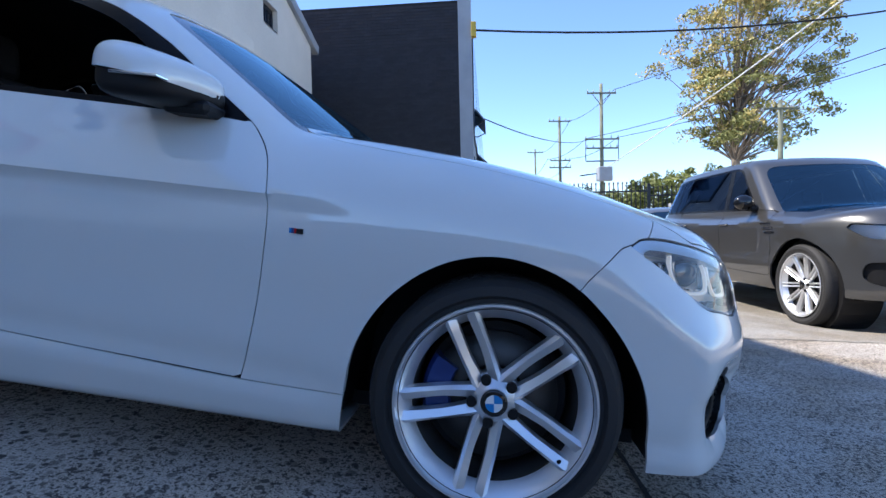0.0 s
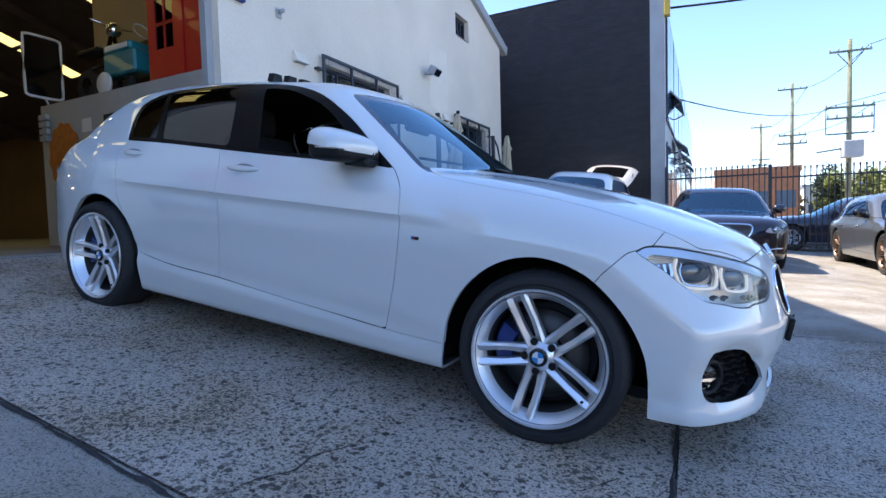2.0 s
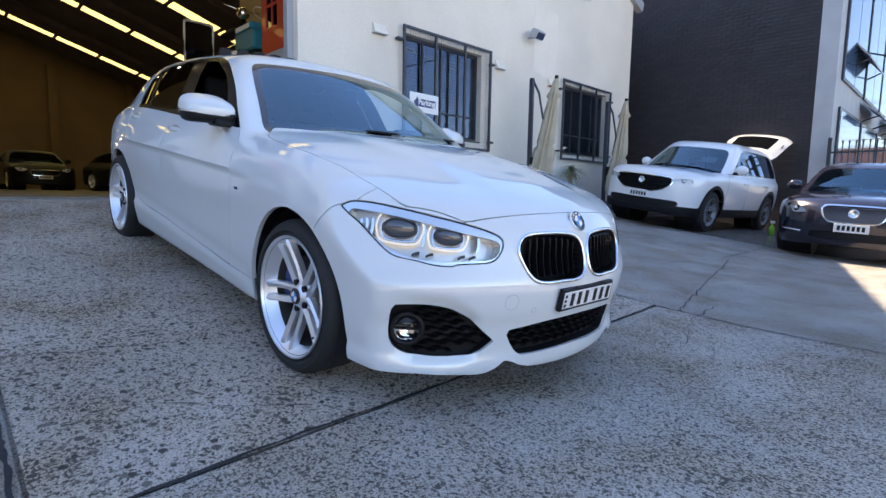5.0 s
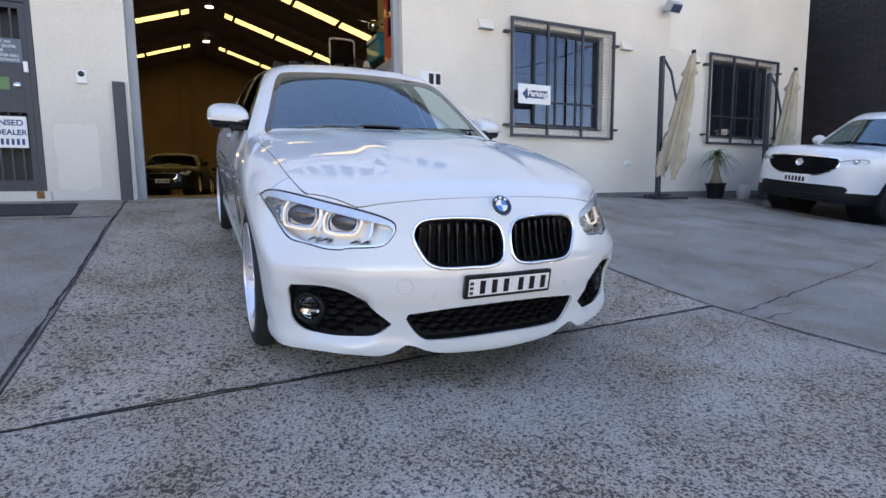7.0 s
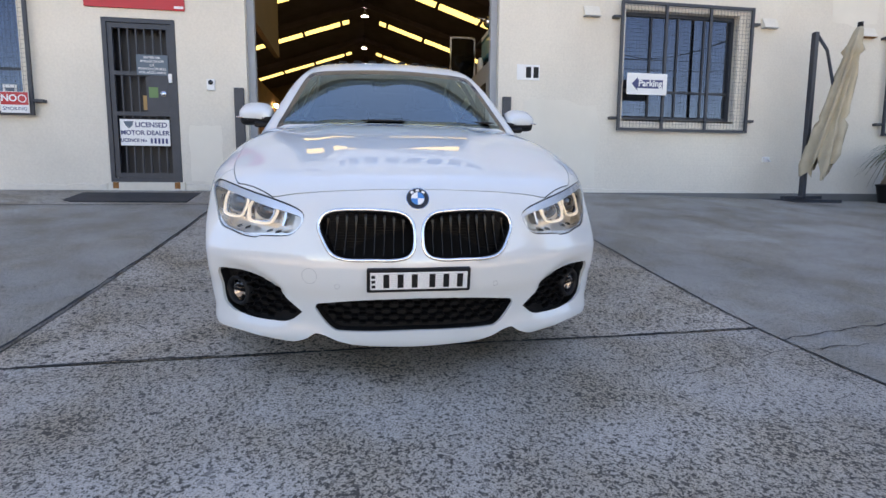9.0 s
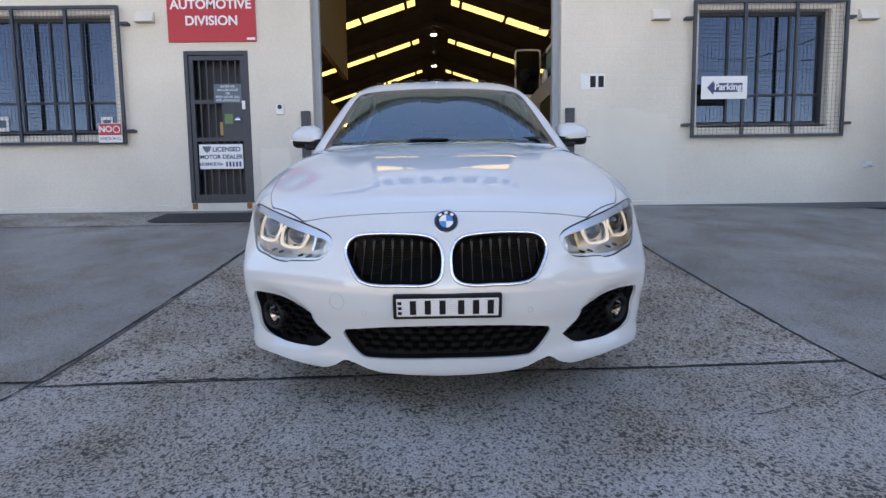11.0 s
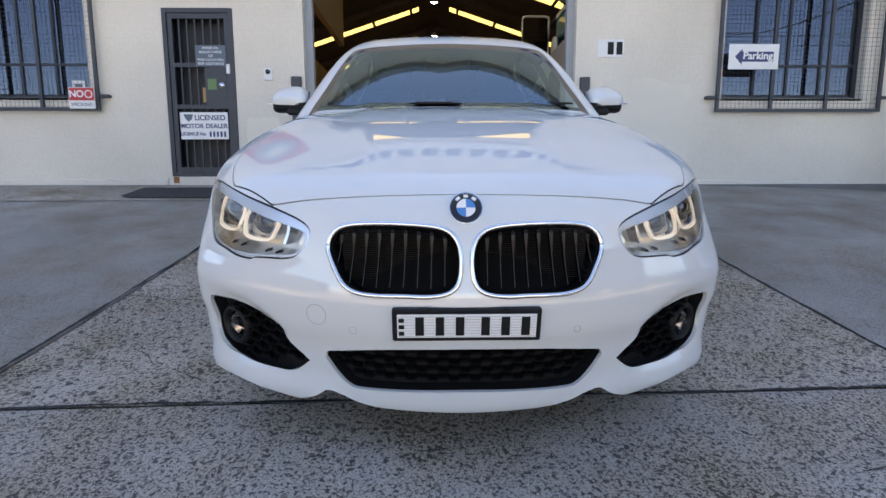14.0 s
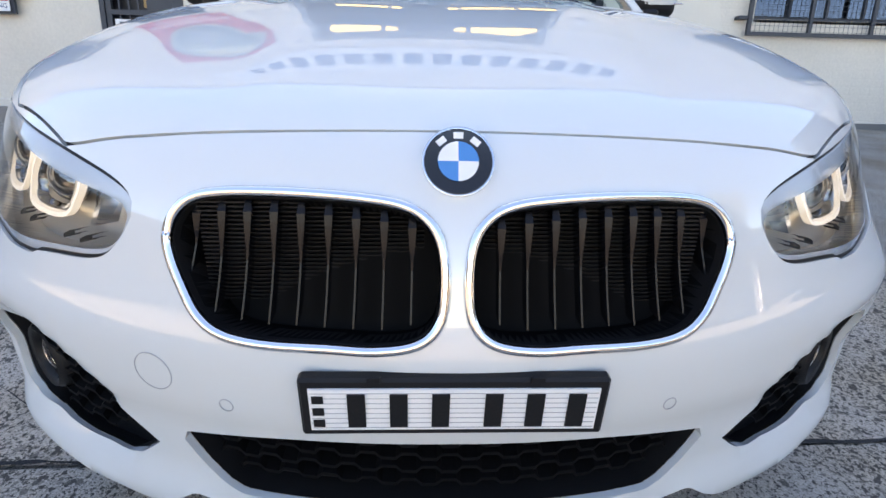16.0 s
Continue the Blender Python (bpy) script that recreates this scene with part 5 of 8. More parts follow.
# cabin inside
part("dashboard", add_box(bmesh.new(), -1.05, -0.62, -0.66, 0.66, 0.70, 0.945, 0.04, None, 3), M["cabin"], hatch)
box("cabin_floor", -3.2, -0.55, -0.70, 0.70, 0.24, 0.30, M["cabin"], hatch)
part("parcel_shelf", add_box(bmesh.new(), -3.25, -2.75, -0.60, 0.60, 0.90, 0.95, 0.02), M["cabin"], hatch)
for y in (-0.37, 0.37):
    seat = new("front_seat")
    seat.parent = hatch
    part("cushion", add_box(bmesh.new(), -1.75, -1.25, y - 0.24, y + 0.24, 0.42, 0.60, 0.05, None, 3), M["cabin"], seat)
    part("backrest", add_box(bmesh.new(), -0.07, 0.07, y - 0.23, y + 0.23, 0.0, 0.60, 0.05, Matrix.Translation((-1.78, 0, 0.52)) @ Matrix.Rotation(radians(-16), 4, 'Y'), 3), M["cabin"], seat)
    part("headrest", add_box(bmesh.new(), -0.05, 0.05, y - 0.13, y + 0.13, 0.0, 0.17, 0.045, Matrix.Translation((-1.96, 0, 1.10)) @ Matrix.Rotation(radians(-10), 4, 'Y'), 3), M["cabin"], seat)
seat = new("rear_seat")
seat.parent = hatch
part("backrest", add_box(bmesh.new(), -0.06, 0.06, -0.62, 0.62, 0.0, 0.55, 0.05, Matrix.Translation((-2.55, 0, 0.48)) @ Matrix.Rotation(radians(-18), 4, 'Y'), 3), M["cabin"], seat)
for y in (-0.36, 0.36):
    part("headrest", add_box(bmesh.new(), -0.04, 0.04, y - 0.14, y + 0.14, 0.0, 0.14, 0.04, Matrix.Translation((-2.74, 0, 1.02)), 3), M["cabin"], seat)
bm = bmesh.new()
bmesh.ops.create_cone(bm, cap_ends=False, segments=32, radius1=0.18, radius2=0.185, depth=0.03, matrix=Matrix.Translation((-1.18, -0.37, 0.86)) @ Matrix.Rotation(radians(65), 4, 'Y'))
part("steering_wheel", bm, M["black"], hatch, "", True)
part("inner_mirror", add_box(bmesh.new(), -1.10, -1.06, -0.13, 0.13, 1.20, 1.27, 0.015), M["black"], hatch)

# row of small tabs across the roof
for k in range(9):
    y = -0.46 + 0.115 * k
    top = ONE.cast(np.array([[-1.75, abs(y), 1.2]]), np.array([[0, 0, 1.0]]))[0][2]
    bm = bmesh.new()
    add_prism(bm, [(y - 0.038, top - 0.004), (y + 0.038, top - 0.004), (y + 0.028, top + 0.040), (y - 0.028, top + 0.040)], -1.77, -1.73)
    part("roof_tab", bm, M["black"], hatch, "small black tab standing on the roof")

# ---- on the facade ----
M["brass"] = mat("aged_silver_gold", (0.42, 0.38, 0.28), 0.35, 0.85, var=0.15, scale=3)
M["sign_red"] = mat("sign_red", (0.50, 0.018, 0.022), 0.35, var=0.04, scale=2)
M["sign_blue"] = mat("sign_blue", (0.02, 0.03, 0.13), 0.4)
M["sign_slate"] = mat("sign_slate", (0.09, 0.13, 0.17), 0.5)
M["rust"] = mat("rust", (0.28, 0.12, 0.04), 0.9, var=0.3, scale=20)
M["alu"] = mat("window_aluminium", (0.03, 0.036, 0.05), 0.4, 0.3)
M["blind"] = mat("venetian_blind", (0.045, 0.055, 0.085), 0.7, var=0.1, scale=4)
M["fabric"] = mat("cream_canvas", (0.45, 0.38, 0.27), 0.9, var=0.12, scale=5, bump=0.25, bscale=220)
M["leaf"] = mat("plant_leaf", (0.06, 0.11, 0.03), 0.55, var=0.3, scale=15, per=0.2)
M["leaf_dry"] = mat("dry_leaf", (0.20, 0.16, 0.06), 0.7, var=0.3, scale=15)
M["bark"] = mat("bark", (0.22, 0.17, 0.12), 0.9, var=0.25, scale=6, bump=0.4, bscale=25)


def window_unit(n, y0, y1, z0, z1):
    """Dark aluminium slider set back in its opening, with blinds behind the glass."""
    w = tagged(new("window_%d" % n), "dark aluminium sliding window with drawn blinds", "window", kind="structure")
    x = WX - 0.14
    t = 0.045
    for a in ((y0, y1, z1 - t, z1), (y0, y1, z0, z0 + t), (y0, y0 + t, z0 + t, z1 - t), (y1 - t, y1, z0 + t, z1 - t)):
        box("window_frame", x - 0.03, x + 0.03, *a, M["alu"], w)
    ys = [y0 + t + (y1 - y0 - 2 * t) * k / 4 for k in range(5)]
    zs = (z0 + t, z0 + 0.42, z1 - t)
    for k in range(4):
        for za, zb in zip(zs, zs[1:]):
            box("pane", x - 0.004, x, ys[k] + 0.014, ys[k + 1] - 0.014, za + 0.014, zb - 0.014, M["glass_win"], w)
    for k in range(1, 4):
        box("mullion", x - 0.02, x + 0.02, ys[k] - 0.014, ys[k] + 0.014, z0 + t, z1 - t, M["alu"], w)
    box("transom", x - 0.018, x + 0.018, y0 + t, y1 - t, zs[1] - 0.014, zs[1] + 0.014, M["alu"], w)
    bm = bmesh.new()
    z = z0 + 0.08
    while z < z1 - 0.05:
        add_box(bm, -0.022, 0.022, y0 + 0.05, y1 - 0.05, -0.001, 0.001, m=Matrix.Translation((x - 0.07, 0, z)) @ Matrix.Rotation(radians(-58), 4, 'Y'))
        z += 0.042
    tagged(part("blind", bm, M["blind"], w, "lowered venetian blind"), kind="stuff")
    box("window_sill", WX - 0.12, WX + 0.0, y0, y1, z0 - 0.03, z0 - 0.002, M["render"], w)
    return w


def security_grille(y0, y1, z0, z1, stays):
    g = tagged(new("window_grille"), "grey steel security grille with wire mesh over the window", "grille", "window grilles")
    x = WX + 0.075
    g.location = (x, y0, z0)
    w, h = y1 - y0, z1 - z0
    t = 0.038
    for a in ((0, w, h - t, h), (0, w, 0, t), (0, t, t, h - t), (w - t, w, t, h - t)):
        box("frame_bar", -0.018, 0.018, *a, M["steel"], g)
    for k in (1, 2):
        box("upright", -0.016, 0.016, w * k / 3 - 0.019, w * k / 3 + 0.019, t, h - t, M["steel"], g)
    bm = bmesh.new()
    n = int(w / 0.052)
    for k in range(1, n):
        add_box(bm, -0.022, -0.0195, w * k / n - 0.0014, w * k / n + 0.0014, t * 0.5, h - t * 0.5)
    n = int(h / 0.052)
    for k in range(1, n):
        add_box(bm, -0.0195, -0.017, t * 0.5, w - t * 0.5, h * k / n - 0.0014, h * k / n + 0.0014)
    tagged(part("wire_mesh", bm, M["steel"], g), kind="stuff")
    for side, yy in (("l", -0.11), ("r", w + 0.11)):
        if side in stays:
            for zz in (0.16, h - 0.24):
                box("stay", -0.075, 0.01, min(0 if yy < 0 else w, yy), max(0 if yy < 0 else w, yy), zz, zz + 0.035, M["steel"], g, "", 0.004)
    return g


window_unit(1, 3.56, 5.36, 1.71, 3.24)
window_unit(2, 8.1, 9.9, 1.70, 3.16)
window_unit(3, -6.10, -4.30, 1.71, 3.24)
window_unit(4, 8.24, 8.96, 5.12, 5.60)
security_grille(3.455, 5.54, 1.535, 3.335, "lr")
security_grille(7.92, 10.0, 1.545, 3.25, "lr")
security_grille(-6.23, -4.15, 1.545, 3.335, "lr")

# security door
door = tagged(new("door_1"), "dark steel barred security door, closed, above a rust-stained step", "door", kind="structure")
x = WX - 0.03
Y0, Y1, Z0, Z1 = -3.365, -2.515, 0.745, 2.765
for a in ((Y0, Y1, Z1 - 0.05, Z1), (Y0, Y1, Z0, Z0 + 0.05), (Y0, Y0 + 0.05, Z0 + 0.05, Z1 - 0.05), (Y1 - 0.05, Y1, Z0 + 0.05, Z1 - 0.05)):
    box("door_frame", x - 0.03, x + 0.035, *a, M["steel"], door)
for a in ((Y0 + 0.055, Y1 - 0.055, Z1 - 0.115, Z1 - 0.055), (Y0 + 0.055, Y1 - 0.055, Z0 + 0.055, Z0 + 0.115), (Y0 + 0.055, Y0 + 0.11, Z0 + 0.115, Z1 - 0.115), (Y1 - 0.11, Y1 - 0.055, Z0 + 0.115, Z1 - 0.115), (Y0 + 0.11, Y1 - 0.11, 2.08, 2.13), (Y0 + 0.11, Y1 - 0.11, 1.58, 1.63)):
    box("rail", x - 0.02, x + 0.02, *a, M["steel"], door)
for k in range(6):
    y = Y0 + 0.11 + (Y1 - Y0 - 0.22) * (k + 0.8) / 6.5
    box("bar", x - 0.009, x + 0.009, y - 0.009, y + 0.009, Z0 + 0.115, Z1 - 0.115, M["steel"], door)
box("lock_plate", x - 0.012, x + 0.024, Y1 - 0.36, Y1 - 0.11, 1.63, 2.08, M["steel"], door)
tube("lock_cylinder", (x + 0.02, Y1 - 0.17, 1.86), (x + 0.04, Y1 - 0.17, 1.86), 0.035, M["chrome"], door, n=20)
box("sticker", x + 0.0245, x + 0.026, Y1 - 0.345, Y1 - 0.235, 1.81, 1.94, mat("sticker_green", (0.10, 0.20, 0.07), 0.5), door)
box("keypad", x + 0.02, x + 0.04, Y1 - 0.10, Y1 - 0.06, 2.0, 2.11, M["white"], door)
box("timber_leaf", WX - 0.24, WX - 0.20, Y0, Y1, Z0, Z1, mat("dark_timber_leaf", (0.010, 0.010, 0.014), 0.5, var=0.2, scale=4), door)
box("lever", WX - 0.2, WX - 0.17, Y1 - 0.48, Y1 - 0.36, 1.68, 1.86, mat("brass_plate", (0.35, 0.22, 0.10), 0.4, 0.6), door)
box("door_step", WX - 0.2, WX + 0.02, Y0 - 0.04, Y1 + 0.04, 0.55, 0.742, M["render"], door, "", 0.004)
for y in (Y0 + 0.02, Y1 - 0.09):
    box("rust_stain", WX + 0.0205, WX + 0.0225, y, y + 0.07, 0.66, 0.74, M["rust"], door)

M["mat_rubber"] = mat("worn_rubber_mat", (0.03, 0.03, 0.032), 0.85, var=0.25, scale=5, bump=0.4, bscale=120)
mat_bm = bmesh.new()
add_prism(mat_bm, [(-4.02, -3.46), (-3.50, -3.42), (-3.40, -3.30), (-3.38, -2.12), (-4.02, -2.16)], 0.0, 0.012, 'xy')
for v in mat_bm.verts:
    v.co.z += float(ground_z(v.co.x, v.co.y)) + 0.002
tagged(part("door_mat", mat_bm, M["mat_rubber"]), "black worn rubber mat lying before the barred door", "mat")

notice = tagged(new("door_notice"), "slate blue notice plate with white capitals on the barred door", "sign")
notice.location = (x + 0.03, -2.80, 2.21)
box("plate", -0.004, 0.003, -0.185, 0.185, -0.125, 0.125, M["sign_slate"], notice)
for k, line in enumerate(("ENTER VIA", "ROLLER DOOR", "OR", "PUSH DOOR BELL", "FOR ASSISTANCE")):
    letters("lettering", line, 0.041, M["white"], Matrix.Translation((0.004, 0, 0.09 - 0.046 * k)) @ Matrix.Rotation(radians(90), 4, 'Z') @ Matrix.Rotation(radians(90), 4, 'X'), notice, 0.0008)
dealer = tagged(new("dealer_sign"), "white licence sign with dark capitals fixed to the barred door", "sign")
dealer.location = (x + 0.03, -2.93, 1.37)
box("plate", -0.004, 0.003, -0.295, 0.295, -0.165, 0.165, M["white"], dealer, "", 0.002)
R90 = Matrix.Rotation(radians(90), 4, 'Z') @ Matrix.Rotation(radians(90), 4, 'X')
letters("lettering", "LICENSED", 0.086, M["sign_blue"], Matrix.Translation((0.004, 0.075, 0.095)) @ R90, dealer, 0.0008, bold=0.002)
letters("lettering", "MOTOR DEALER", 0.078, M["sign_blue"], Matrix.Translation((0.004, 0, -0.005)) @ R90, dealer, 0.0008, bold=0.002)
letters("lettering", "LICENCE No", 0.056, M["sign_blue"], Matrix.Translation((0.004, -0.14, -0.10)) @ R90, dealer, 0.0008, bold=0.002)
for k in range(5):
    box("number_bar", 0.0032, 0.0045, 0.06 + k * 0.045, 0.085 + k * 0.045, -0.135, -0.07, M["sign_blue"], dealer)
bm = bmesh.new()
add_prism(bm, [(-0.25, 0.14), (-0.13, 0.14), (-0.15, 0.08), (-0.19, 0.05), (-0.23, 0.09)], 0.0032, 0.0044)
part("crest", bm, M["sign_slate"], dealer)

# award board
award = tagged(new("award_board"), "red award board with a silver medal and white lettering", "sign")
award.location = (WX + 0.012, -2.96, 2.88)
box("board", -0.012, 0.012, -0.58, 0.58, 0.0, 1.75, M["sign_red"], award, "", 0.002)
letters("lettering", "AUTOMOTIVE", 0.168, M["white"], Matrix.Translation((0.014, 0, 0.475)) @ R90, award, 0.001, bold=0.004)
letters("lettering", "DIVISION", 0.168, M["white"], Matrix.Translation((0.014, 0, 0.265)) @ R90, award, 0.001, bold=0.004)
bm = bmesh.new()
add_lathe(bm, [(0.001, 0.02), (0.33, 0.02), (0.335, 0.024), (0.46, 0.022), (0.475, 0.016), (0.475, 0.012)], 56, 'z')
bmesh.ops.transform(bm, matrix=Matrix.Translation((0, 0, 1.155)) @ R90, verts=bm.verts)
part("medal", bm, M["brass"], award, "round brushed silver medal", True)
bm = bmesh.new()
add_lathe(bm, [(0.325, 0.0225), (0.325, 0.026), (0.335, 0.026), (0.335, 0.0225)], 56, 'z')
bmesh.ops.transform(bm, matrix=Matrix.Translation((0, 0, 1.155)) @ R90, verts=bm.verts)
part("medal_ring", bm, M["gloss_black"], award)
for i, ch in enumerate("AWARDS"):
    a = radians(-90 + (i - 2.5) * 13.5)
    letters("medal_letter", ch, 0.105, M["gloss_black"], Matrix.Translation((0, 0, 1.155)) @ R90 @ Matrix.Translation((math.cos(a) * 0.395, math.sin(a) * 0.395, 0.024)) @ Matrix.Rotation(a + math.pi / 2, 4, 'Z'), award, 0.001)
bm = bmesh.new()
add_prism(bm, [(-0.13, 0.93), (0.13, 0.93), (0.13, 0.97), (0.07, 1.02), (0.05, 1.30), (-0.05, 1.30), (-0.07, 1.02), (-0.13, 0.97)], 0.022, 0.028)
part("medal_figure", bm, M["soffit"], award)
box("maker_label", 0.012, 0.014, 0.46, 0.57, 0.02, 0.05, M["white"], award)

# name board high over the roller door
board = tagged(new("name_board"), "cream name board with dark blue strokes above the roller door", "sign")
board.location = (WX + 0.03, 0.0, 5.75)
box("panel", -0.03, 0.03, -3.6, 3.6, -0.45, 0.75, M["white"], board, "", 0.004)
for k in range(14):
    box("stroke", 0.031, 0.036, -3.2 + k * 0.47, -3.2 + k * 0.47 + 0.30, -0.16, 0.40, M["sign_blue"], board)

# parking sign, no-smoking sign, number plate of the house
park = tagged(new("parking_sign"), "white parking sign with a navy arrow, tied to the window grille", "sign")
park.location = (WX + 0.115, 3.87, 2.19)
box("plate", -0.003, 0.003, -0.31, 0.31, -0.15, 0.15, M["white"], park, "", 0.002)
bm = bmesh.new()
add_prism(bm, [(-0.235, 0.0), (-0.145, 0.095), (-0.145, 0.06), (0.245, 0.06), (0.245, -0.06), (-0.145, -0.06), (-0.145, -0.095)], 0.0032, 0.0046)
part("arrow", bm, M["sign_blue"], park)
letters("lettering", "Parking", 0.125, M["white"], Matrix.Translation((0.005, 0.05, 0.008)) @ R90, park, 0.0006, bold=0.003)
smoke = tagged(new("no_smoking_sign"), "red and white no smoking sign on the window grille", "sign")
smoke.location = (WX + 0.115, -4.335, 1.69)
box("plate", -0.003, 0.003, -0.155, 0.155, -0.125, 0.125, M["white"], smoke)
box("band", 0.0032, 0.0042, -0.15, 0.15, -0.03, 0.12, M["sign_red"], smoke)
letters("lettering", "NO", 0.11, M["white"], Matrix.Translation((0.0046, -0.06, 0.045)) @ R90, smoke, 0.0006, bold=0.003)
letters("lettering", "SMOKING", 0.06, M["sign_blue"], Matrix.Translation((0.0042, 0, -0.078)) @ R90, smoke, 0.0006)
bm = bmesh.new()
add_lathe(bm, [(0.036, 0.0), (0.036, 0.001), (0.048, 0.001), (0.048, 0.0)], 24, 'z')
bmesh.ops.transform(bm, matrix=Matrix.Translation((0.0045, 0.085, 0.045)) @ R90, verts=bm.verts)
part("ring", bm, M["white"], smoke)
numb = tagged(new("number_board"), "white number board with dark bars beside the doorway", "sign")
numb.location = (WX + 0.006, 2.13, 2.31)
box("plate", -0.006, 0.005, -0.165, 0.165, -0.105, 0.105, M["white"], numb, "", 0.002)
for y in (-0.035, 0.075):
    box("figure_bar", 0.0052, 0.0066, y, y + 0.075, -0.075, 0.075, M["black"], numb)
for nm, y, z, w, h in (("window_notice", -5.95, 1.86, 0.2, 0.2), ("window_notice", -4.52, 1.86, 0.16, 0.16)):
    nt = tagged(new(nm), "small pale paper notice stuck inside the window", "notice")
    nt.location = (WX - 0.132, y, z)
    box("sheet", 0, 0.002, -w / 2, w / 2, -h / 2, h / 2, M["white"], nt)
    box("print", 0.0022, 0.003, -w * 0.3, w * 0.3, -h * 0.25, h * 0.25, M["sign_slate"], nt)

# small fittings
for y, z in ((3.03, 3.17), (5.84, 3.15), (-3.83, 3.2), (7.55, 3.1)):
    v = tagged(new("wall_vent"), "cream metal vent hood on the wall", "vent", "wall vents")
    v.location = (WX, y, z)
    bm = bmesh.new()
    add_prism(bm, [(0.0, 0.075), (0.02, 0.075), (0.085, -0.055), (0.085, -0.065), (0.0, -0.065)], -0.115, 0.115, 'xz')
    part("hood", bm, M["render"], v)
    box("lip", 0.002, 0.088, -0.118, 0.118, -0.072, -0.066, M["rust"] if y == 7.55 else M["soffit"], v)
alarm = tagged(new("alarm_box"), "white alarm siren box with a blue strobe", "alarm")
alarm.location = (WX, 1.99, 3.70)
box("case", 0, 0.07, -0.085, 0.085, -0.08, 0.14, M["white"], alarm, "", 0.012)
box("strobe", 0, 0.065, -0.08, 0.08, -0.13, -0.082, mat("strobe_blue", (0.03, 0.05, 0.25), 0.2), alarm, "", 0.008)
br = tagged(new("cable_bracket"), "small grey cable bracket on the wall", "bracket")
br.location = (WX, 2.67, 3.66)
box("plate", 0, 0.02, -0.05, 0.05, -0.06, 0.06, M["soffit"], br, "", 0.004)
tube("insulator", (0.02, 0, 0.02), (0.10, 0, 0.02), 0.028, M["soffit"], br, n=12)
bell = tagged(new("door_bell"), "white door bell with a dark camera eye", "bell")
bell.location = (WX, -2.105, 1.99)
box("case", 0, 0.025, -0.052, 0.052, -0.072, 0.072, M["white"], bell, "", 0.008)
tube("eye", (0.02, 0, 0.03), (0.03, 0, 0.03), 0.03, M["gloss_black"], bell, n=20)
flood = tagged(new("floodlight"), "grey outdoor floodlight on a wall bracket", "lamp")
flood.location = (WX, 6.72, 3.88)
tube("bracket", (0, 0, -0.04), (0.14, 0.02, -0.06), 0.018, M["soffit"], flood)
bm = add_box(bmesh.new(), -0.07, 0.10, -0.13, 0.13, -0.08, 0.08, 0.02, Matrix.Translation((0.20, 0.02, 0.0)) @ Matrix.Rotation(radians(35), 4, 'Y'), 2)
part("housing", bm, M["soffit"], flood)
part("lamp_glass", add_box(bmesh.new(), 0.098, 0.106, -0.11, 0.11, -0.06, 0.06, 0.0, Matrix.Translation((0.20, 0.02, 0.0)) @ Matrix.Rotation(radians(35), 4, 'Y')), M["glass_win"], flood)
tap = tagged(new("wall_tap"), "small white water tap box on the wall", "tap")
tap.location = (WX, 5.95, 1.15)
box("box", 0, 0.05, -0.05, 0.05, -0.04, 0.04, M["white"], tap, "", 0.006)
tube("spout", (0.04, 0, 0.0), (0.09, 0.03, -0.03), 0.012, M["alloy"], tap)
for y0, y1 in ((-1.82, -1.70), (1.76, 1.88)):
    gd = tagged(new("corner_guard"), "dark grey steel guard beside the roller doorway", "guard", "doorway guards")
    gd.location = (WX, y0, 0.6)
    box("face", 0.0, 0.05, 0, y1 - y0, 0.02, 1.36, M["steel"], gd, "", 0.004)
for s, y in ((-1, OPEN[0]), (1, OPEN[1])):
    gd = tagged(new("door_track"), "grey steel roller door track", "track", "roller door tracks")
    gd.location = (WX - 0.16, y, 0.63)
    box("channel", -0.05, 0.05, -s * 0.09 if s > 0 else 0.002, -0.002 if s > 0 else 0.09, 0.0, 4.35, M["soffit"], gd)
tagged(box("threshold", WX - WT, WX + 0.06, OPEN[0], OPEN[1], 0.55, 0.642, M["slab"]), "pale concrete threshold of the doorway", "threshold", kind="structure")
# plaster skirt and fascia
for y0, y1 in ((-HALF, -3.42), (-2.46, -1.9), (1.95, HALF)):
    bm = bmesh.new()
    n = int((y1 - y0) / 0.12)
    rng = random.Random(int(y0 * 10))
    prev = None
    for i in range(n + 1):
        y = y0 + (y1 - y0) * i / n
        h = 0.05 + 0.035 * rng.random()
        zg = float(ground_z(WX + 0.03, y))
        row = [bm.verts.new((WX + 0.022, y, zg - 0.02)), bm.verts.new((WX + 0.018, y, zg + h)), bm.verts.new((WX + 0.001, y, zg + h + 0.01))]
        if prev:
            for j in range(2):
                bm.faces.new((prev[j], prev[j + 1], row[j + 1], row[j]))
        prev = row
    tagged(part("baseboard", bm, M["render"]), "rough cement skirt at the foot of the wall", "skirting", kind="structure")
for s in (-1, 1):
    bm = bmesh.new()
    a = math.atan2(RIDGE - EAVE, HALF)
    L = math.hypot(RIDGE - EAVE, HALF + 0.1)
    add_box(bm, -0.06, 0.10, 0, L + 0.25, -0.06, 0.17, 0.0, Matrix.Translation((WX, 0, RIDGE + 0.0)) @ Matrix.Rotation(-a if s > 0 else a, 4, 'X') @ Matrix.Diagonal((1, s, 1, 1)))
    tagged(part("trim", bm, M["soffit"]), "grey metal barge flashing along the gable", "flashing", kind="structure")


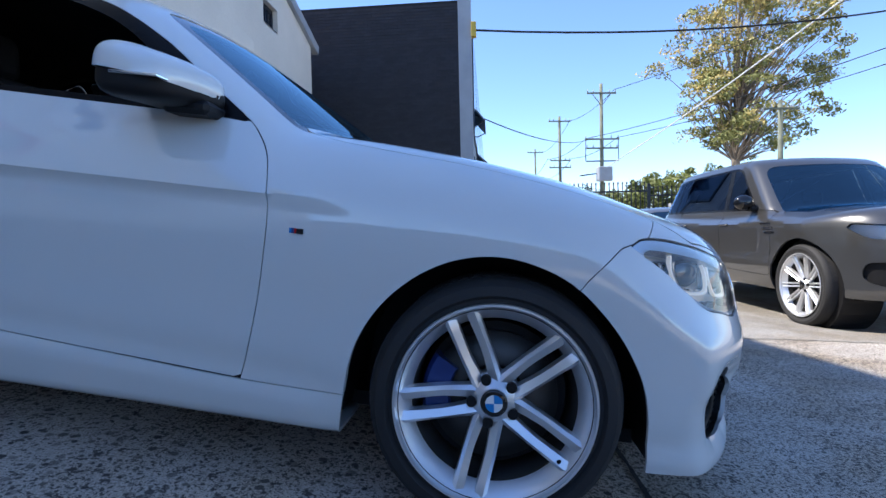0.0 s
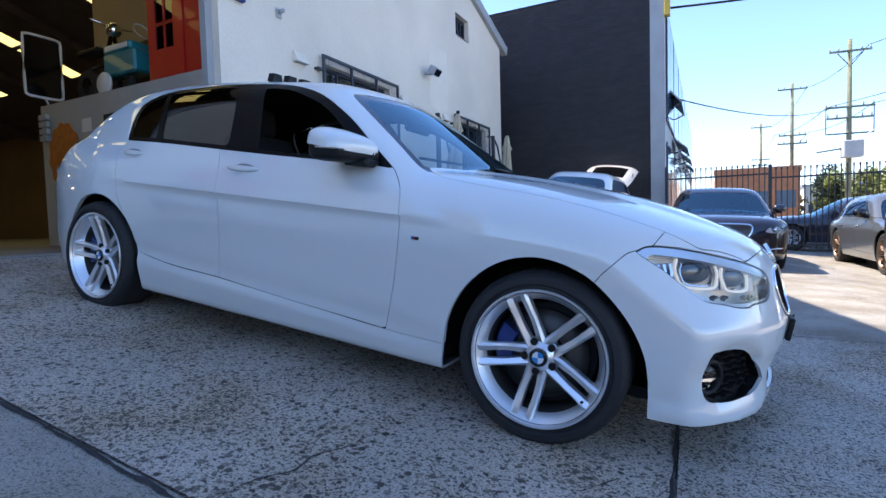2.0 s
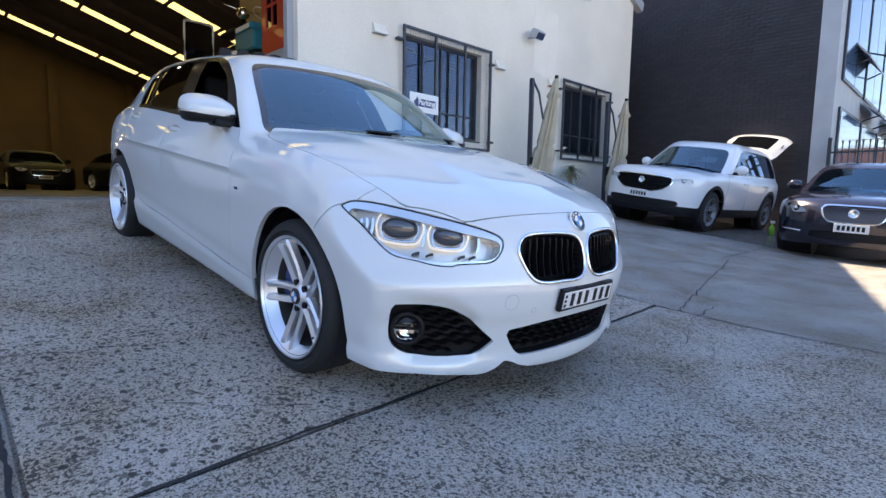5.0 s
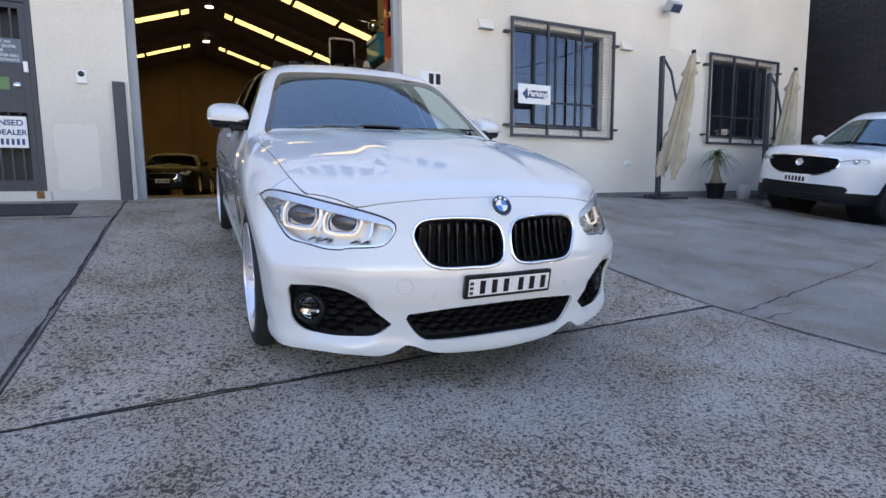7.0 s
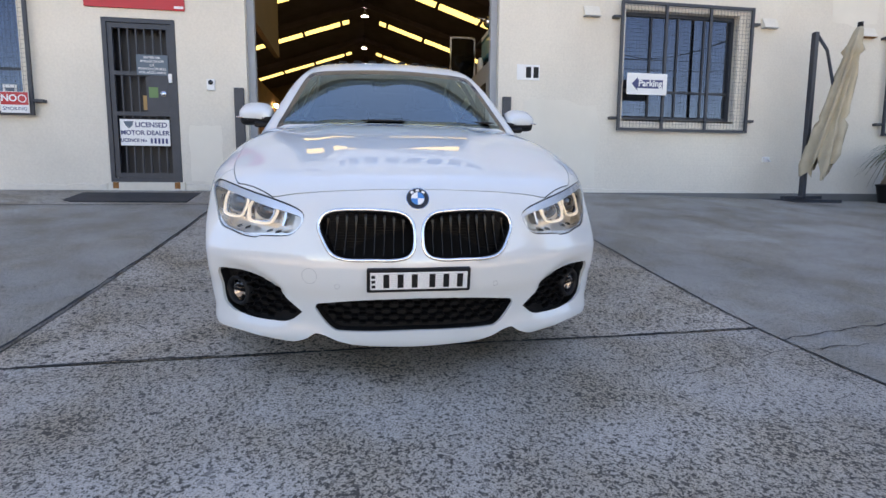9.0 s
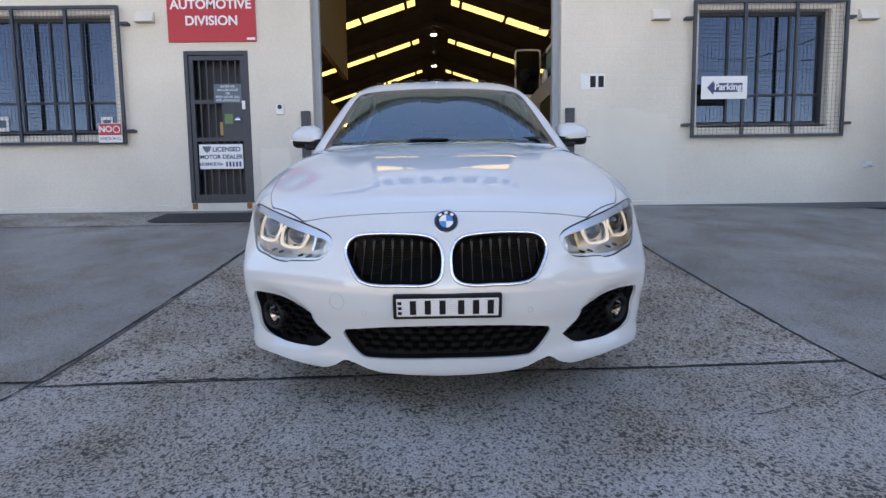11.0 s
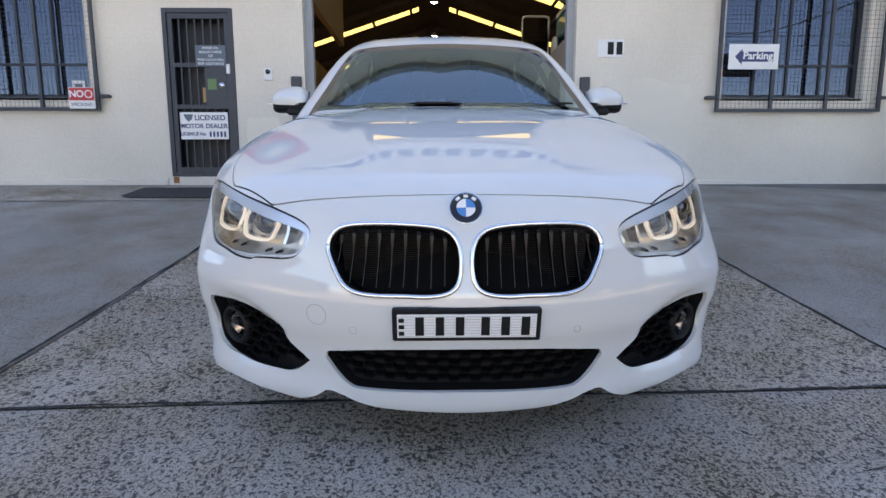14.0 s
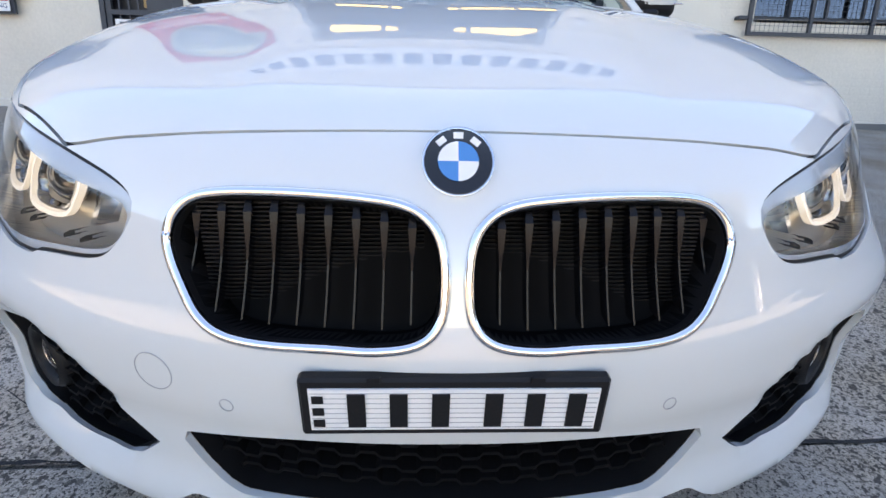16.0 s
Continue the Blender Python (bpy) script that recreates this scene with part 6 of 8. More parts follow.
# grime along the wall foot, and patches of fresher paint
for k, (y0, y1) in enumerate(((-HALF, -3.42), (-2.46, -1.9), (1.95, HALF))):
    wavy_joint("grime_line", (WX + 0.035, y0), (WX + 0.035, y1), 0.030, 60 + k, ground)
M["fresh_paint"] = mat("fresher_cream_paint", (0.735, 0.685, 0.595), 0.75, var=0.06, scale=1.4, bump=0.1, bscale=35)


def paint_patch(y0, y1, z0, z1, seed):
    pts = []
    for i in range(64):
        a = 2 * math.pi * i / 64
        c, s_ = math.cos(a), math.sin(a)
        k = 0.5 / max(abs(c), abs(s_)) ** 0.8 * (1 + 0.12 * noise.noise((c * 1.7, s_ * 1.7, seed)))
        pts.append(((y0 + y1) / 2 + c * k * (y1 - y0), (z0 + z1) / 2 + s_ * k * (z1 - z0)))
    part("paint_patch", add_prism(bmesh.new(), pts, WX - 0.001, WX + 0.002), M["fresh_paint"], wall_front, "patch of fresher cream paint")


paint_patch(2.05, 3.2, 0.72, 1.93, 2.0)
paint_patch(6.9, 7.75, 3.2, 4.55, 5.0)
paint_patch(-2.4, -2.0, 0.75, 1.5, 7.0)


def umbrella(x, y, zt, lean, h):
    """Closed cantilever umbrella: post on a steel cross, arm, folded canvas."""
    u = tagged(new("cantilever_umbrella"), "closed cream cantilever umbrella on a grey post", "umbrella", "closed umbrellas")
    zg = float(ground_z(x, y))
    u.location = (x, y, zg)
    for a in (20, 110):
        part("base_bar", add_box(bmesh.new(), -0.5, 0.5, -0.03, 0.03, 0.0, 0.045, 0.005, Matrix.Rotation(radians(a), 4, 'Z') @ Matrix.Translation((0, 0, 0.004 if a == 20 else 0.05))), M["steel"], u)
    box("post", -0.04, 0.04, -0.03, 0.03, 0.06, h, M["steel"], u, "", 0.006)
    pipe("arm", [(0, 0.02, h - 0.02), (0.05, 0.16, h - 0.25), (0.10, 0.26, h - 0.75), (0.1, 0.22, h - 1.0)], 0.022, M["steel"], u)
    part("crank_box", add_box(bmesh.new(), 0.03, 0.11, -0.04, 0.04, 0.75, 0.95, 0.01), M["black"], u)
    top, bot = Vector((0.18, lean[0], h + 0.05)), Vector((0.2, lean[1], 0.48))
    bm = bmesh.new()
    prof = ((0.0, 0.045), (0.03, 0.075), (0.12, 0.10), (0.17, 0.155), (0.2, 0.10), (0.35, 0.13), (0.5, 0.155), (0.62, 0.17), (0.66, 0.14), (0.70, 0.19), (0.84, 0.22), (0.93, 0.235), (1.0, 0.19))
    rng = random.Random(int(y * 10))
    ph = [rng.uniform(0, 6.28) for _ in range(4)]
    rings = []
    for t, r in prof:
        c = top.lerp(bot, t)
        ring = []
        for i in range(64):
            a = 2 * math.pi * i / 64
            f = 1 + (0.42 - 0.84 * abs(math.sin(4 * a + ph[0] + 1.2 * t))) * min(1, t * 4) + 0.16 * math.sin(3 * a + ph[1] + 4 * t)
            ring.append(bm.verts.new(c + Vector((math.cos(a) * r * f * 0.74, math.sin(a) * r * f * 0.74, (0.11 * math.sin(4 * a + ph[2]) + 0.07 * math.sin(7 * a)) * (t ** 4)))))
        rings.append(ring)
    for p, q in zip(rings, rings[1:]):
        for i in range(64):
            bm.faces.new((p[i], p[(i + 1) % 64], q[(i + 1) % 64], q[i]))
    bm.faces.new(rings[0])
    part("canopy", bm, M["fabric"], u, "folded cream canvas canopy", True)
    tube("finial", top, top + Vector((0, 0, 0.06)), 0.035, M["black"], u, n=12)
    return u


umbrella(-3.95, 6.12, 2.9, (0.52, 0.0), 2.38)
umbrella(-3.95, 8.95, 2.9, (0.50, 0.08), 2.38)

# potted palm
pot = tagged(new("potted_palm"), "ponytail palm with thin arching leaves in a black pot", "plant")
pz = float(ground_z(-4.05, 7.72))
pot.location = (-4.05, 7.72, pz)
bm = bmesh.new()
add_lathe(bm, [(0.13, 0.0), (0.17, 0.26), (0.185, 0.27), (0.18, 0.29), (0.16, 0.27), (0.15, 0.22), (0.001, 0.22)], 24, 'z')
part("pot", bm, M["black"], pot, "black plastic pot", True)
bm = bmesh.new()
add_lathe(bm, [(0.10, 0.22), (0.12, 0.30), (0.07, 0.42), (0.045, 0.55), (0.04, 0.78)], 16, 'z')
part("trunk", bm, M["bark"], pot, "", True)
rng = random.Random(5)
for key, count in (("leaf", 110), ("leaf_dry", 50)):
    bm = bmesh.new()
    for i in range(count):
        a, L = rng.uniform(0, 6.28), rng.uniform(0.28, 0.5)
        up0 = rng.uniform(0.1, 1.2) if key == "leaf" else rng.uniform(-0.5, 0.5)
        d = Vector((math.cos(a), math.sin(a), 0))
        p, prev = Vector((0, 0, 0.78 + rng.uniform(-0.06, 0.06))), None
        for k in range(6):
            t = k / 5
            w = 0.009 * (1 - t * 0.85)
            q = p + d * L * t * math.cos(up0) + Vector((0, 0, L * (math.sin(up0) * t - 0.75 * t * t)))
            side = Vector((-d.y, d.x, 0)) * w
            row = [bm.verts.new(q - side), bm.verts.new(q + side)]
            if prev:
                bm.faces.new((prev[0], prev[1], row[1], row[0]))
            prev = row
    tagged(part("leaves", bm, M[key], pot), kind="stuff")
bk = tagged(new("bucket"), "white plastic bucket by the wall", "bucket")
bk.location = (-4.0, 8.45, float(ground_z(-4.0, 8.45)))
bm = bmesh.new()
add_lathe(bm, [(0.001, 0.002), (0.11, 0.0), (0.13, 0.26), (0.135, 0.27), (0.125, 0.265), (0.10, 0.01)], 24, 'z')
part("shell", bm, M["white"], bk, "", True)

# ---- inside the workshop ----
M["panel_grey"] = mat("grey_panel", (0.42, 0.42, 0.41), 0.6, var=0.06, scale=1.5)
M["beige"] = mat("beige_board", (0.16, 0.11, 0.065), 0.7, var=0.08, scale=1)
M["red_paint"] = mat("red_gloss_paint", (0.50, 0.009, 0.012), 0.3, coat=0.3, var=0.06, scale=6)
M["teal"] = mat("teal_enamel", (0.01, 0.20, 0.26), 0.35, coat=0.3, var=0.1, scale=8)
M["orange"] = mat("orange_enamel", (0.45, 0.14, 0.02), 0.5, var=0.2, scale=9)
M["tan_wood"] = mat("brown_timber", (0.13, 0.07, 0.035), 0.6, var=0.25, scale=3, bump=0.1)
M["beam_beige"] = mat("beige_fascia", (0.40, 0.31, 0.18), 0.7, var=0.08, scale=1)
MZ = 2.88
mezz = tagged(new("mezzanine"), "grey panelled mezzanine with an open deck inside the doorway", "mezzanine", kind="structure")
box("side_panel", -9.05, -4.85, 2.0, 2.06, 0.635, MZ, M["panel_grey"], mezz)
box("end_panel", -9.05, -9.0, 2.06, 6.0, 0.635, MZ, M["panel_grey"], mezz)
box("deck", -9.05, -4.85, 2.061, 6.0, MZ - 0.15, MZ - 0.02, M["tan_wood"], mezz)
box("upper_beam", -9.05, -4.85, 2.9, 3.05, 3.95, 5.0, M["beam_beige"], mezz)
box("upper_wall", -9.0, -4.85, 5.9, 6.0, MZ, 5.0, M["black"], mezz)
box("hatch_door", -7.35, -6.55, 1.985, 1.999, 1.5, 2.55, M["black"], mezz, "dark serving hatch")
red = tagged(new("red_door"), "red panelled door leaf with small glass panes, standing on the deck", "door")
red.location = (-5.25, 2.1, MZ - 0.02)
for a in ((-1.15, -1.0, 0, 2.05), (-0.62, -0.42, 0, 2.05), (-1.0, -0.62, 0, 0.42), (-1.0, -0.62, 1.9, 2.05)):
    box("stile", a[0], a[1], 0, 0.05, a[2], a[3], M["red_paint"], red)
for k in range(4):
    box("glazing_bar", -1.0, -0.62, 0.005, 0.045, 0.42 + 0.36 * k, 0.46 + 0.36 * k, M["red_paint"], red)
box("glazing_bar", -0.825, -0.795, 0.005, 0.045, 0.42, 1.9, M["red_paint"], red)
box("pane", -1.0, -0.62, 0.02, 0.026, 0.42, 1.9, M["glass_dark"], red)
box("side_leaf", -0.41, 0.0, 0.02, 0.06, 0, 2.05, M["red_paint"], red)

trike = tagged(new("pedal_car"), "old teal pedal car with a white wheel on the deck", "toy car")
trike.location = (-7.15, 2.15, MZ - 0.02)
part("body", add_box(bmesh.new(), -0.38, 0.38, -0.02, 0.3, 0.28, 0.62, 0.03), M["teal"], trike)
part("bonnet", add_box(bmesh.new(), -0.36, 0.30, -0.03, 0.28, 0.60, 0.74, 0.03), M["teal"], trike)
box("name_bar", -0.30, 0.24, -0.034, -0.03, 0.64, 0.71, M["white"], trike)
for x0 in (-0.3,):
    bm = bmesh.new()
    add_lathe(bm, [(0.001, -0.03), (0.15, -0.03), (0.17, -0.015), (0.17, 0.015), (0.15, 0.03), (0.001, 0.03)], 28)
    bmesh.ops.transform(bm, matrix=Matrix.Translation((x0, -0.06, 0.17)), verts=bm.verts)
    part("wheel", bm, M["white"], trike, "white disc wheel", True)
bm = bmesh.new()
bmesh.ops.create_cone(bm, cap_ends=False, segments=24, radius1=0.13, radius2=0.135, depth=0.02, matrix=Matrix.Translation((0.42, 0.1, 0.85)) @ Matrix.Rotation(radians(60), 4, 'Y'))
part("steering_wheel", bm, M["white"], trike)
scoot = tagged(new("motor_scooter"), "dark old scooter with a round chrome headlamp on the deck", "scooter")
scoot.location = (-7.75, 2.3, MZ - 0.02)
for x0 in (-0.45, 0.45):
    bm = bmesh.new()
    add_lathe(bm, [(0.14, -0.05), (0.24, -0.06), (0.27, 0.0), (0.24, 0.06), (0.14, 0.05)], 28)
    bmesh.ops.transform(bm, matrix=Matrix.Translation((x0, 0, 0.27)), verts=bm.verts)
    part("tyre", bm, M["rubber"], scoot, "", True)
pipe("frame", [(0.45, 0, 0.27), (0.32, 0, 0.7), (0.22, 0, 1.05), (0.0, 0, 0.55), (-0.45, 0, 0.55), (-0.45, 0, 0.3)], 0.035, M["gloss_black"], scoot)
pipe("handlebar", [(0.2, -0.32, 1.12), (0.2, 0, 1.08), (0.2, 0.32, 1.12)], 0.014, M["chrome"], scoot)
bm = bmesh.new()
bmesh.ops.create_uvsphere(bm, u_segments=20, v_segments=12, radius=0.11, matrix=Matrix.Translation((0.33, -0.05, 1.0)))
part("headlamp", bm, M["chrome"], scoot, "round chrome headlamp", True)
part("seat", add_box(bmesh.new(), -0.55, 0.0, -0.12, 0.12, 0.72, 0.82, 0.03), M["black"], scoot)

mirr = tagged(new("safety_mirror"), "tall dark mirror in a white rounded frame by the deck", "mirror")
mirr.location = (-9.0, 2.04, 3.02)
rr = outline([(-0.27, 0.10), (-0.27, 0.88), (-0.25, 0.94), (-0.19, 0.97), (0.19, 0.97), (0.25, 0.94), (0.27, 0.88), (0.27, 0.10), (0.25, 0.03), (0.19, 0.0), (-0.19, 0.0), (-0.25, 0.03)], 3)
pipe("mirror_frame", [(0.02, a, b) for a, b in rr] + [(0.02, *rr[0])], 0.022, M["white"], mirr)
bm = add_prism(bmesh.new(), [tuple(p) for p in rr], -0.005, 0.01)
part("mirror_face", bm, M["gloss_black"], mirr)
pipe("stalk", [(0.0, 0.0, 0.02), (0.0, 0.1, -0.2), (0.0, 0.1, -2.3)], 0.018, M["soffit"], mirr)
disc = tagged(new("orange_sign"), "scalloped orange metal sign leaning on the panel", "sign")
disc.location = (-8.38, 1.97, 2.02)
part("plate", add_prism(bmesh.new(), [(math.cos(a) * (0.42 + 0.02 * math.sin(12 * a)), math.sin(a) * (0.52 + 0.02 * math.sin(12 * a))) for a in np.linspace(0, 2 * math.pi, 72, endpoint=False)], -0.01, 0.01, 'xz'), M["orange"], disc)
rackm = tagged(new("brochure_rack"), "small grey wire brochure rack on the panel end", "rack")
rackm.location = (-8.85, 1.97, 2.3)
for k in range(4):
    box("pocket", -0.1, 0.1, -0.06, 0.0, k * 0.11, k * 0.11 + 0.08, M["soffit"], rackm)
note = tagged(new("wall_note"), "white printed notice on the grey panel", "notice")
note.location = (-7.8, 1.996, 2.45)
box("sheet", -0.12, 0.12, -0.003, 0, -0.1, 0.1, M["white"], note)
# partition on the other side, with sconces
part_w = tagged(new("partition"), "brown timber partition with shelves along the inside", "partition", kind="structure")
box("board", -18.0, -4.85, -2.75, -2.65, 0.635, 3.3, M["tan_wood"], part_w)
box("upper_board", -9.0, -4.85, -2.0, -1.9, 3.4, 6.5, M["beige"], part_w)
M["warm"] = glow("warm_bulb", (1.0, 0.62, 0.25), 14.0)
M["cool"] = glow("cool_lamp", (1.0, 0.96, 0.88), 9.0)
for x0, z0 in ((-7.2, 3.05), (-13.0, 3.0), (-11.0, 1.9)):
    sc = tagged(new("wall_sconce"), "small warm glowing wall lamp on the partition", "lamp", "warm sconces")
    sc.location = (x0, -2.6, z0)
    bm = bmesh.new()
    bmesh.ops.create_uvsphere(bm, u_segments=16, v_segments=10, radius=0.06)
    part("bulb", bm, M["warm"], sc, "", True)
    tube("arm", (0, -0.05, 0.0), (0, -0.05, 0.12), 0.015, M["black"], sc)
for x0 in (-17.0, -22.4, -28.0):
    hb = tagged(new("high_bay_lamp"), "round white high-bay lamp under the roof ridge", "lamp", "high-bay lamps")
    hb.location = (x0, 0.0, RIDGE - 0.75)
    bm = bmesh.new()
    add_lathe(bm, [(0.04, 0.2), (0.06, 0.18), (0.16, 0.02), (0.17, 0.0)], 24, 'z')
    part("shade", bm, M["soffit"], hb, "", True)
    bm = bmesh.new()
    add_lathe(bm, [(0.001, -0.02), (0.10, -0.012), (0.155, 0.004)], 24, 'z')
    part("diffuser", bm, M["cool"], hb, "", True)
    tube("cord", (0, 0, 0.2), (0, 0, 0.72), 0.012, M["black"], hb)
for x0 in (-12.0, -17.1, -22.4, -28.1):
    for s in (-1, 1):
        tr = tagged(new("roof_rafter"), "dark steel rafter under the roof", "rafter", "roof rafters")
        tr.location = (x0, 0, RIDGE - 0.12)
        part("beam", add_box(bmesh.new(), -0.07, 0.07, 0, math.hypot(HALF, RIDGE - EAVE) - 0.1, -0.22, 0.0, 0.0, Matrix.Rotation(-math.atan2(RIDGE - EAVE, HALF) if s > 0 else math.atan2(RIDGE - EAVE, HALF), 4, 'X') @ Matrix.Diagonal((1, s, 1, 1))), M["roofdark"], tr)
for y0 in (-6.0, -1.2, 3.2, 7.0):
    col = tagged(new("wall_column"), "brown painted column on the back wall", "column", "back wall columns")
    col.location = (BACK + 0.12, y0, 0.635)
    box("shaft", -0.1, 0.15, -0.2, 0.2, 0.0, 6.8, M["inner"], col)

# ---- the other cars ----
def motor_shape(L, fo, wb, hw, h, belt, bonnet, nose_z, cowl, rake, back, brake, floor, roofx, boxy=0.0, **more):
    ro = L - fo - wb
    x0, x1 = -wb - ro, fo
    return Shape(
        plan=curve((x0, x0 + 0.35, -wb, -wb * 0.5, 0.0, fo * 0.5, fo), (hw * (0.80 + boxy), hw * 0.93, hw * 0.99, hw, hw * 0.995, hw * 0.97, hw * 0.9)),
        tuck=curve((floor - 0.05, floor + 0.1, floor + 0.3, belt - 0.28, belt - 0.1, belt, belt + 0.15), (0.92, 0.965, 0.99, 1.0, 0.98 + boxy * 0.15, 0.93 + boxy * 0.4, 0.8)),
        nose=curve((floor - 0.05, floor + 0.08, nose_z - 0.25, nose_z - 0.1, nose_z, nose_z + 0.15), (fo - 0.06, fo, fo, fo - 0.02, fo - 0.07, fo - 0.22)),
        bow2=0.24, bow6=lambda z: 0.55 + 0 * z,
        tail=curve((floor - 0.05, floor + 0.15, floor + 0.4, belt - 0.1, belt + 0.2), (x0 + 0.1, x0, x0, x0 + 0.05, x0 + 0.2)), rbow2=0.1, rbow6=0.5,
        deck=curve((x0, -wb, -wb * 0.5, cowl - 0.1, cowl + 0.3, fo - 0.35, fo - 0.12, fo), (belt + 0.02, belt + 0.05, belt + 0.03, bonnet, bonnet - 0.03, bonnet - 0.10 + 0.06 * boxy * 10, nose_z + 0.03, nose_z - 0.06)),
        crown=lambda x: 0.07 + 0 * x, crown6=0.1, dome=lambda x, y: 0.0 * x,
        floor=floor, round_=0.11, belt=belt, belt_w=hw * 0.905, lean=0.40 - boxy, roof=curve((x0 + 0.1, roofx - 1.3, roofx - 0.6, roofx, roofx + 0.5, roofx + 1.0), (h - 0.30 + boxy, h - 0.06 + 0.05 * boxy * 10, h - 0.005, h, h - 0.05, h - 0.2)), roof_crown=0.07,
        cowl=cowl, rake=rake, ws_bow=0.30, back=back, brake=brake, **more)


def motor_car(name, at, label, sh, paint, wb, wr, tw, dlo_pts, lamp, grille, low, wheel_key="alloy", spokes=7, rim_k=0.70, ws_top=1.3, plate_z=0.5, fine=0.36, lamp_mat="lens", lower_black=0.0, group="", grille_key="mesh", grille_rim="chrome", thing=None):
    car = empty(name, at, label, "car", group)
    sk = radial_skin(sh, -0.1, -wb - 0.15, 0.62, fine)
    F = sk.F
    floor = sh.k["floor"]
    for cx in (0.0, -wb):
        _, F = sk.cut(F, lambda P: np.hypot(P[:, 0] - cx, np.maximum(P[:, 2] - wr, 0)) - (wr + 0.055))
    belt = sh.k["belt"]
    wsl = outline([(-0.3, belt - 0.03, 1), (sh.k["belt_w"] - 0.10, belt - 0.03, 1), (sh.k["belt_w"] - 0.17, belt + (ws_top - belt) * 0.5), (sh.k["belt_w"] - 0.27, ws_top - 0.03), (0.3, ws_top + 0.005), (-0.3, ws_top + 0.01, 1)], 5)
    W, F = sk.near(F, lambda c: -1.6 < c[0] < sh.k["cowl"] + 0.2 and c[2] > belt - 0.05 and c[1] < sh.k["belt_w"] - 0.02)
    W, rest = sk.cut(W, lambda P: poly_dist(P[:, [1, 2]], wsl))
    F += rest
    both_sides("windscreen", sk, W, M["glass_car"], car, "", sh=sh, push=0.003)
    ol = outline(dlo_pts, 5)
    S, F = sk.near(F, lambda c: c[2] > belt - 0.06 and c[1] > 0.3 and c[0] < sh.k["cowl"] + 0.1)
    S, rest = sk.cut(S, lambda P: poly_dist(P[:, [0, 2]], ol))
    F += rest
    g, fr = sk.cut(S, lambda P: poly_dist(P[:, [0, 2]], ol) + 0.03)
    xb = -wb * 0.52
    pil, g = sk.cut(g, lambda P: np.abs(P[:, 0] + (P[:, 2] - belt) * 0.2 - xb) - 0.05)
    both_sides("side_window", sk, g, M["glass_win"], car, "", sh=sh, push=0.004, split=True)
    both_sides("window_frame", sk, fr + pil, M["gloss_black"], car, "", sh=sh, push=0.002, split=True)
    N, F = sk.near(F, lambda c: c[0] > 0.2)
    lin, N = sk.cut(N, lambda P: poly_dist(np.column_stack((P[:, 1] - P[:, 0], P[:, 2])), outline(lamp, 5)))
    lens = both_sides("headlight", sk, lin, M[lamp_mat], car, "clear headlight", sh=sh, push=0.0, split=True)
    for ob in both_sides("reflector", sk, lin, M["lamp_silver"], car, "", sh=sh, push=0.03, split=True):
        ob.parent = lens[0] if ob.data.vertices[0].co.y > 0 else lens[1]
    for ln, s in zip(lens, (1, -1)):
        c = sum((v.co for v in ln.data.vertices), Vector()) / len(ln.data.vertices)
        bm = bmesh.new()
        bmesh.ops.create_uvsphere(bm, u_segments=14, v_segments=8, radius=0.045, matrix=Matrix.Translation(c + Vector((-0.02, -s * 0.02, 0))))
        part("projector", bm, M["chrome"], ln, "", True)
    gin, N = sk.cut(N, lambda P: poly_dist(P[:, [1, 2]], outline(grille, 5)))
    gi, gr = sk.cut(gin, lambda P: poly_dist(P[:, [1, 2]], outline(grille, 5)) + 0.018)
    gril = both_sides("grille", sk, gi, M[grille_key], car, "dark grille", sh=sh, push=0.025)
    both_sides("grille_surround", sk, gr, M[grille_rim], car, "", sh=sh, push=-0.004, thick=0.03)
    bm = bmesh.new()
    gl = outline(grille, 5)
    zs = np.arange(gl[:, 1].min() + 0.02, gl[:, 1].max() - 0.01, 0.03)
    for z in zs:
        inside = [y for y in np.linspace(0, 0.8, 81) if poly_dist(np.array([[y, z]]), gl)[0] < -0.02]
        if inside:
            ye = max(inside)
            xs = float(sh.k["nose"](z)) - 0.012
            prev = None
            for y in np.linspace(-ye, ye, 15):
                xx = xs - 0.24 * y * y - 0.55 * y ** 6
                row = [bm.verts.new((xx - 0.02, y, z)), bm.verts.new((xx, y, z)), bm.verts.new((xx, y, z + 0.009)), bm.verts.new((xx - 0.02, y, z + 0.009))]
                if prev:
                    for j in range(3):
                        bm.faces.new((prev[j], prev[j + 1], row[j + 1], row[j]))
                prev = row
    tagged(part("grille_slats", bm, M["mesh_bright" if grille_key == "mesh_bright" else "bar"], gril[0]), kind="stuff")
    li, N = sk.cut(N, lambda P: poly_dist(P[:, [1, 2]], outline(low, 5)))
    both_sides("lower_intake", sk, li, M["black"], car, "", sh=sh, push=0.03)
    F += N
    if lower_black:
        clad, F = sk.cut(F, lambda P: np.minimum(P[:, 2] - lower_black, np.minimum(np.hypot(P[:, 0], P[:, 2] - wr), np.hypot(P[:, 0] + wb, P[:, 2] - wr)) - wr - 0.115))
        both_sides("cladding", sk, clad, M["black"], car, "black plastic wheel-arch cladding", sh=sh, thick=0.02)
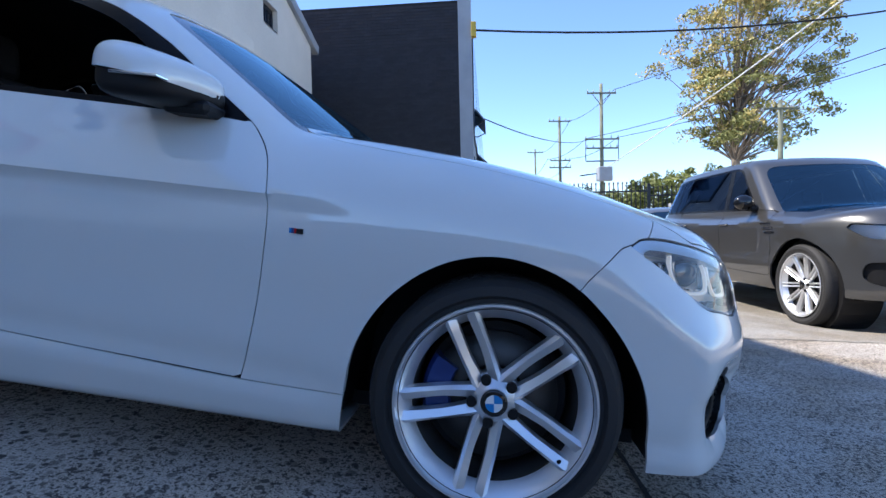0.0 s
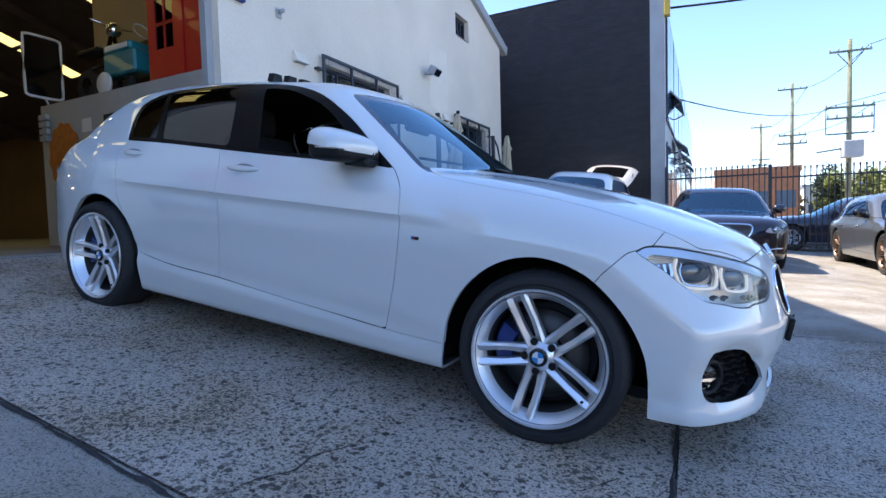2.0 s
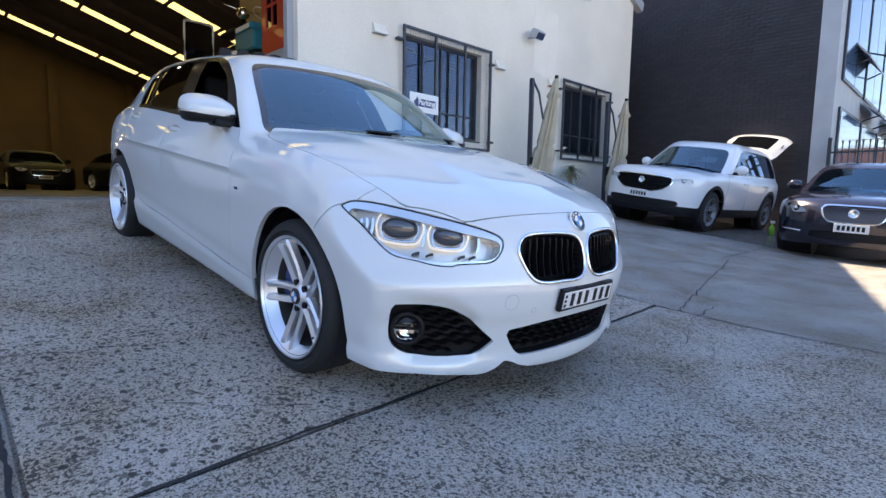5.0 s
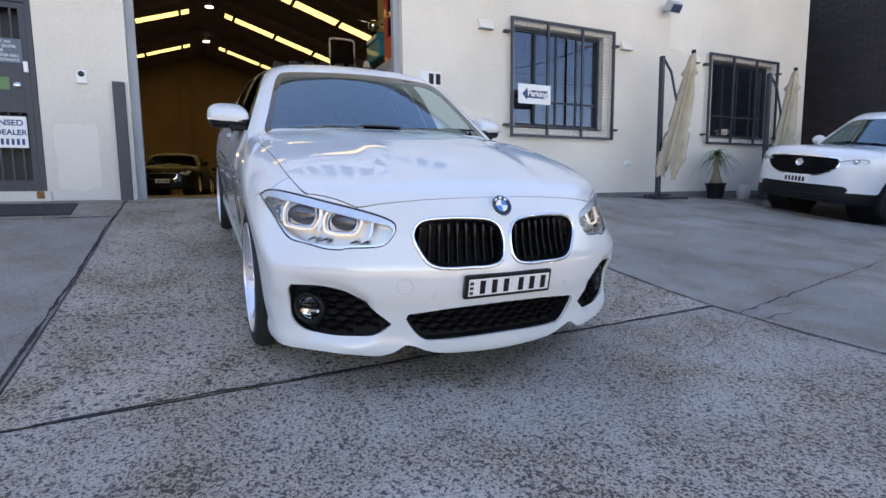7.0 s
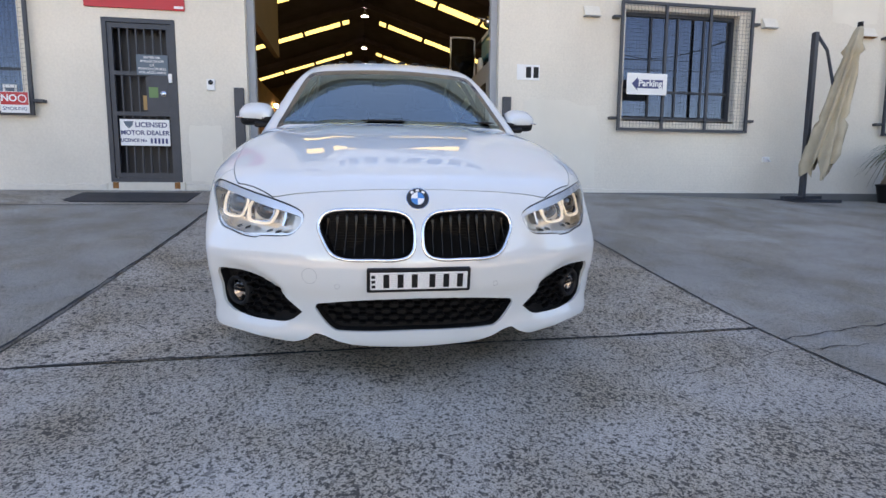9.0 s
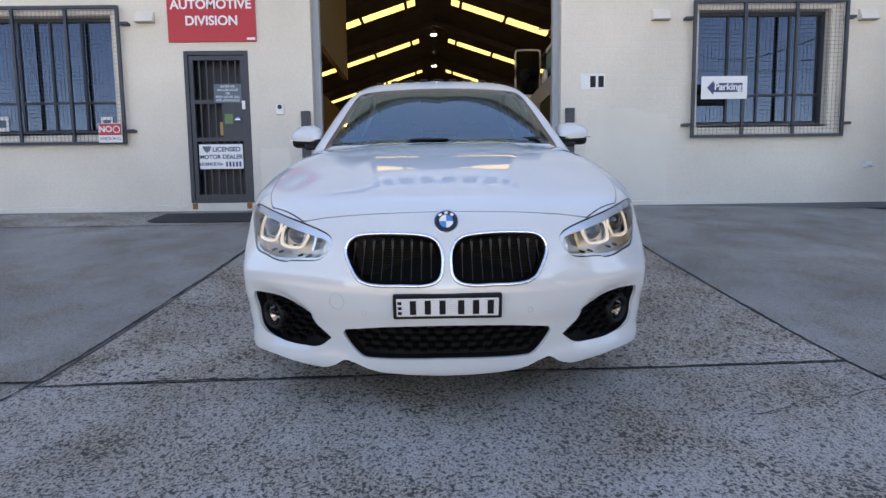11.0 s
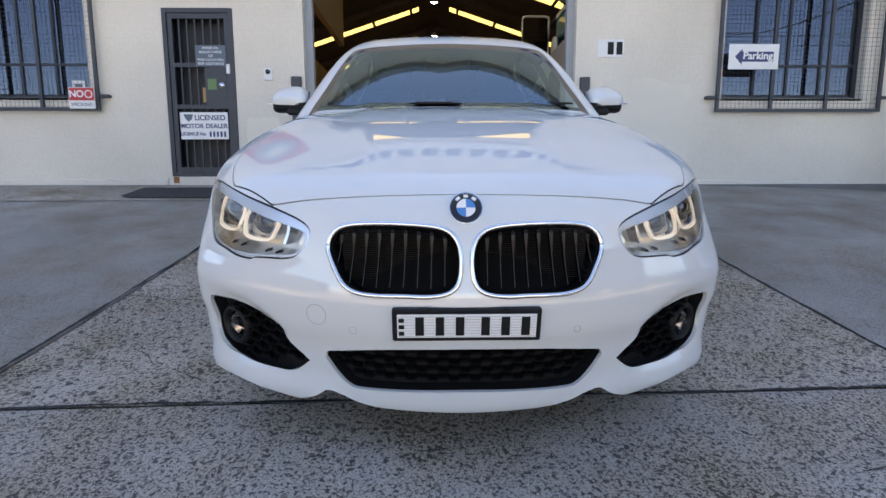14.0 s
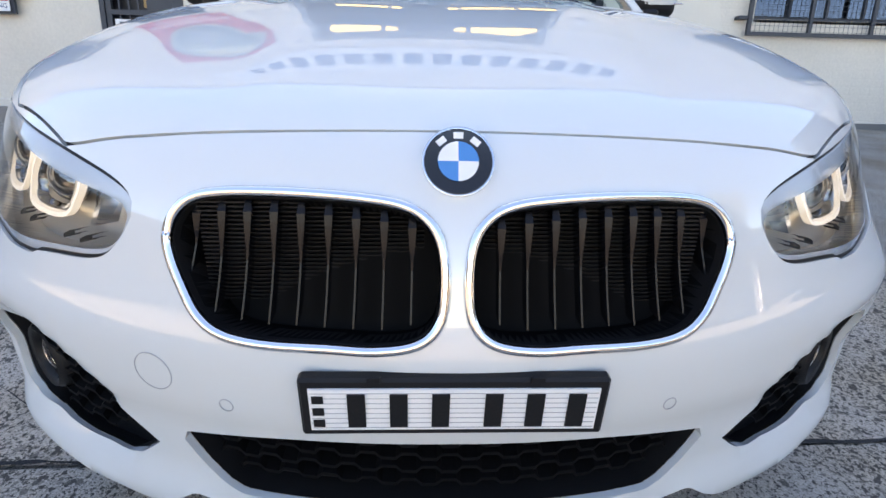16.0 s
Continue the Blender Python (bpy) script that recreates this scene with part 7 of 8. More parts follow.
    doors = [("front_door", [(-0.55, belt, 1), (-0.45, belt - 0.2), (-0.45, floor + 0.14, 1), (xb + 0.02, floor + 0.16, 1), (xb, belt - 0.2), (xb - 0.03, belt + 0.05, 1)]),
             ("rear_door", [(xb - 0.03, belt + 0.05, 1), (xb, belt - 0.2), (xb + 0.02, floor + 0.16, 1), (-wb + 0.48, floor + 0.17, 1), (-wb + 0.28, wr + 0.3), (-wb + 0.1, belt + 0.03, 1)])]
    strips = []
    for nm, pts in doors:
        dl = outline(pts, 4)
        A, F = sk.near(F, lambda c: -wb < c[0] < -0.2 and c[1] > 0.5)
        panel, A = sk.cut(A, lambda P: poly_dist(P[:, [0, 2]], dl) + 0.003)
        strip, A = sk.cut(A, lambda P: poly_dist(P[:, [0, 2]], dl) - 0.003)
        strips += strip
        F += A
        both_sides(nm, sk, panel, paint, car, "", sh=sh, split=True)
    both_sides("panel_gap", sk, strips, M["black"], car, "", sh=sh, push=0.008, split=True)
    both_sides("body_shell", sk, F, paint, car, "", sh=sh, thick=0.02)
    hw = float(sh.k["plan"](0.0))
    for x in (0.0, -wb):
        for s in (-1, 1):
            wheel_twin(car, x, s * (hw - 0.03), wr, wr, s, wr * rim_k, spokes=spokes, key=wheel_key, caliper=False, spin=13.0)
            bm = bmesh.new()
            bmesh.ops.create_cone(bm, cap_ends=True, segments=24, radius1=wr + 0.06, radius2=wr + 0.06, depth=0.35, matrix=Matrix.Translation((x, s * (hw - 0.30), wr)) @ Matrix.Rotation(radians(90), 4, 'X'))
            part("wheel_well", bm, M["black"], car)
    for s in (-1, 1):
        mr = new("door_mirror")
        mr.parent = car
        bm = bmesh.new()
        bmesh.ops.create_uvsphere(bm, u_segments=18, v_segments=10, radius=1.0, matrix=Matrix.Translation((sh.k["cowl"] - 0.52, s * (hw + 0.03), belt + 0.10)) @ Matrix.Diagonal((0.07, 0.11, 0.085, 1)))
        part("mirror_cap", bm, paint if "black mirrors" not in label else M["gloss_black"], mr, "", True)
        part("mirror_arm", add_box(bmesh.new(), sh.k["cowl"] - 0.56, sh.k["cowl"] - 0.46, s * (hw - 0.12), s * (hw - 0.02), belt + 0.0, belt + 0.05, 0.01), M["black"], mr)
        for x in (xb + 0.16, -wb + 0.42):
            p = sh.cast(np.array([[x, 0, belt - 0.14]]), np.array([[0, 1.0, 0]]))[0]
            part("door_handle", add_box(bmesh.new(), x - 0.10, x + 0.08, s * (p[1] - 0.005), s * (p[1] + 0.022), belt - 0.155, belt - 0.13, 0.008), paint, car)
    xn = float(sh.k["nose"](plate_z))
    pl = new("number_plate")
    pl.parent = car
    pl.matrix_basis = Matrix.Translation((xn + 0.015, 0, plate_z))
    box("plate_sheet", -0.01, 0.004, -0.186, 0.186, -0.055, 0.055, M["white"], pl, "", 0.002)
    for k in range(6):
        box("character_bar", 0.0042, 0.0058, -0.15 + k * 0.052, -0.117 + k * 0.052, -0.032, 0.032, M["black"], pl)
    box("underbody", -wb - 0.65, 0.55, -hw + 0.22, hw - 0.22, floor + 0.002, floor + 0.03, M["black"], car)
    box("cabin_floor", -wb - 0.3, -0.4, -hw + 0.16, hw - 0.16, floor + 0.04, floor + 0.1, M["cabin"], car)
    part("dashboard", add_box(bmesh.new(), sh.k["cowl"] - 0.75, sh.k["cowl"] - 0.25, -hw + 0.2, hw - 0.2, belt - 0.25, belt - 0.03, 0.04), M["cabin"], car)
    for y in (-0.38, 0.38):
        st = new("front_seat")
        st.parent = car
        part("backrest", add_box(bmesh.new(), -0.07, 0.07, y - 0.23, y + 0.23, 0.0, 0.62, 0.05, Matrix.Translation((xb - 0.15, 0, floor + 0.3)) @ Matrix.Rotation(radians(-14), 4, 'Y')), M["cabin"], st)
        part("headrest", add_box(bmesh.new(), -0.05, 0.05, y - 0.12, y + 0.12, 0.0, 0.18, 0.04, Matrix.Translation((xb - 0.32, 0, floor + 0.93)) @ Matrix.Rotation(radians(-8), 4, 'Y')), M["cabin"], st)
    return car, sk, sh


def side_glass(cowl, belt, top, back, slope_f, slope_b):
    return [(cowl - 0.42, belt + 0.01, 1), (cowl - 0.42 - slope_f * 0.6, belt + (top - belt) * 0.6), (cowl - 0.42 - slope_f, top - 0.02), (cowl - 0.9 - slope_f, top), (back + slope_b + 0.5, top - 0.01), (back + slope_b, top - 0.05), (back + slope_b * 0.4, belt + (top - belt) * 0.5), (back, belt + 0.04, 1), ((cowl + back) / 2, belt + 0.02)]


M["lamp_silver"] = mat("lamp_silver", (0.72, 0.74, 0.77), 0.4, 0.35)
M["paint_suv"] = mat("white_suv_paint", (0.78, 0.78, 0.78), 0.3, coat=1.0)
M["paint_navy"] = mat("dark_plum_paint", (0.012, 0.011, 0.022), 0.22, 0.3, coat=1.0)
M["paint_grey"] = mat("charcoal_metallic_paint", (0.085, 0.085, 0.085), 0.28, 0.6, coat=1.0)
M["paint_silver"] = mat("grey_metallic_paint", (0.16, 0.165, 0.17), 0.32, 0.7, coat=1.0)
M["paint_black"] = mat("black_car_paint", (0.008, 0.008, 0.009), 0.3, spec=0.2, coat=0.3)
M["paint_blue"] = mat("dark_blue_paint", (0.008, 0.012, 0.03), 0.3, coat=1.0)
M["mesh_bright"] = mat("bright_mesh_grille", (0.10, 0.10, 0.11), 0.35, 0.8)
M["bronze"] = mat("bronze_alloy", (0.16, 0.11, 0.08), 0.35, 0.8)


def on_ground(x, y, heading, wb):
    """Pose of a car whose front axle is at (x, y), standing on the slope."""
    a = radians(heading)
    d = Vector((math.cos(a), math.sin(a)))
    z0, z1 = float(ground_z(x, y)), float(ground_z(x - d.x * wb, y - d.y * wb))
    if x < WX:
        z0 = z1 = 0.635
    s = Vector((-d.y, d.x)) * 0.75
    zl, zr = float(ground_z(x + s.x, y + s.y)), float(ground_z(x - s.x, y - s.y))
    roll = 0 if x < WX else math.degrees(math.atan2(zl - zr, 1.5))
    return pose(x, y, z0, 0, 0, heading) @ pose(0, 0, 0, roll, math.degrees(math.atan2(z1 - z0, wb)), 0)


# white SUV with its tailgate up
suv_sh = motor_shape(4.55, 0.95, 2.70, 0.92, 1.68, 1.06, 1.12, 0.98, -0.32, 1.35, -3.42, 0.55, 0.25, -1.5, 0.06, edge=0.10, roof_edge=0.16, taper=0.08)
suv, suv_sk, _ = motor_car("sport_utility_car", on_ground(-2.25, 8.0, -94, 2.7), "white compact SUV with its tailgate raised beside the dark brick wall", suv_sh, M["paint_suv"], 2.70, 0.36, 0.225,
    side_glass(-0.32, 1.06, 1.55, -3.25, 0.65, 0.35), [(0.06, 0.90), (-0.40, 0.84), (-0.40, 0.79), (-0.1, 0.80), (0.12, 0.84), (0.22, 0.90)],
    [(-0.1, 0.915, 1), (0.46, 0.90), (0.53, 0.86), (0.50, 0.74), (0.30, 0.63), (-0.1, 0.61, 1)], [(-0.1, 0.50, 1), (0.62, 0.50), (0.66, 0.45), (0.55, 0.38), (-0.1, 0.36, 1)], "alloy_dark", 5, 0.68, 1.52, 0.56, lower_black=0.42, group="parked cars")
def hatch_strip(name, i0, i1, material, inset=0.0, lift=0.0):
    """One band of the raised tailgate between two stations of its profile."""
    prof = ((0.0, 0.0, 0.60), (0.10, 0.06, 0.63), (0.22, 0.115, 0.64), (0.46, 0.26, 0.66), (0.70, 0.395, 0.67), (0.80, 0.445, 0.67), (0.92, 0.47, 0.66), (1.08, 0.475, 0.62), (1.16, 0.46, 0.55))
    bm = bmesh.new()
    rows = []
    for s_, u, hw_ in prof[i0:i1 + 1]:
        rows.append([bm.verts.new((-3.22 - s_, (hw_ - inset) * j / 8, 1.63 + u + lift - 0.10 * (hw_ * j / 8) ** 2 - 0.10 * (j / 8) ** 6)) for j in range(-8, 9)])
    for a, b in zip(rows, rows[1:]):
        for j in range(16):
            bm.faces.new((a[j], a[j + 1], b[j + 1], b[j]))
    bmesh.ops.solidify(bm, geom=bm.faces[:], thickness=0.045)
    return smooth_by_angle(part(name, bm, material, suv), 40)


tagged(hatch_strip("tailgate", 0, 8, M["paint_suv"]), "raised white tailgate with a dark rear window")
hatch_strip("rear_window", 2, 4, M["gloss_black"], 0.07, 0.012)
for s in (-1, 1):
    tube("gas_strut", (-3.30, s * 0.60, 1.40), (-3.75, s * 0.60, 1.86), 0.012, M["black"], suv)
box("windscreen_sticker", -0.003, 0.003, -0.15, 0.15, -0.09, 0.09, M["white"], suv, "white paper behind the windscreen", 0, Matrix.Translation((-0.86, 0.30, 1.30)) @ Matrix.Rotation(radians(-53), 4, 'Y'))
saloon_sh = motor_shape(5.12, 0.90, 3.03, 0.945, 1.45, 0.93, 0.98, 0.78, -0.45, 1.75, -3.75, 1.7, 0.2, -1.75)
saloon, _, _ = motor_car("saloon_car", on_ground(0.76, 7.58, -87, 3.03), "dark plum luxury saloon with a chrome mesh grille, parked nose out", saloon_sh, M["paint_navy"], 3.03, 0.355, 0.24,
    side_glass(-0.45, 0.93, 1.34, -3.55, 0.75, 0.9), [(0.10, 0.735), (-0.24, 0.70), (-0.30, 0.655), (-0.12, 0.625), (0.08, 0.65), (0.22, 0.72)],
    [(-0.1, 0.765, 1), (0.30, 0.76), (0.36, 0.72), (0.33, 0.60), (0.24, 0.525), (-0.1, 0.515, 1)], [(-0.1, 0.40, 1), (0.40, 0.40), (0.46, 0.36), (0.40, 0.30), (-0.1, 0.29, 1)], "alloy", 7, 0.70, 1.32, 0.46, group="parked cars", grille_key="mesh_bright")

def front_emblem(car, x, z, r, lean):
    bm = bmesh.new()
    add_lathe(bm, [(r, -0.012), (r, 0.004), (r * 0.82, 0.006), (r * 0.80, 0.0), (0.001, 0.0)], 28, 'z')
    bmesh.ops.transform(bm, matrix=Matrix.Translation((x, 0, z)) @ Matrix.Rotation(radians(lean), 4, 'Y'), verts=bm.verts)
    part("front_emblem", bm, M["chrome"], car, "", True)


front_emblem(suv, 0.935, 0.80, 0.055, 85)
front_emblem(saloon, 0.895, 0.655, 0.058, 84)
for s in (-1, 1):
    pts = []
    for y in np.linspace(0.56, 0.80, 9):
        p = saloon_sh.cast(np.array([[0.2, y, 0.375]]), np.array([[1.0, 0, 0]]), 1.2)[0]
        pts.append((p[0] + 0.004, s * p[1], 0.375 + 0.012 * (y - 0.56) / 0.24))
    pipe("bumper_strip", pts, 0.011, M["chrome"], saloon, "slim chrome bumper strip")


def suv_relief(x, z):
    """Shoulder crease, hollow doors and a lower ledge."""
    return 0.016 * step(1.035 - z, 0.006) * step(z - 0.98, 0.02) - 0.012 * np.exp(-((z - 0.78) / 0.14) ** 2) + 0.014 * step(0.60 - z, 0.010) * step(z - 0.40, 0.02)


large_suv_sh = motor_shape(4.85, 0.84, 2.92, 0.99, 1.78, 1.12, 1.17, 1.0, -0.35, 1.25, -3.68, 0.60, 0.30, -1.6, 0.10, edge=0.06, roof_edge=0.10, taper=0.07, relief=suv_relief)
large_suv, _, _ = motor_car("large_suv_car", on_ground(3.87, 3.14, -87, 2.92), "charcoal metallic large SUV with silver wheels and gloss black mirrors", large_suv_sh, M["paint_grey"], 2.92, 0.39, 0.27,
    side_glass(-0.40, 1.12, 1.665, -3.62, 0.62, 0.30), [(0.50, 0.975), (0.0, 0.955), (-0.34, 0.94), (-0.36, 0.87), (-0.05, 0.83), (0.20, 0.85), (0.40, 0.93)],
    [(-0.1, 0.94, 1), (0.46, 0.935), (0.50, 0.90), (0.48, 0.80), (0.44, 0.775), (-0.1, 0.77, 1)], [(-0.1, 0.62, 1), (0.70, 0.64), (0.78, 0.60), (0.76, 0.47), (0.50, 0.42), (-0.1, 0.42, 1)], "alloy", 10, 0.77, 1.64, 0.55, group="parked cars", fine=0.46)
for s in (-1, 1):
    for k in range(3):
        p = large_suv_sh.cast(np.array([[-0.52, 0, 0.98 - 0.045 * k]]), np.array([[0, 1.0, 0]]))[0]
        part("side_vent", add_box(bmesh.new(), -0.60, -0.42, s * (p[1] - 0.006), s * (p[1] + 0.006), 0.97 - 0.045 * k, 0.99 - 0.045 * k, 0.003, Matrix.Translation((0.03 * k, 0, 0))), M["gloss_black"], large_suv)

coupe_sh = motor_shape(4.75, 0.80, 2.84, 0.93, 1.40, 0.93, 0.96, 0.76, -0.50, 1.8, -3.65, 1.9, 0.18, -1.75)
cpe, _, _ = motor_car("coupe_car", on_ground(4.0, 8.12, -88, 2.84), "grey metallic coupe with bronze multi-spoke wheels and black mirrors", coupe_sh, M["paint_silver"], 2.84, 0.345, 0.26,
    side_glass(-0.50, 0.93, 1.30, -3.3, 0.75, 1.0), [(0.16, 0.735), (-0.22, 0.70), (-0.28, 0.655), (-0.1, 0.60), (0.10, 0.63), (0.26, 0.72)],
    [(-0.1, 0.66, 1), (0.36, 0.65), (0.40, 0.60), (0.36, 0.50), (0.30, 0.47), (-0.1, 0.46, 1)], [(-0.1, 0.36, 1), (0.66, 0.40), (0.72, 0.34), (0.60, 0.24), (-0.1, 0.24, 1)], "bronze", 10, 0.74, 1.28, 0.42, group="parked cars")

blue, _, _ = motor_car("street_saloon_car", on_ground(2.6, 15.2, 180, 2.8), "dark blue saloon parked on the street beyond the fence", saloon_sh, M["paint_blue"], 3.03, 0.335, 0.22,
    side_glass(-0.45, 0.93, 1.34, -3.55, 0.75, 0.9), [(0.10, 0.735), (-0.24, 0.70), (-0.30, 0.655), (-0.12, 0.625), (0.08, 0.65), (0.22, 0.72)],
    [(-0.1, 0.70, 1), (0.30, 0.69), (0.36, 0.66), (0.33, 0.58), (0.24, 0.525), (-0.1, 0.515, 1)], [(-0.1, 0.40, 1), (0.40, 0.40), (0.46, 0.36), (0.40, 0.30), (-0.1, 0.29, 1)], "alloy", 7, 0.66, 1.32, 0.46, fine=0.3)

shop, _, _ = motor_car("stored_car", on_ground(-15.6, -1.75, -8, 2.84), "black coupe stored inside the workshop", coupe_sh, M["paint_black"], 2.84, 0.335, 0.24,
    side_glass(-0.50, 0.93, 1.30, -3.3, 0.75, 1.0), [(0.16, 0.735), (-0.22, 0.70), (-0.28, 0.655), (-0.1, 0.60), (0.10, 0.63), (0.26, 0.72)],
    [(-0.1, 0.66, 1), (0.36, 0.65), (0.40, 0.60), (0.36, 0.50), (0.30, 0.47), (-0.1, 0.46, 1)], [(-0.1, 0.36, 1), (0.66, 0.40), (0.72, 0.34), (0.60, 0.24), (-0.1, 0.24, 1)], "alloy", 5, 0.70, 1.28, 0.42, fine=0.3, group="cars stored in the workshop")
for x0, y0, hd in ((-20.0, 0.75, 2), (-17.2, 3.6, 12), (-24.0, 6.2, 5), (-22.0, -3.6, -4)):
    copy_thing(shop, on_ground(x0, y0, hd, 2.84))

# ---- fence, street, poles, trees ----
M["fence"] = mat("black_fence_paint", (0.014, 0.016, 0.022), 0.45, var=0.2, scale=8)
M["timber_pole"] = mat("weathered_pole", (0.16, 0.17, 0.12), 0.9, var=0.25, scale=3, bump=0.3)
M["brick_far"] = mat("orange_brick", (0.36, 0.17, 0.09), 0.85, var=0.15, scale=2)
M["white_far"] = mat("white_metal_wall", (0.62, 0.62, 0.60), 0.7, var=0.05, scale=1)
M["facade_glass"] = mat("blue_facade_glass", (0.05, 0.09, 0.16), 0.08, 0.0, spec=0.25)


def fence_bay(x, y, turn, w, n, material, h=2.0):
    f = new("fence")
    z = float(ground_z(x, y))
    f.matrix_world = pose(x, y, z, 0, 0, turn)
    tagged(f, "black steel palisade fence with spear tops", "fence", "fence bays")
    box("post", -0.035, 0.035, -0.035, 0.035, 0, h + 0.12, material, f)
    for zz in (0.16, h - 0.22):
        box("rail", 0.037, w - 0.037, -0.02, 0.02, zz, zz + 0.04, material, f)
    for k in range(1, n):
        bm = bmesh.new()
        xx = w * k / n
        add_box(bm, xx - 0.011, xx + 0.011, -0.044, -0.022, 0.08, h - 0.02)
        add_box(bm, xx - 0.018, xx + 0.018, -0.048, -0.018, h - 0.02, h + 0.05, 0.008)
        part("picket", bm, material, f)
    return f


for k in range(6):
    fence_bay(-0.38 + 2.3 * k, 12.15, 0, 2.3, 20, M["fence"])
rail_w = tagged(new("white_balustrade"), "white steel balustrade along the far side of the yard", "fence")
rail_w.location = (13.5, 4.0, -0.1)
box("rail", -0.05, 0.05, 0, 16, 1.75, 1.95, M["white"], rail_w)
box("kerb_wall", -0.1, 0.1, 0, 16, 0, 0.9, M["white_far"], rail_w)
for k in range(26):
    box("post", -0.03, 0.03, 0.3 + 0.62 * k, 0.36 + 0.62 * k, 0.9, 2.3, M["white"], rail_w)

# the neighbour's street front
nb = tagged(new("neighbour_building"), "grey commercial building with glass front and small awnings", "building")
nb.location = (-0.45, DY + 0.31, -0.1)
box("wall", -10, 0.0, 0.0, 30, 0, 6.9, M["soffit"], nb)
for k in range(9):
    y0 = 0.4 + 3.2 * k
    w = new("window")
    w.parent = nb
    box("frame", 0.002, 0.05, y0, y0 + 2.9, 3.6, 6.7, M["alu"], w)
    for j in range(2):
        box("pane", 0.05, 0.058, y0 + 0.06 + 1.42 * j, y0 + 1.42 + 1.42 * j, 3.66, 6.64, M["facade_glass"], w)
    w = new("shopfront")
    w.parent = nb
    box("frame", 0.002, 0.05, y0, y0 + 2.9, 0.2, 3.0, M["alu"], w)
    box("pane", 0.05, 0.058, y0 + 0.08, y0 + 2.82, 0.3, 2.92, M["facade_glass"], w)
for y0, z0, d in ((1.6, 4.25, 0.3), (3.4, 3.1, 0.4), (7.5, 3.1, 0.4), (12.0, 3.1, 0.4)):
    bm = bmesh.new()
    add_prism(bm, [(0.06, z0 + 0.42), (0.06 + d, z0 + 0.05), (0.06 + d, z0), (0.06, z0 + 0.36)], y0, y0 + 2.4, 'xz')
    part("awning", bm, M["soffit"], nb)
    for dy in (0.1, 2.2):
        tube("awning_stay", (0.06, y0 + dy, z0 - 0.1), (0.02 + d, y0 + dy, z0 + 0.02), 0.02, M["steel"], nb)
hookp = tagged(new("cable_anchor"), "yellow insulated cable anchor on the building corner", "bracket")
hookp.location = (-0.36, 12.42, 6.25)
box("clamp", -0.06, 0.08, -0.1, 0.1, -0.18, 0.22, mat("yellow_guard", (0.5, 0.36, 0.04), 0.5), hookp, "", 0.01)


def cable(a, b, sag, r=0.012, name="overhead_cable", label="thin black overhead street cable"):
    a, b = Vector(a), Vector(b)
    pts = [a.lerp(b, i / 24) - Vector((0, 0, sag * 4 * (i / 24) * (1 - i / 24))) for i in range(25)]
    ob = pipe(name, pts, r, M["black"], None, "", 6)
    return tagged(ob, label, "cable", "overhead cables")


def power_pole(x, y, h, transformer, turn=8):
    p = tagged(new("power_pole"), "weathered timber power pole with crossarms" + (" and a transformer" if transformer else ""), "power pole", "street power poles")
    p.matrix_world = pose(x, y, -0.1, 0, 0, turn)
    tube("shaft", (0, 0, 0), (0, 0, h), 0.19, M["timber_pole"], p, "", 0.12, 14)
    arms = ((h - 0.75, 1.15), (h - 4.3, 1.35), (h - 5.0, 1.25)) if transformer else ((h - 0.5, 1.1), (h - 4.4, 1.0), (h - 5.1, 1.1))
    for z, w in arms:
        part("crossarm", add_box(bmesh.new(), -w, w, -0.16, -0.05, z - 0.06, z + 0.06, 0.01), M["timber_pole"], p)
        for k in (-0.95, -0.55, 0.55, 0.95):
            tube("insulator", (w * k, -0.1, z + 0.06), (w * k, -0.1, z + 0.28), 0.05, M["soffit"], p, "", 0.03, 8)
    if transformer:
        for s in (-1, 1):
            tube("brace", (s * 0.1, -0.1, h - 1.6), (s * 0.7, -0.1, h - 0.85), 0.03, M["timber_pole"], p)
            tube("dropper", (s * 1.3, -0.1, h - 4.3), (s * 1.3, -0.1, h - 6.0), 0.03, M["fence"], p)
        tube("ring_bar", (-1.3, -0.1, h - 6.0), (1.3, -0.1, h - 6.0), 0.05, M["fence"], p)
        part("transformer", add_box(bmesh.new(), -0.55, 0.55, -0.85, -0.15, h - 7.6, h - 6.5, 0.06), M["soffit"], p, "grey transformer tank")
        tube("arm", (-0.55, -0.4, h - 7.0), (-1.9, -0.4, h - 7.15), 0.05, M["fence"], p)
    return p


power_pole(8.8, 39.6, 12.0, True)
power_pole(7.1, 51.0, 12.0, False)
power_pole(6.5, 72.0, 12.0, False)
power_pole(17.5, 31.0, 8.2, False)
cable((-0.3, 12.42, 6.26), (30, 20.0, 12.5), 1.6, 0.028, label="striped insulated service cable from the building")
cable((-0.4, 14.5, 4.4), (7.8, 39.6, 7.6), 0.5, 0.02)
for z, o in ((7.7, 1.2), (7.7, -1.2), (11.4, 1.0)):
    cable((8.8 + o, 39.6, z), (24.0 + o, 14.0, z + 2.0), 0.7, 0.022)
    cable((8.8 + o, 39.6, z), (7.1 + o, 51.0, z), 0.4, 0.022)
    cable((7.1 + o, 51.0, z), (6.5 + o, 72.0, z), 0.6, 0.022)
tagged(pipe("pale_cable", [Vector((8.8, 39.6, 5.2)).lerp(Vector((17.0, 10.0, 12.6)), i / 20) - Vector((0, 0, 0.5 * 4 * i / 20 * (1 - i / 20))) for i in range(21)], 0.035, M["white_far"], None), "pale grey service cable over the yard", "cable", "overhead cables")

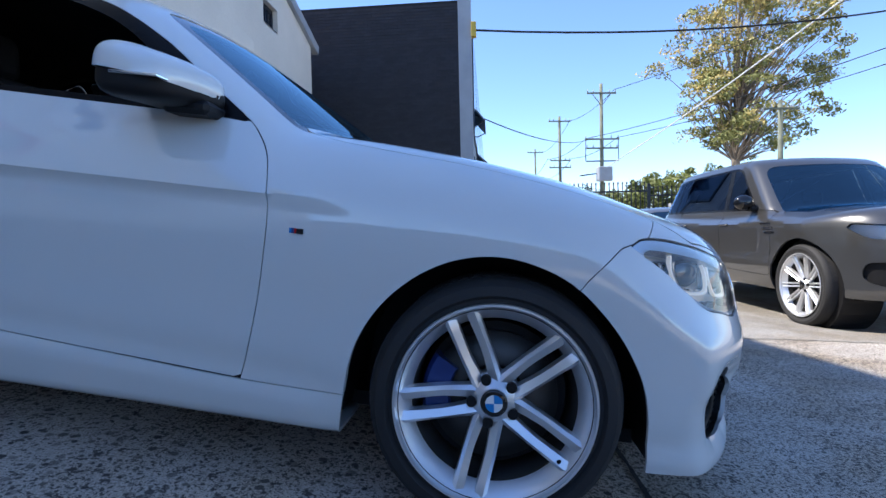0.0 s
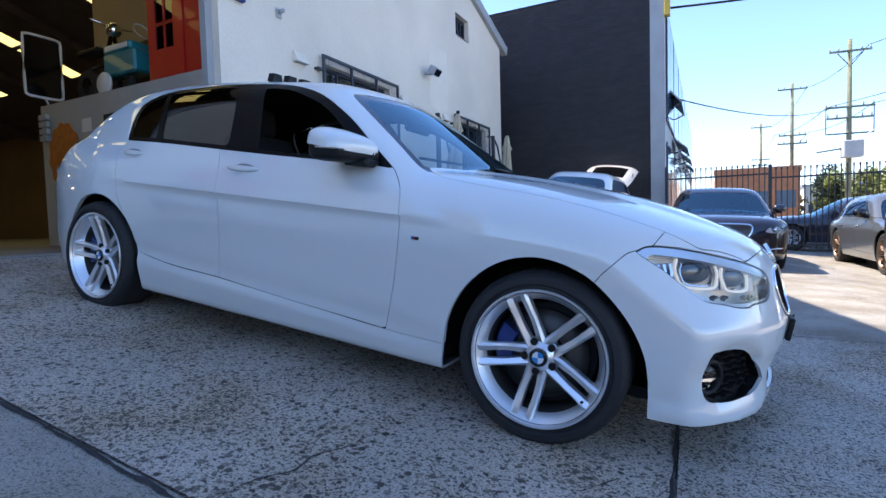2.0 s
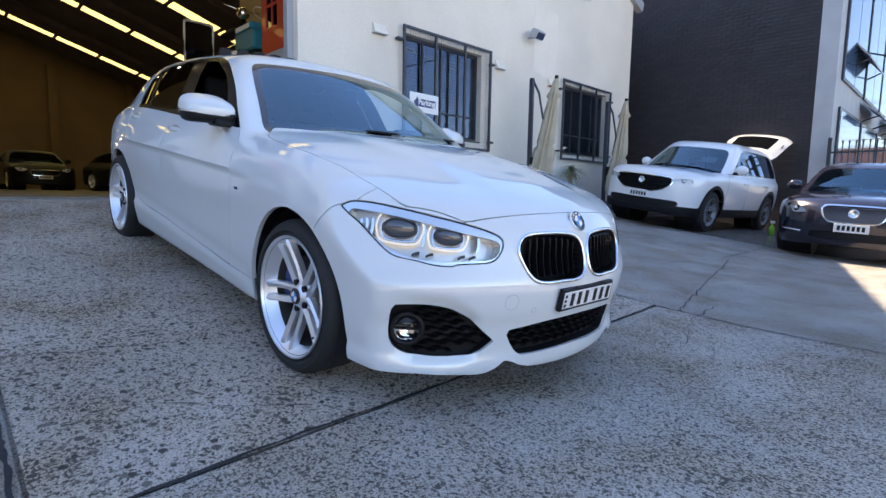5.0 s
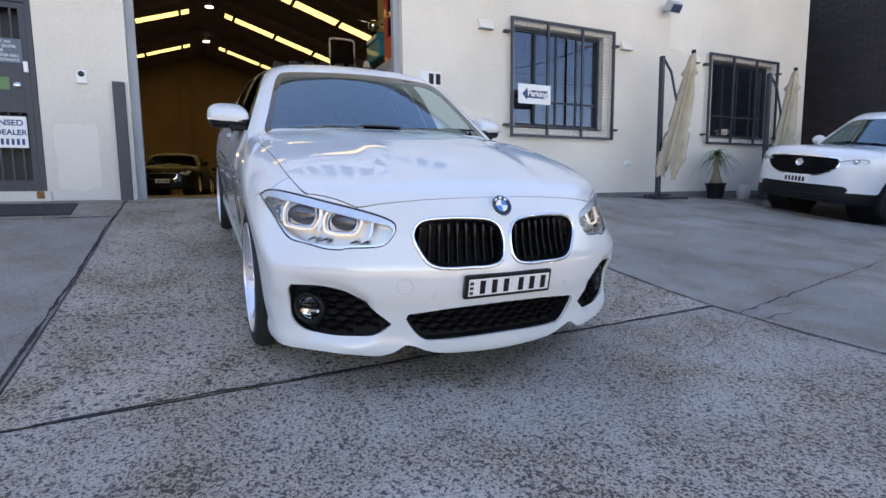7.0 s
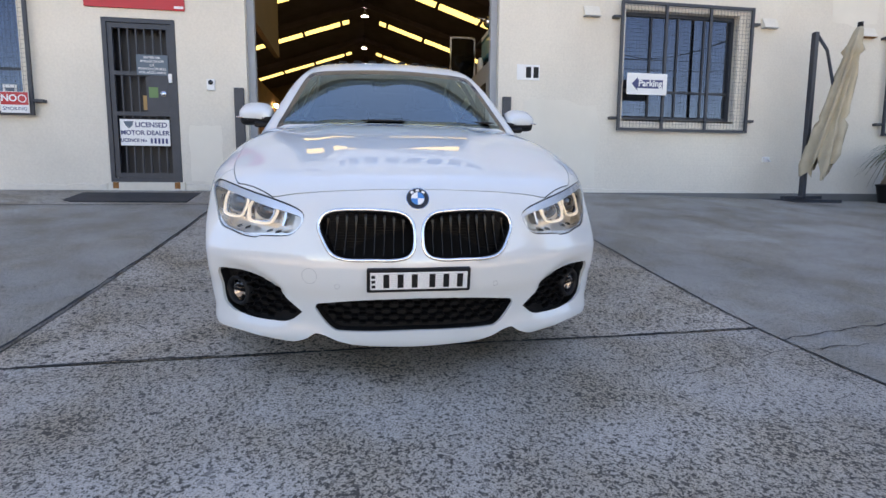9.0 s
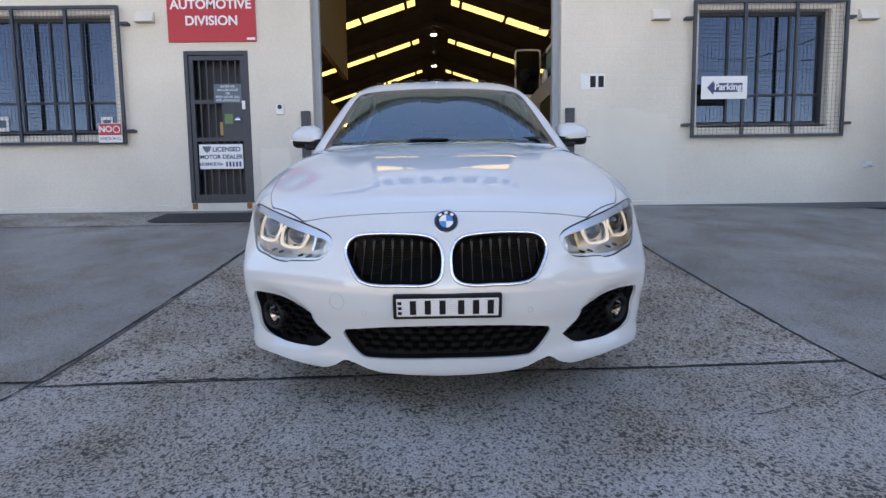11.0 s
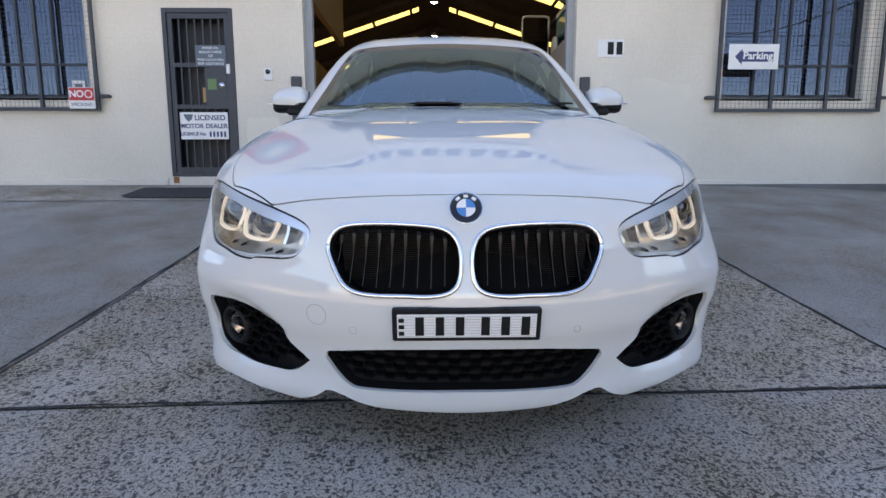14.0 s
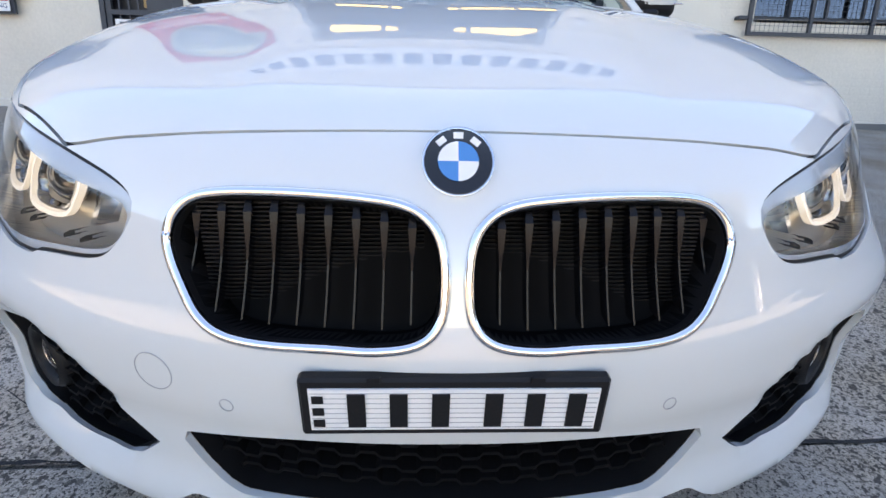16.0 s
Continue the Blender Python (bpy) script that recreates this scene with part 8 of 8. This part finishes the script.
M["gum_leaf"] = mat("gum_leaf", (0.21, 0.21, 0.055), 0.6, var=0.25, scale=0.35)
M["gum_golden_sun"] = mat("gum_leaf_golden", (0.42, 0.33, 0.10), 0.6, var=0.25, scale=0.5)
M["hedge_leaf"] = mat("hedge_leaf", (0.14, 0.16, 0.03), 0.6, var=0.35, scale=0.6)
M["cypress_leaf"] = mat("cypress_leaf", (0.02, 0.04, 0.018), 0.8, var=0.3, scale=0.8)


def leaf_cloud(bm, rng, c, r, n, size, flat=0.8):
    """Leaves strewn in a ragged clump."""
    for _ in range(n):
        while True:
            p = Vector((rng.uniform(-1, 1), rng.uniform(-1, 1), rng.uniform(-1, 1)))
            if p.length < 1:
                break
        p = p * (0.55 + 0.45 * rng.random())
        q = c + Vector((p.x * r, p.y * r, p.z * r * flat))
        a = Vector((rng.uniform(-1, 1), rng.uniform(-1, 1), rng.uniform(-1, 1))).normalized()
        b = a.cross(Vector((rng.uniform(-1, 1), rng.uniform(-1, 1), rng.uniform(-1, 1)))).normalized()
        s = size * rng.uniform(0.6, 1.3)
        v = [bm.verts.new(q + a * s), bm.verts.new(q + b * s * 0.42), bm.verts.new(q - a * s), bm.verts.new(q - b * s * 0.42)]
        bm.faces.new(v)


def gum_tree(x, y, centre, radii, fork, tufts, seed):
    """Tall eucalypt: a pale trunk, long limbs that reach to tufts of leaves, with sky between them."""
    rng = random.Random(seed)
    t = tagged(new("gum_tree"), "tall eucalyptus with an open golden green crown", "tree")
    t.location = (x, y, -0.1)
    wood = bmesh.new()
    C, R = Vector(centre), Vector(radii)
    stem = [Vector((0, 0, 0)), Vector((0.1, 0, fork * 0.55)), Vector((0.0, 0.1, fork)), Vector((0.25, 0, fork * 1.45)), Vector((0.1, -0.1, fork * 1.9)), Vector((0.5, 0, fork * 2.5))]
    rad = (0.42, 0.34, 0.29, 0.22, 0.15, 0.06)
    for i in range(5):
        add_tube(wood, stem[i], stem[i + 1], rad[i], rad[i + 1], 9, False)
    leaves = {"gum_leaf": bmesh.new(), "gum_golden_sun": bmesh.new()}
    for _ in range(tufts):
        while True:
            p = Vector((rng.uniform(-1, 1), rng.uniform(-1, 1), rng.uniform(-1, 1)))
            if 0.25 < p.length < 1 and noise.noise(p * 2.1 + Vector((seed, 0, 0))) > -0.22:
                break
        q = C + Vector((p.x * R.x * (1.0 if p.z > -0.3 else 0.85), p.y * R.y, p.z * R.z))
        h = min(max(q.z * rng.uniform(0.45, 0.7), fork * 0.75), fork * 2.2)
        k = min(int(np.searchsorted([v.z for v in stem], h)), 5)
        a = stem[k - 1].lerp(stem[k], (h - stem[k - 1].z) / (stem[k].z - stem[k - 1].z))
        mid = a.lerp(q, 0.5) + Vector((rng.uniform(-0.5, 0.5), rng.uniform(-0.5, 0.5), rng.uniform(-0.2, 0.6)))
        last, r0 = a, 0.085
        for j in range(1, 6):
            u = j / 5
            v = a * (1 - u) ** 2 + mid * 2 * u * (1 - u) + q * u * u
            add_tube(wood, last, v, r0, r0 * 0.76, 5, False)
            last, r0 = v, r0 * 0.76
        # Sunlight put into leaf colour: more golden towards the top and the sunward -x.
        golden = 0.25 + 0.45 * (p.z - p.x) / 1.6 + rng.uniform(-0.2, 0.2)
        for key, share in (("gum_leaf", 1 - golden), ("gum_golden_sun", golden)):
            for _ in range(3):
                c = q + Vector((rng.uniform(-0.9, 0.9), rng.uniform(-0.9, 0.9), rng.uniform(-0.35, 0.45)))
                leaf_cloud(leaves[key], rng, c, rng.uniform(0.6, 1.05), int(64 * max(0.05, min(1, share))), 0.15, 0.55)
    part("trunk", wood, M["bark"], t, "pale forking trunk", True)
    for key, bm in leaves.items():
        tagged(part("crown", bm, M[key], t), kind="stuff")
    return t


gum_tree(19.4, 41.0, (0.8, 0.0, 13.6), (6.9, 5.0, 8.2), 7.6, 150, 3)


def bush(name, label, x, y, w, d, h, n, key, seed, size=0.2):
    rng = random.Random(seed)
    b = tagged(new(name), label, "tree")
    b.location = (x, y, -0.1)
    bm, wood = bmesh.new(), bmesh.new()
    for _ in range(n):
        u, v = rng.uniform(-1, 1), rng.uniform(-1, 1)
        top = h * (0.72 + 0.28 * noise.noise((u * 2.2 + seed, v * 2.2, 1.0))) * (1 - 0.28 * u * u)
        leaf_cloud(bm, rng, Vector((u * w, v * d, top * rng.uniform(0.35, 0.95))), rng.uniform(0.4, 0.9) * min(1, h / 4), 34, size, 0.8)
    for k in range(5):
        add_tube(wood, (rng.uniform(-w, w) * 0.7, 0, 0), (rng.uniform(-w, w) * 0.7, 0, h * 0.6), 0.12, 0.05, 7)
    part("trunk", wood, M["bark"], b)
    tagged(part("crown", bm, M[key], b), kind="stuff")
    return b


bush("hedge_tree", "broad golden green street trees behind the fence", 17.6, 44, 6.3, 2.0, 7.4, 340, "hedge_leaf", 4)
bush("hedge_tree", "broad golden green street trees behind the fence", 27.5, 44, 6.0, 2.0, 5.2, 200, "hedge_leaf", 6)
bush("street_tree", "rounded olive street tree beyond the fence", 13.0, 56, 3.2, 2.0, 6.5, 120, "hedge_leaf", 8)
bush("street_tree", "rounded olive street tree beyond the fence", 6.3, 58, 2.4, 2.0, 5.2, 90, "hedge_leaf", 9)
bush("cypress_tree", "narrow dark cypress on the far street", 10.6, 56, 0.9, 0.8, 7.4, 90, "cypress_leaf", 11, 0.14)
far = tagged(new("brick_building"), "low orange brick building down the street", "building")
far.location = (1.2, 47, -0.1)
box("wall", 0, 6.0, 0, 12, 0, 4.3, M["brick_far"], far)
box("parapet", -0.1, 6.1, -0.1, 0.2, 4.3, 4.75, M["brick_far"], far)
for k in range(3):
    box("window", 0.6 + 1.9 * k, 1.9 + 1.9 * k, -0.04, -0.005, 1.4, 2.8, M["facade_glass"], far)
for x0, y0, w, h in ((9.5, 62, 9, 3.6), (14, 34.5, 9, 2.3), (24, 50, 20, 3.4)):
    sh_ = tagged(new("low_building"), "low white metal building beyond the street", "building", "far sheds")
    sh_.location = (x0, y0, -0.1)
    box("wall", 0, w, 0, 5, 0, h, M["white_far"], sh_)
    box("roof", -0.2, w + 0.2, -0.2, 5.2, h + 0.002, h + 0.25, M["soffit"], sh_)
    for k in range(int(w / 2)):
        box("window", 0.4 + 2 * k, 1.6 + 2 * k, -0.03, -0.005, 0.9, 1.8, M["facade_glass"], sh_)
tagged(sheet("road", np.linspace(-60, 120, 40), np.linspace(16.5, 24, 6), M["asphalt"], 0.0), "dark asphalt street beyond the fence", "road", kind="structure")
bottle = tagged(new("spray_bottle"), "green spray bottle on the ground by the brick wall", "bottle")
bottle.location = (-0.75, 9.6, float(ground_z(-0.75, 9.6)))
bm = bmesh.new()
add_lathe(bm, [(0.001, 0.0), (0.045, 0.0), (0.047, 0.15), (0.018, 0.2), (0.016, 0.23)], 16, 'z')
part("body", bm, mat("green_liquid", (0.25, 0.6, 0.05), 0.3), bottle, "", True)
part("trigger", add_box(bmesh.new(), -0.03, 0.05, -0.015, 0.015, 0.23, 0.28, 0.006), M["white"], bottle)

# plain wall, unseen and added behind the camera to cut skylight on the hatchback
M["tan_render"] = mat("tan_rendered_wall", (0.30, 0.26, 0.22), 0.85, var=0.15, scale=0.6, bump=0.15, bscale=30)
tagged(box("wall_west_yard", WX + 0.05, 11.0, -10.3, -10.0, -0.3, 2.3, M["tan_render"]), "unseen plain tan wall added behind the camera to cut skylight", "wall", kind="structure")

# ---- brick courses of the neighbour's wall ----
def brick_courses():
    """Stretcher bond; the bricks low down near the open yard are parts, the rest one joined mesh."""
    rng = random.Random(4)
    L, H, D = 0.230, 0.076, 0.016
    corner = [(x, y, z) for z in (0, H) for y in (0, D) for x in (0, L)]
    quads = [(0, 1, 5, 4), (0, 4, 6, 2), (1, 3, 7, 5), (4, 5, 7, 6), (0, 2, 3, 1)]
    me = bpy.data.meshes.new("brick")
    me.from_pydata(corner, [], quads)
    me.materials.append(M["brickdark"])
    V, F, made = [], [], 0
    for row in range(85):
        z = -0.28 + row * 0.086
        for col in range(55):
            x = -13.99 + col * 0.240 + (0.12 if row % 2 else 0)
            w = min(L, -0.785 - x)
            if w < 0.05:
                continue
            y = DY - 0.004 + rng.uniform(-0.003, 0.003)
            if made < 300 and x > -4.4 and w == L and 2 < row < 24:
                ob = new("brick", me)
                ob.location = (x, y, z)
                ob.parent = wall_n
                made += 1
            else:
                b = len(V)
                V += [(x + (w if q[0] else 0), y + q[1], z + q[2]) for q in corner]
                F += [tuple(b + i for i in q) for q in quads]
    tagged(from_data("brickwork", V, F, M["brickdark_rest"], wall_n), kind="stuff")


brick_courses()
